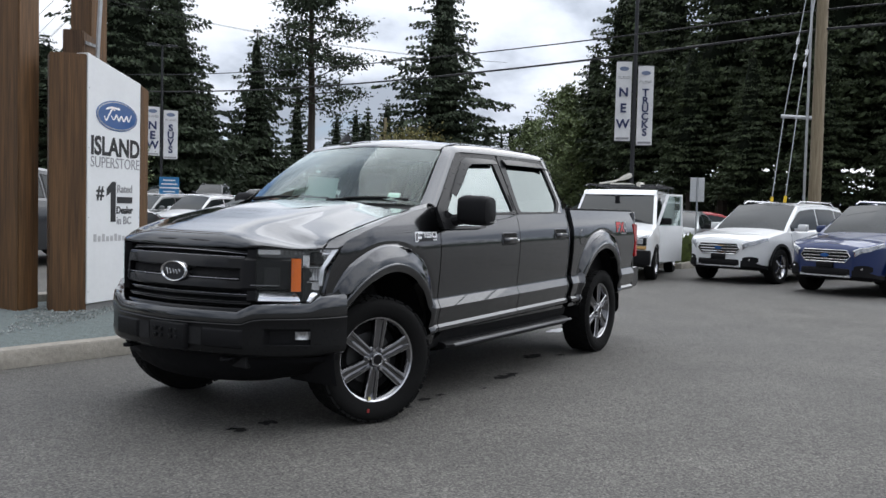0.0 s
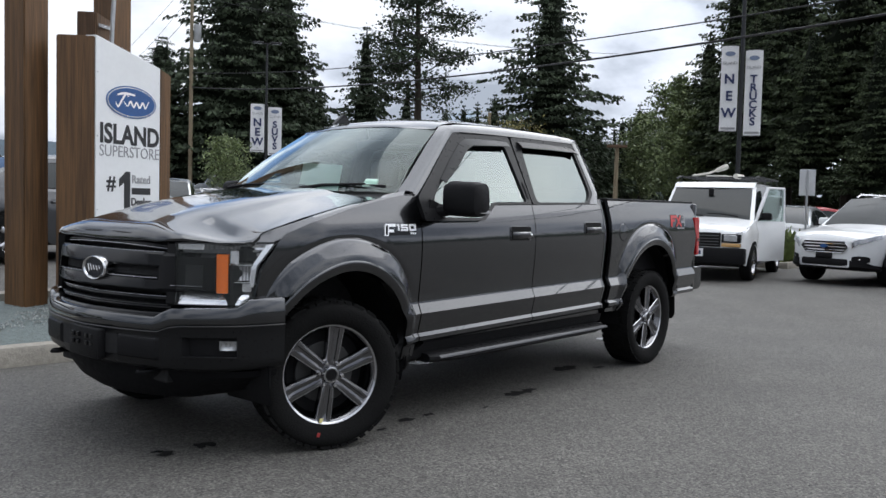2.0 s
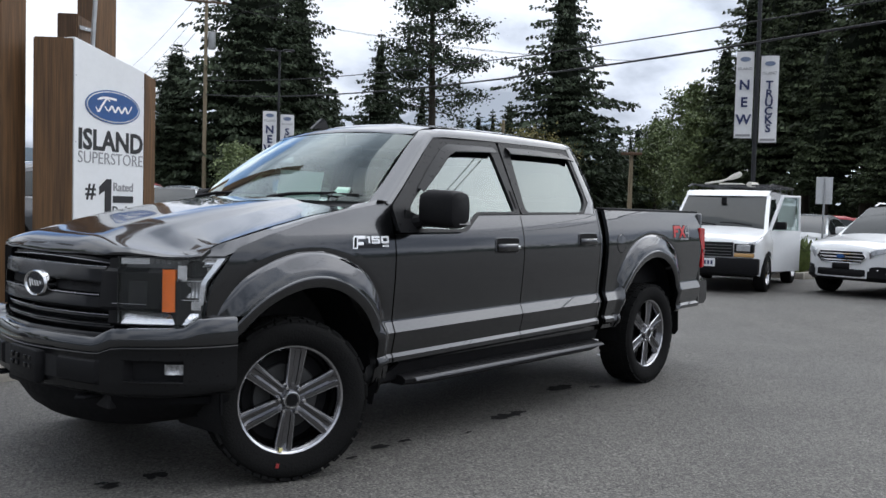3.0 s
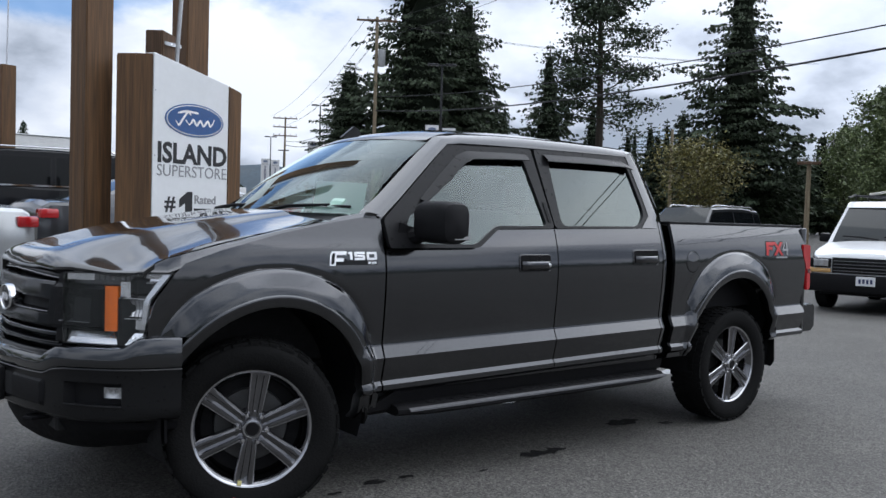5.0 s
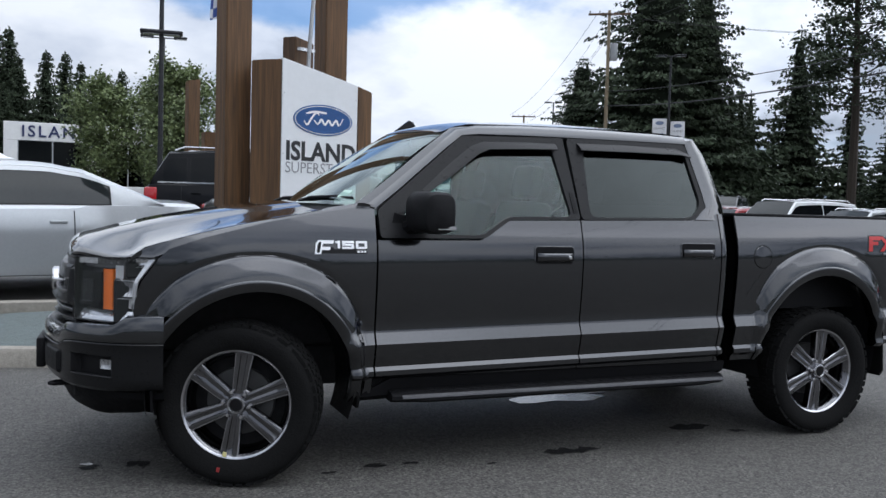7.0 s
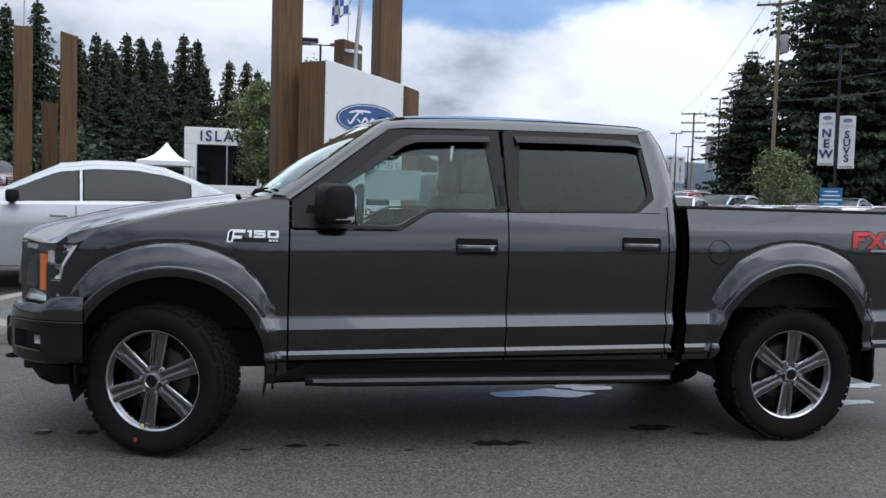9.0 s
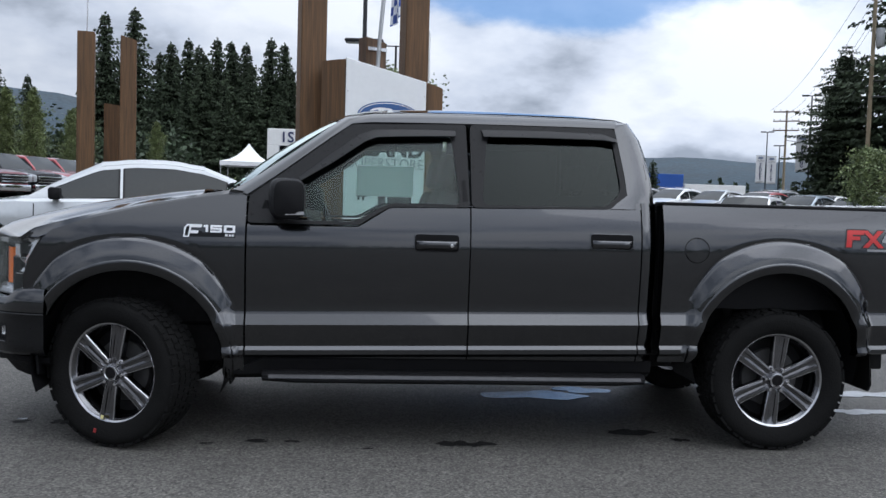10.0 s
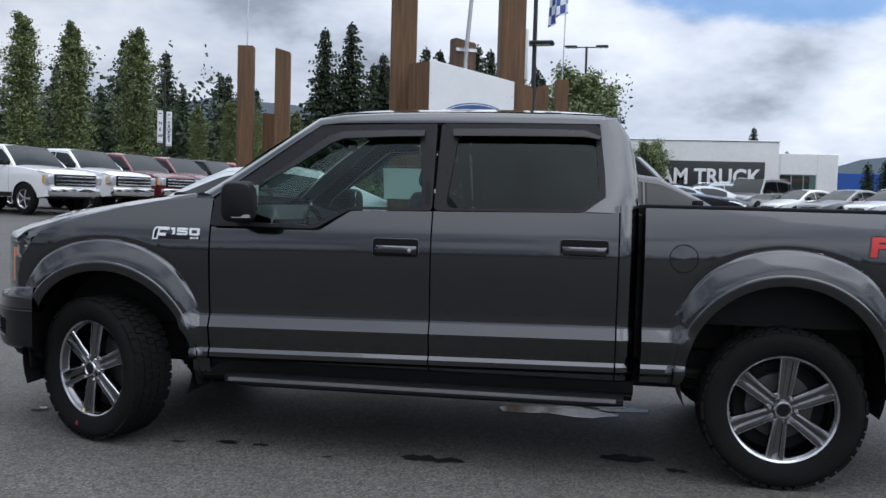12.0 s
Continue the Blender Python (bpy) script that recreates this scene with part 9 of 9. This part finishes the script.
def store():
    B = thing("store_building", "pale yellow store with a deep blue roof band", "building")
    wall_block("wall", B, 33.0, 45.0, 113.0, 130, 1.0, 4.2, mat("pale_yellow_wall", (0.62, 0.55, 0.36), 0.8, 0, 0.1, 0.5))
    wall_block("roof_band", B, 32.6, 45.3, 112.4, 130, 4.2, 6.3, mat("blue_roof_metal", (0.02, 0.08, 0.33), 0.5, 0.2, 0.1, 0.6))
    wall_block("annex", B, 45.4, 54.0, 112.0, 128, 1.0, 5.0, STUCCO)
    for k in range(3):
        bm = bmesh.new()
        box(bm, 34.5 + k * 3.3, 36.8 + k * 3.3, 112.90, 112.97, 1.6, 3.6)
        part("window", bm, CAR_GLASS, B)


store()


def tent(x, y):
    T = thing("canopy_tent", "white peaked canopy tent on the lot", "tent", at=Matrix.Translation((x, y, lot(x, y))))
    bm = bmesh.new()
    prof = [(1.5, 2.45), (1.0, 2.6), (0.6, 2.85), (0.25, 3.25), (0.0, 3.6)]
    rows = [[(r * sx, r * sy, z) for sx, sy in ((-1, -1), (1, -1), (1, 1), (-1, 1))] for r, z in [(1.5, 2.2)] + prof]
    quad_grid(bm, rows, True)
    part("canopy", bm, WHITE, T)
    for sx in (-1, 1):
        for sy in (-1, 1):
            bm = bmesh.new()
            tube(bm, [(sx * 1.45, sy * 1.45, 0), (sx * 1.45, sy * 1.45, 2.4)], 0.03, 6)
            part("leg", bm, GALV, T)


tent(-5.5, 48.7)

# ---------------------------------------------------------------- more parked cars
CREW = "row of new pickups"
rows12 = ((75, P_WHITE, "white"), (1, P_WHITE, "white"), (2, P_DRED, "dark red"), (3, P_DRED, "dark red"), (4, P_BLACK, "black"), (5, P_RED, "red"), (6, P_RED, "red"), (7, P_DKGREY, "dark grey"))
for k, (_, pnt, word) in enumerate(rows12):
    car("pickup", "crew_cab_pickup", word + " new crew-cab pickup parked nose-out in a row", pnt, -14.6 - 0.05 * k + 0.25 * k, 19.3 + 3.05 * k, -18, CREW)
LOT = "rows of cars on the lot"
for k, (pnt, word, kind) in enumerate(((P_BLUE, "blue", "compact"), (P_GREY, "grey", "compact"), (P_BLUE, "blue", "crossover"))):
    car(kind, "lot_car", word + " car parked by the trees", pnt, -20.0 + 2.9 * k, 46.0 + 0.5 * k, -60, LOT)
tones = ((P_WHITE, "white"), (P_GREY, "grey"), (P_WHITE, "white"), (P_SILVER, "silver"), (P_RED, "red"), (P_BLUEGREY, "pale blue-grey"), (P_BLUEGREY, "pale blue-grey"), (P_SILVER, "silver"), (P_WHITE, "white"), (P_DKGREY, "dark grey"))
for k in range(11):
    pnt, word = tones[k % len(tones)]
    car("sedan" if k % 3 else "compact", "lot_car", word + " car in a long row on the lot", pnt, 13.2 + 1.75 * k, 38.6 - 0.95 * k, 215, LOT)
for k in range(8):
    pnt, word = tones[(k * 3 + 1) % len(tones)]
    car("compact" if k % 2 else "crossover", "lot_car", word + " car in the far row on the lot", pnt, 20.0 + 2.6 * k, 47.0 - 1.5 * k, 215, LOT)
for x, y, h, pnt, word, kind in ((6.4, 36.0, 200, P_BLUEGREY, "pale blue-grey", "sedan"), (8.0, 37.5, 196, P_SILVER, "silver", "sedan"), (9.0, 39.5, 205, P_BLUEGREY, "pale blue-grey", "crossover"), (11.2, 39.6, 235, P_GREY, "grey", "large_suv"),
                              (13.6, 40.6, 200, P_DKGREY, "dark grey", "compact")):
    car(kind, "lot_car", word + " car parked in front of the showroom", pnt, x, y, h, LOT)
for k in range(2, 7):
    pnt, word = ((P_BLACK, "black"), (P_BLUE, "dark blue"), (P_WHITE, "white"), (P_RED, "red"), (P_SILVER, "silver"), (P_WHITE, "white"), (P_GREY, "grey"))[k]
    car(("sedan", "compact", "crossover")[k % 3], "lot_car", word + " car parked in a row beyond the sign", pnt, 10.2 + 1.6 * k, 17.0 + 2.0 * k, 232, LOT)
for k in range(7):
    pnt, word = ((P_DKGREY, "dark grey"), (P_SILVER, "silver"), (P_WHITE, "white"), (P_RED, "red"), (P_WHITE, "white"), (P_GREY, "grey"), (P_WHITE, "white"))[k]
    car("large_suv" if k in (0, 2) else "crossover", "lot_car", word + " sport utility vehicle parked behind the truck", pnt, 20.6 - 0.05 * k, 11.6 + 2.75 * k, 188, LOT)
car("sedan", "lot_car", "silver car parked behind the van", P_SILVER, 23.0, 4.2, 185, LOT)
car("sedan", "lot_car", "red car parked at the foot of the wood", P_RED, 26.5, 5.0, 130, LOT)

# ---------------------------------------------------------------- named trees
spruce = place(conifer("spruce", "tall dark spruce with layered boughs", 20.5, 5.6, 3, levels=40, per=12, shape=0.72, gap=0.10, tuft=0.52, core=0.34), 52.0, 31.1, 1.0)
fir = place(conifer("fir", "broad very dark fir that overtops the lot", 23.5, 7.2, 8, levels=54, per=15, shape=0.62, gap=0.05, tuft=0.62, core=0.55), 41.3, 53.5, 1.0)
again(fir, 45.6, 53.6, 0.82, 1.0, label="dark fir standing close beside a larger one")
again(fir, 36.9, 57.5, 0.55, 2.0, label="lower dark fir at the edge of a clump")
pine = place(ragged_pine("pine", "old ragged pine with a bare lower trunk", 23.5, 12, 5.4, 0.36, 64), 50.7, 42.8)
slim = place(conifer("slim_conifer", "slim dark conifer among others", 13, 2.9, 21, levels=32, per=9, shape=0.85, gap=0.12, tuft=0.48, material=NEEDLE), 57.0, 62.1)
mid = place(conifer("mid_conifer", "medium conifer with uneven boughs", 17, 4.6, 33, levels=36, per=10, shape=0.72, gap=0.12, tuft=0.60), 57.2, 55.0)
for x, y, s, t, o, w in ((80, 59, 0.95, 1, slim, "small dark distant conifer"), (71, 62, 1.1, 2, slim, "distant conifer behind a pine"), (81.7, 65, 0.92, 3, slim, "small dark distant conifer"), (93, 48, 0.8, 0.5, slim, "small dark distant conifer"),
                         (62.2, 43.5, 0.62, 4, mid, "low conifer beside a spruce"), (61.7, 66.1, 1.0, 5, slim, "slim dark distant conifer"), (66, 50, 0.6, 1, mid, "low conifer in a clump"), (54, 60, 0.7, 3, mid, "dark conifer in a clump"),
                         (58, 46, 0.5, 2, mid, "low conifer in a clump"), (76.5, 40, 0.55, 2, slim, "small dark distant conifer"), (86, 52, 0.7, 2, mid, "dark pointed distant conifer"), (72, 34, 0.6, 1, mid, "low dark distant conifer"), (60, 40.5, 0.50, 2, mid, "low dark conifer in a clump"), (63, 37, 0.55, 3, mid, "low dark conifer in a clump"), (59, 35.5, 0.42, 4, mid, "low dark conifer behind a maple"), (66, 35, 0.5, 5, mid, "low dark conifer behind a maple"), (64, 31.5, 0.48, 1, mid, "low dark conifer behind a maple"), (62, 46, 0.52, 2, mid, "low dark conifer in a clump")):
    again(o, x, y, s, t, label=w)
maple = place(leafy("maple", "yellow-green maple behind a row of cars", 4.6, 2.2, 4, LEAFY, 0.28, 7000, 0.14), 35.5, 22.4)
young = place(leafy("young_tree", "young green tree on the lot", 4.4, 1.15, 6, LEAF, 0.3, 4200, 0.14), 23.6, 31.5, 0.92)
for x, y, s, t in ((30.2, 39.6, 0.62, 3),):
    again(young, x, y, s, t)
birch = place(leafy("birch", "tall light-green birch at the wood's edge", 9.6, 2.1, 9, LEAF, 0.15, 11000, 0.21), 52.8, 21.4)
for x, y, s, t in ((57.3, 21.1, 1.0, 1), (63.4, 29.4, 0.9, 2), (48.5, 19.0, 0.75, 4), (60, 25, 0.8, 3)):
    again(birch, x, y, s, t)
round_tree = place(leafy("broadleaf_tree", "green broadleaf tree behind a black vehicle", 6.3, 1.5, 14, LEAF, 0.2, 15000, 0.14), 2.6, 28.7, 0.92)
for x, y, s, t in ((0.2, 36.9, 0.95, 1), (2.6, 36.5, 0.92, 2), (6.3, 42.0, 0.62, 3)):
    again(round_tree, x, y, s, t)
poplar = place(leafy("poplar", "tall slim poplar with pale green leaves", 13.2, 1.6, 17, LEAFP, 0.08, 16000, 0.18, tall=True), -36.5, 52.5)
for x, y, s, t in ((-34.8, 56.0, 1.0, 1), (-31.7, 60.0, 1.02, 2), (-40.5, 49.0, 1.0, 3), (-18.8, 50.7, 0.52, 4), (-22.0, 55.0, 0.55, 5), (-26.0, 58.6, 0.55, 1), (-16.5, 53, 0.48, 2), (-24.0, 66, 0.55, 3), (-20, 62, 0.5, 2), (-13, 58, 0.42, 1)):
    again(poplar, x, y, s, t)
tall = place(conifer("tall_conifer", "tall dark conifer in the belt behind the lot", 20, 4.3, 44, levels=62, per=8, shape=0.80, gap=0.05, tuft=0.80), -28.4, 100.2, 1.04)
for x, y, s, t in ((-25.8, 102.9, 1.10, 1), (-19.3, 92.1, 0.82, 2), (-18.3, 96.4, 0.88, 3), (-14.6, 93.0, 0.86, 4), (-14.0, 99.1, 0.90, 5), (-11.8, 95.4, 0.86, 6), (-8.9, 93.7, 0.88, 0.5), (-3.9, 89.1, 0.72, 1.5), (-15.6, 90.8, 0.76, 2.5),
                   (-42.6, 78.1, 0.78, 3.5), (-40.4, 82.6, 0.75, 4.5), (-39.6, 85.1, 0.58, 5.5), (-35.3, 87.0, 0.66, 6.5), (-48.0, 74.9, 0.61, 1), (-44.5, 77.0, 0.54, 2), (-34.3, 92.8, 0.62, 3), (-36.1, 86.9, 0.66, 4), (2.2, 69.8, 0.53, 2), (-0.8, 74.9, 0.58, 3),
                   (1.0, 79.9, 0.57, 4), (-2.3, 94.4, 0.76, 2), (5.8, 89.4, 0.64, 1), (24.6, 112.4, 0.53, 2), (30.0, 118.0, 0.40, 3), (-21.5, 97, 0.8, 1), (-17, 89, 0.6, 2), (-10.5, 90, 0.7, 3), (-6.5, 92, 0.7, 4), (-7.5, 88, 0.55, 5), (-13, 88, 0.6, 1)):
    again(tall, x, y, s, t)
for k in range(7):
    again(tall, -19.5 + 2.0 * k, 95.5 - 0.2 * k + 3 * (k % 2), (0.78, 0.86, 0.72, 0.84, 0.76)[k % 5], 0.7 * k, label="dark conifer in a dense belt behind the lot")
cypress = place(conifer("columnar_cypress", "dense columnar cypress beside the lot", 5.2, 0.75, 55, levels=30, per=9, bare=0.0, shape=0.35, gap=0.0, tuft=0.34), 31.7, 90.0)
again(cypress, 33.5, 90.3, 1.06, 2)

# ---------------------------------------------------------------- dark wood beyond the crossovers
cedar = place(conifer("cedar", "tall dark cedar with hanging foliage at the wood's edge", 17, 3.5, 66, levels=42, per=9, bare=0.24, shape=0.55, gap=0.14, tuft=0.40, material=NEEDLE3), 49.7, 16.1)
rng = random.Random(31)
for x, y, s in ((52.8, 19.2, 0.74), (45.0, 11.5, 1.02), (41.9, 7.6, 1.05), (40.6, 4.6, 1.0), (39.0, 1.9, 1.02), (37.3, -0.5, 1.0), (48, 14, 1.05), (47.5, 8.5, 1.15), (45, 4.5, 1.15), (43.5, 0.5, 1.15), (41, -3, 1.15), (36, -4, 1.05), 
                (38.8, 8.6, 0.55), (36.5, 5.2, 0.5), (35.2, 2.0, 0.55), (34.2, -1.6, 0.5), (42.5, 12.6, 0.6),(47, -2, 1.2)):
    again(cedar, x + rng.uniform(-0.4, 0.4), y, s * rng.uniform(0.95, 1.08), rng.uniform(0, 6.28))

# low bushes under the wood and grass by the far kerb
def bushes(name, label, spots, seed, material, size, count):
    r = random.Random(seed)
    c = Cloud()
    for x, y, rad, h in spots:
        for _ in range(count):
            a, q = r.uniform(0, 6.28), rad * math.sqrt(r.random())
            c.leaf((x + q * math.cos(a), y + q * math.sin(a), rise(y) + min(0.62 + 0.1 * math.sin(x * 1.7 + a), abs(r.gauss(0, 0.4))) * h * (1.2 - q / rad * 0.6)), size * r.uniform(0.6, 1.3), r)
    tagged(new(name, c.mesh(name, material)), label, "bushes", kind="stuff")


bushes("undergrowth", "dark undergrowth at the foot of the wood", [(38 + 1.5 * k, -7 + 2.1 * k + (k % 3), 2.8, 5.5) for k in range(14)], 3, NEEDLE3, 0.42, 1000)
bushes("roadside_bushes", "mixed green bushes behind the car rows", [(40 + 2.4 * k, 24 + 3.4 * k, 2.6, 1.2) for k in range(13)], 5, NEEDLE2, 0.34, 520)
bushes("belt_undergrowth", "dark undergrowth below a belt of tall conifers", [(-27 + 2.2 * k, 93 - 0.35 * k, 2.6, 10.0) for k in range(13)], 9, NEEDLE, 0.5, 900)
bushes("dark_woodland", "dark mixed woodland behind the poplars", [(-56 + 3.0 * k, 64 + 1.2 * k, 3.2, 17.0 if k < 9 else 10.0) for k in range(14)], 11, NEEDLE2, 0.5, 1700)
bushes("hedge_bushes", "green bushes below the poplars", [(-44 + 2.6 * k, 54 + 1.3 * k, 2.2, 2.6) for k in range(15)], 7, LEAFP, 0.40, 380)


def grass_strip():
    r = random.Random(12)
    c = Cloud()
    for _ in range(1500):
        x, y = r.uniform(18.3, 22.5), r.uniform(2.75, 4.3)
        c.tuft((x, y, 0.1), (r.gauss(0, 0.35), r.gauss(0, 0.35), 1), r.uniform(0.3, 0.75), r)
    tagged(new("tall_grass", c.mesh("tall_grass", mat("tall_green_grass", (0.09, 0.12, 0.03), 0.7, 0, 0.3, 3, island=0.4))), "tall ornamental grass in a kerbed strip", "grass", kind="stuff")
    bm = bmesh.new()
    for x0, x1, y0, y1 in ((17.9, 23.0, 2.45, 2.60), (17.9, 23.0, 4.45, 4.60), (17.75, 17.9, 2.45, 4.60)):
        box(bm, x0, x1, y0, y1, -0.02, 0.15, 0.02)
    box(bm, 17.9, 23.0, 2.6, 4.45, 0.0, 0.11)
    tagged(link("kerb_far", bm, CONC), "pale concrete kerb round a strip of grass", "kerb", kind="structure")


grass_strip()


def far_woods():
    """Ring of distant forest that closes the place all round."""
    r = random.Random(77)
    c = Cloud()
    for k in range(900):
        a = 2 * math.pi * k / 900 + r.uniform(-0.004, 0.004)
        rad = r.uniform(150, 215)
        # unseen trees behind the walk, set nearer for the truck's reflections
        behind = 195 < math.degrees(a) % 360 < 345
        if behind:
            rad = r.uniform(120, 170)
        x, y = 5 + rad * math.cos(a), rad * math.sin(a)
        front = 20 < math.degrees(a) % 360 < 175
        h = r.uniform(5, 9.5) if front else r.uniform(4, 8)
        if 60 < math.degrees(a) < 85:
            h *= 0.75
        w = h * r.uniform(0.16, 0.26)
        for j in range(12):
            t = j / 12
            for q in range(4):
                b = r.uniform(0, 6.28)
                rr = w * (1 - t) * r.uniform(0.7, 1.1)
                p = Vector((x, y, rise(y) - 0.5 + h * t))
                c.tuft(p, (math.cos(b) * rr, math.sin(b) * rr, -0.12 * h * (1 - t) + 0.05 * h), max(0.9, rr * 1.2), r)
        c.tuft((x, y, h * 0.85), (0, 0, 1), h * 0.18, r)
    tagged(new("far_woods", c.mesh("far_woods", NEEDLE2)), "distant dark forest round the lot", "forest", kind="stuff")


far_woods()


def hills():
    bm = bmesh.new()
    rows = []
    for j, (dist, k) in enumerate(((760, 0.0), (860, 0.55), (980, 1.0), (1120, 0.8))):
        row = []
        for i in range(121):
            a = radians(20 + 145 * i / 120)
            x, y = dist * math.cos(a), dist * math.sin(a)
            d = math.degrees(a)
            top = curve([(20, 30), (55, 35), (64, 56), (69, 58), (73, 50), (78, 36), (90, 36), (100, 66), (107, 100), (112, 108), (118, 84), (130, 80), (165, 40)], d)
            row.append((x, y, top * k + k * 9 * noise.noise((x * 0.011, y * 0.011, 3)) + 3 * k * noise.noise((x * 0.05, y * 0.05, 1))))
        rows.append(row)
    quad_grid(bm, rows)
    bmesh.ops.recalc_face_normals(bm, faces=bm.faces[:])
    # distance haze is mixed into the hills' base colour
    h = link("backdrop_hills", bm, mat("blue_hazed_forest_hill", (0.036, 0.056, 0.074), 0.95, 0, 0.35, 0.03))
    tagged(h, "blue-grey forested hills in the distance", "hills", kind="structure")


hills()


def wood_bank():
    """Dark closed edge of a wood behind the walk, unseen, added for the truck's reflections."""
    bm = bmesh.new()
    rows = []
    for j, (dist, k) in enumerate(((118, 0.0), (122, 0.7), (128, 1.0), (140, 0.95))):
        row = []
        for i in range(181):
            a = radians(186 + 168 * i / 180)
            x, y = dist * math.cos(a), dist * math.sin(a)
            row.append((x, y, k * (3.6 + 1.6 * noise.noise((x * 0.06, y * 0.06, 5)) + 0.9 * noise.noise((x * 0.35, y * 0.35, 9)))))
        rows.append(row)
    quad_grid(bm, rows)
    bmesh.ops.recalc_face_normals(bm, faces=bm.faces[:])
    h = link("backdrop_wood", bm, mat("dark_wood_edge", (0.02, 0.032, 0.018), 0.95, 0, 0.4, 0.3))
    tagged(h, "dark closed wood edge added unseen behind the walk", "forest", kind="structure")


wood_bank()
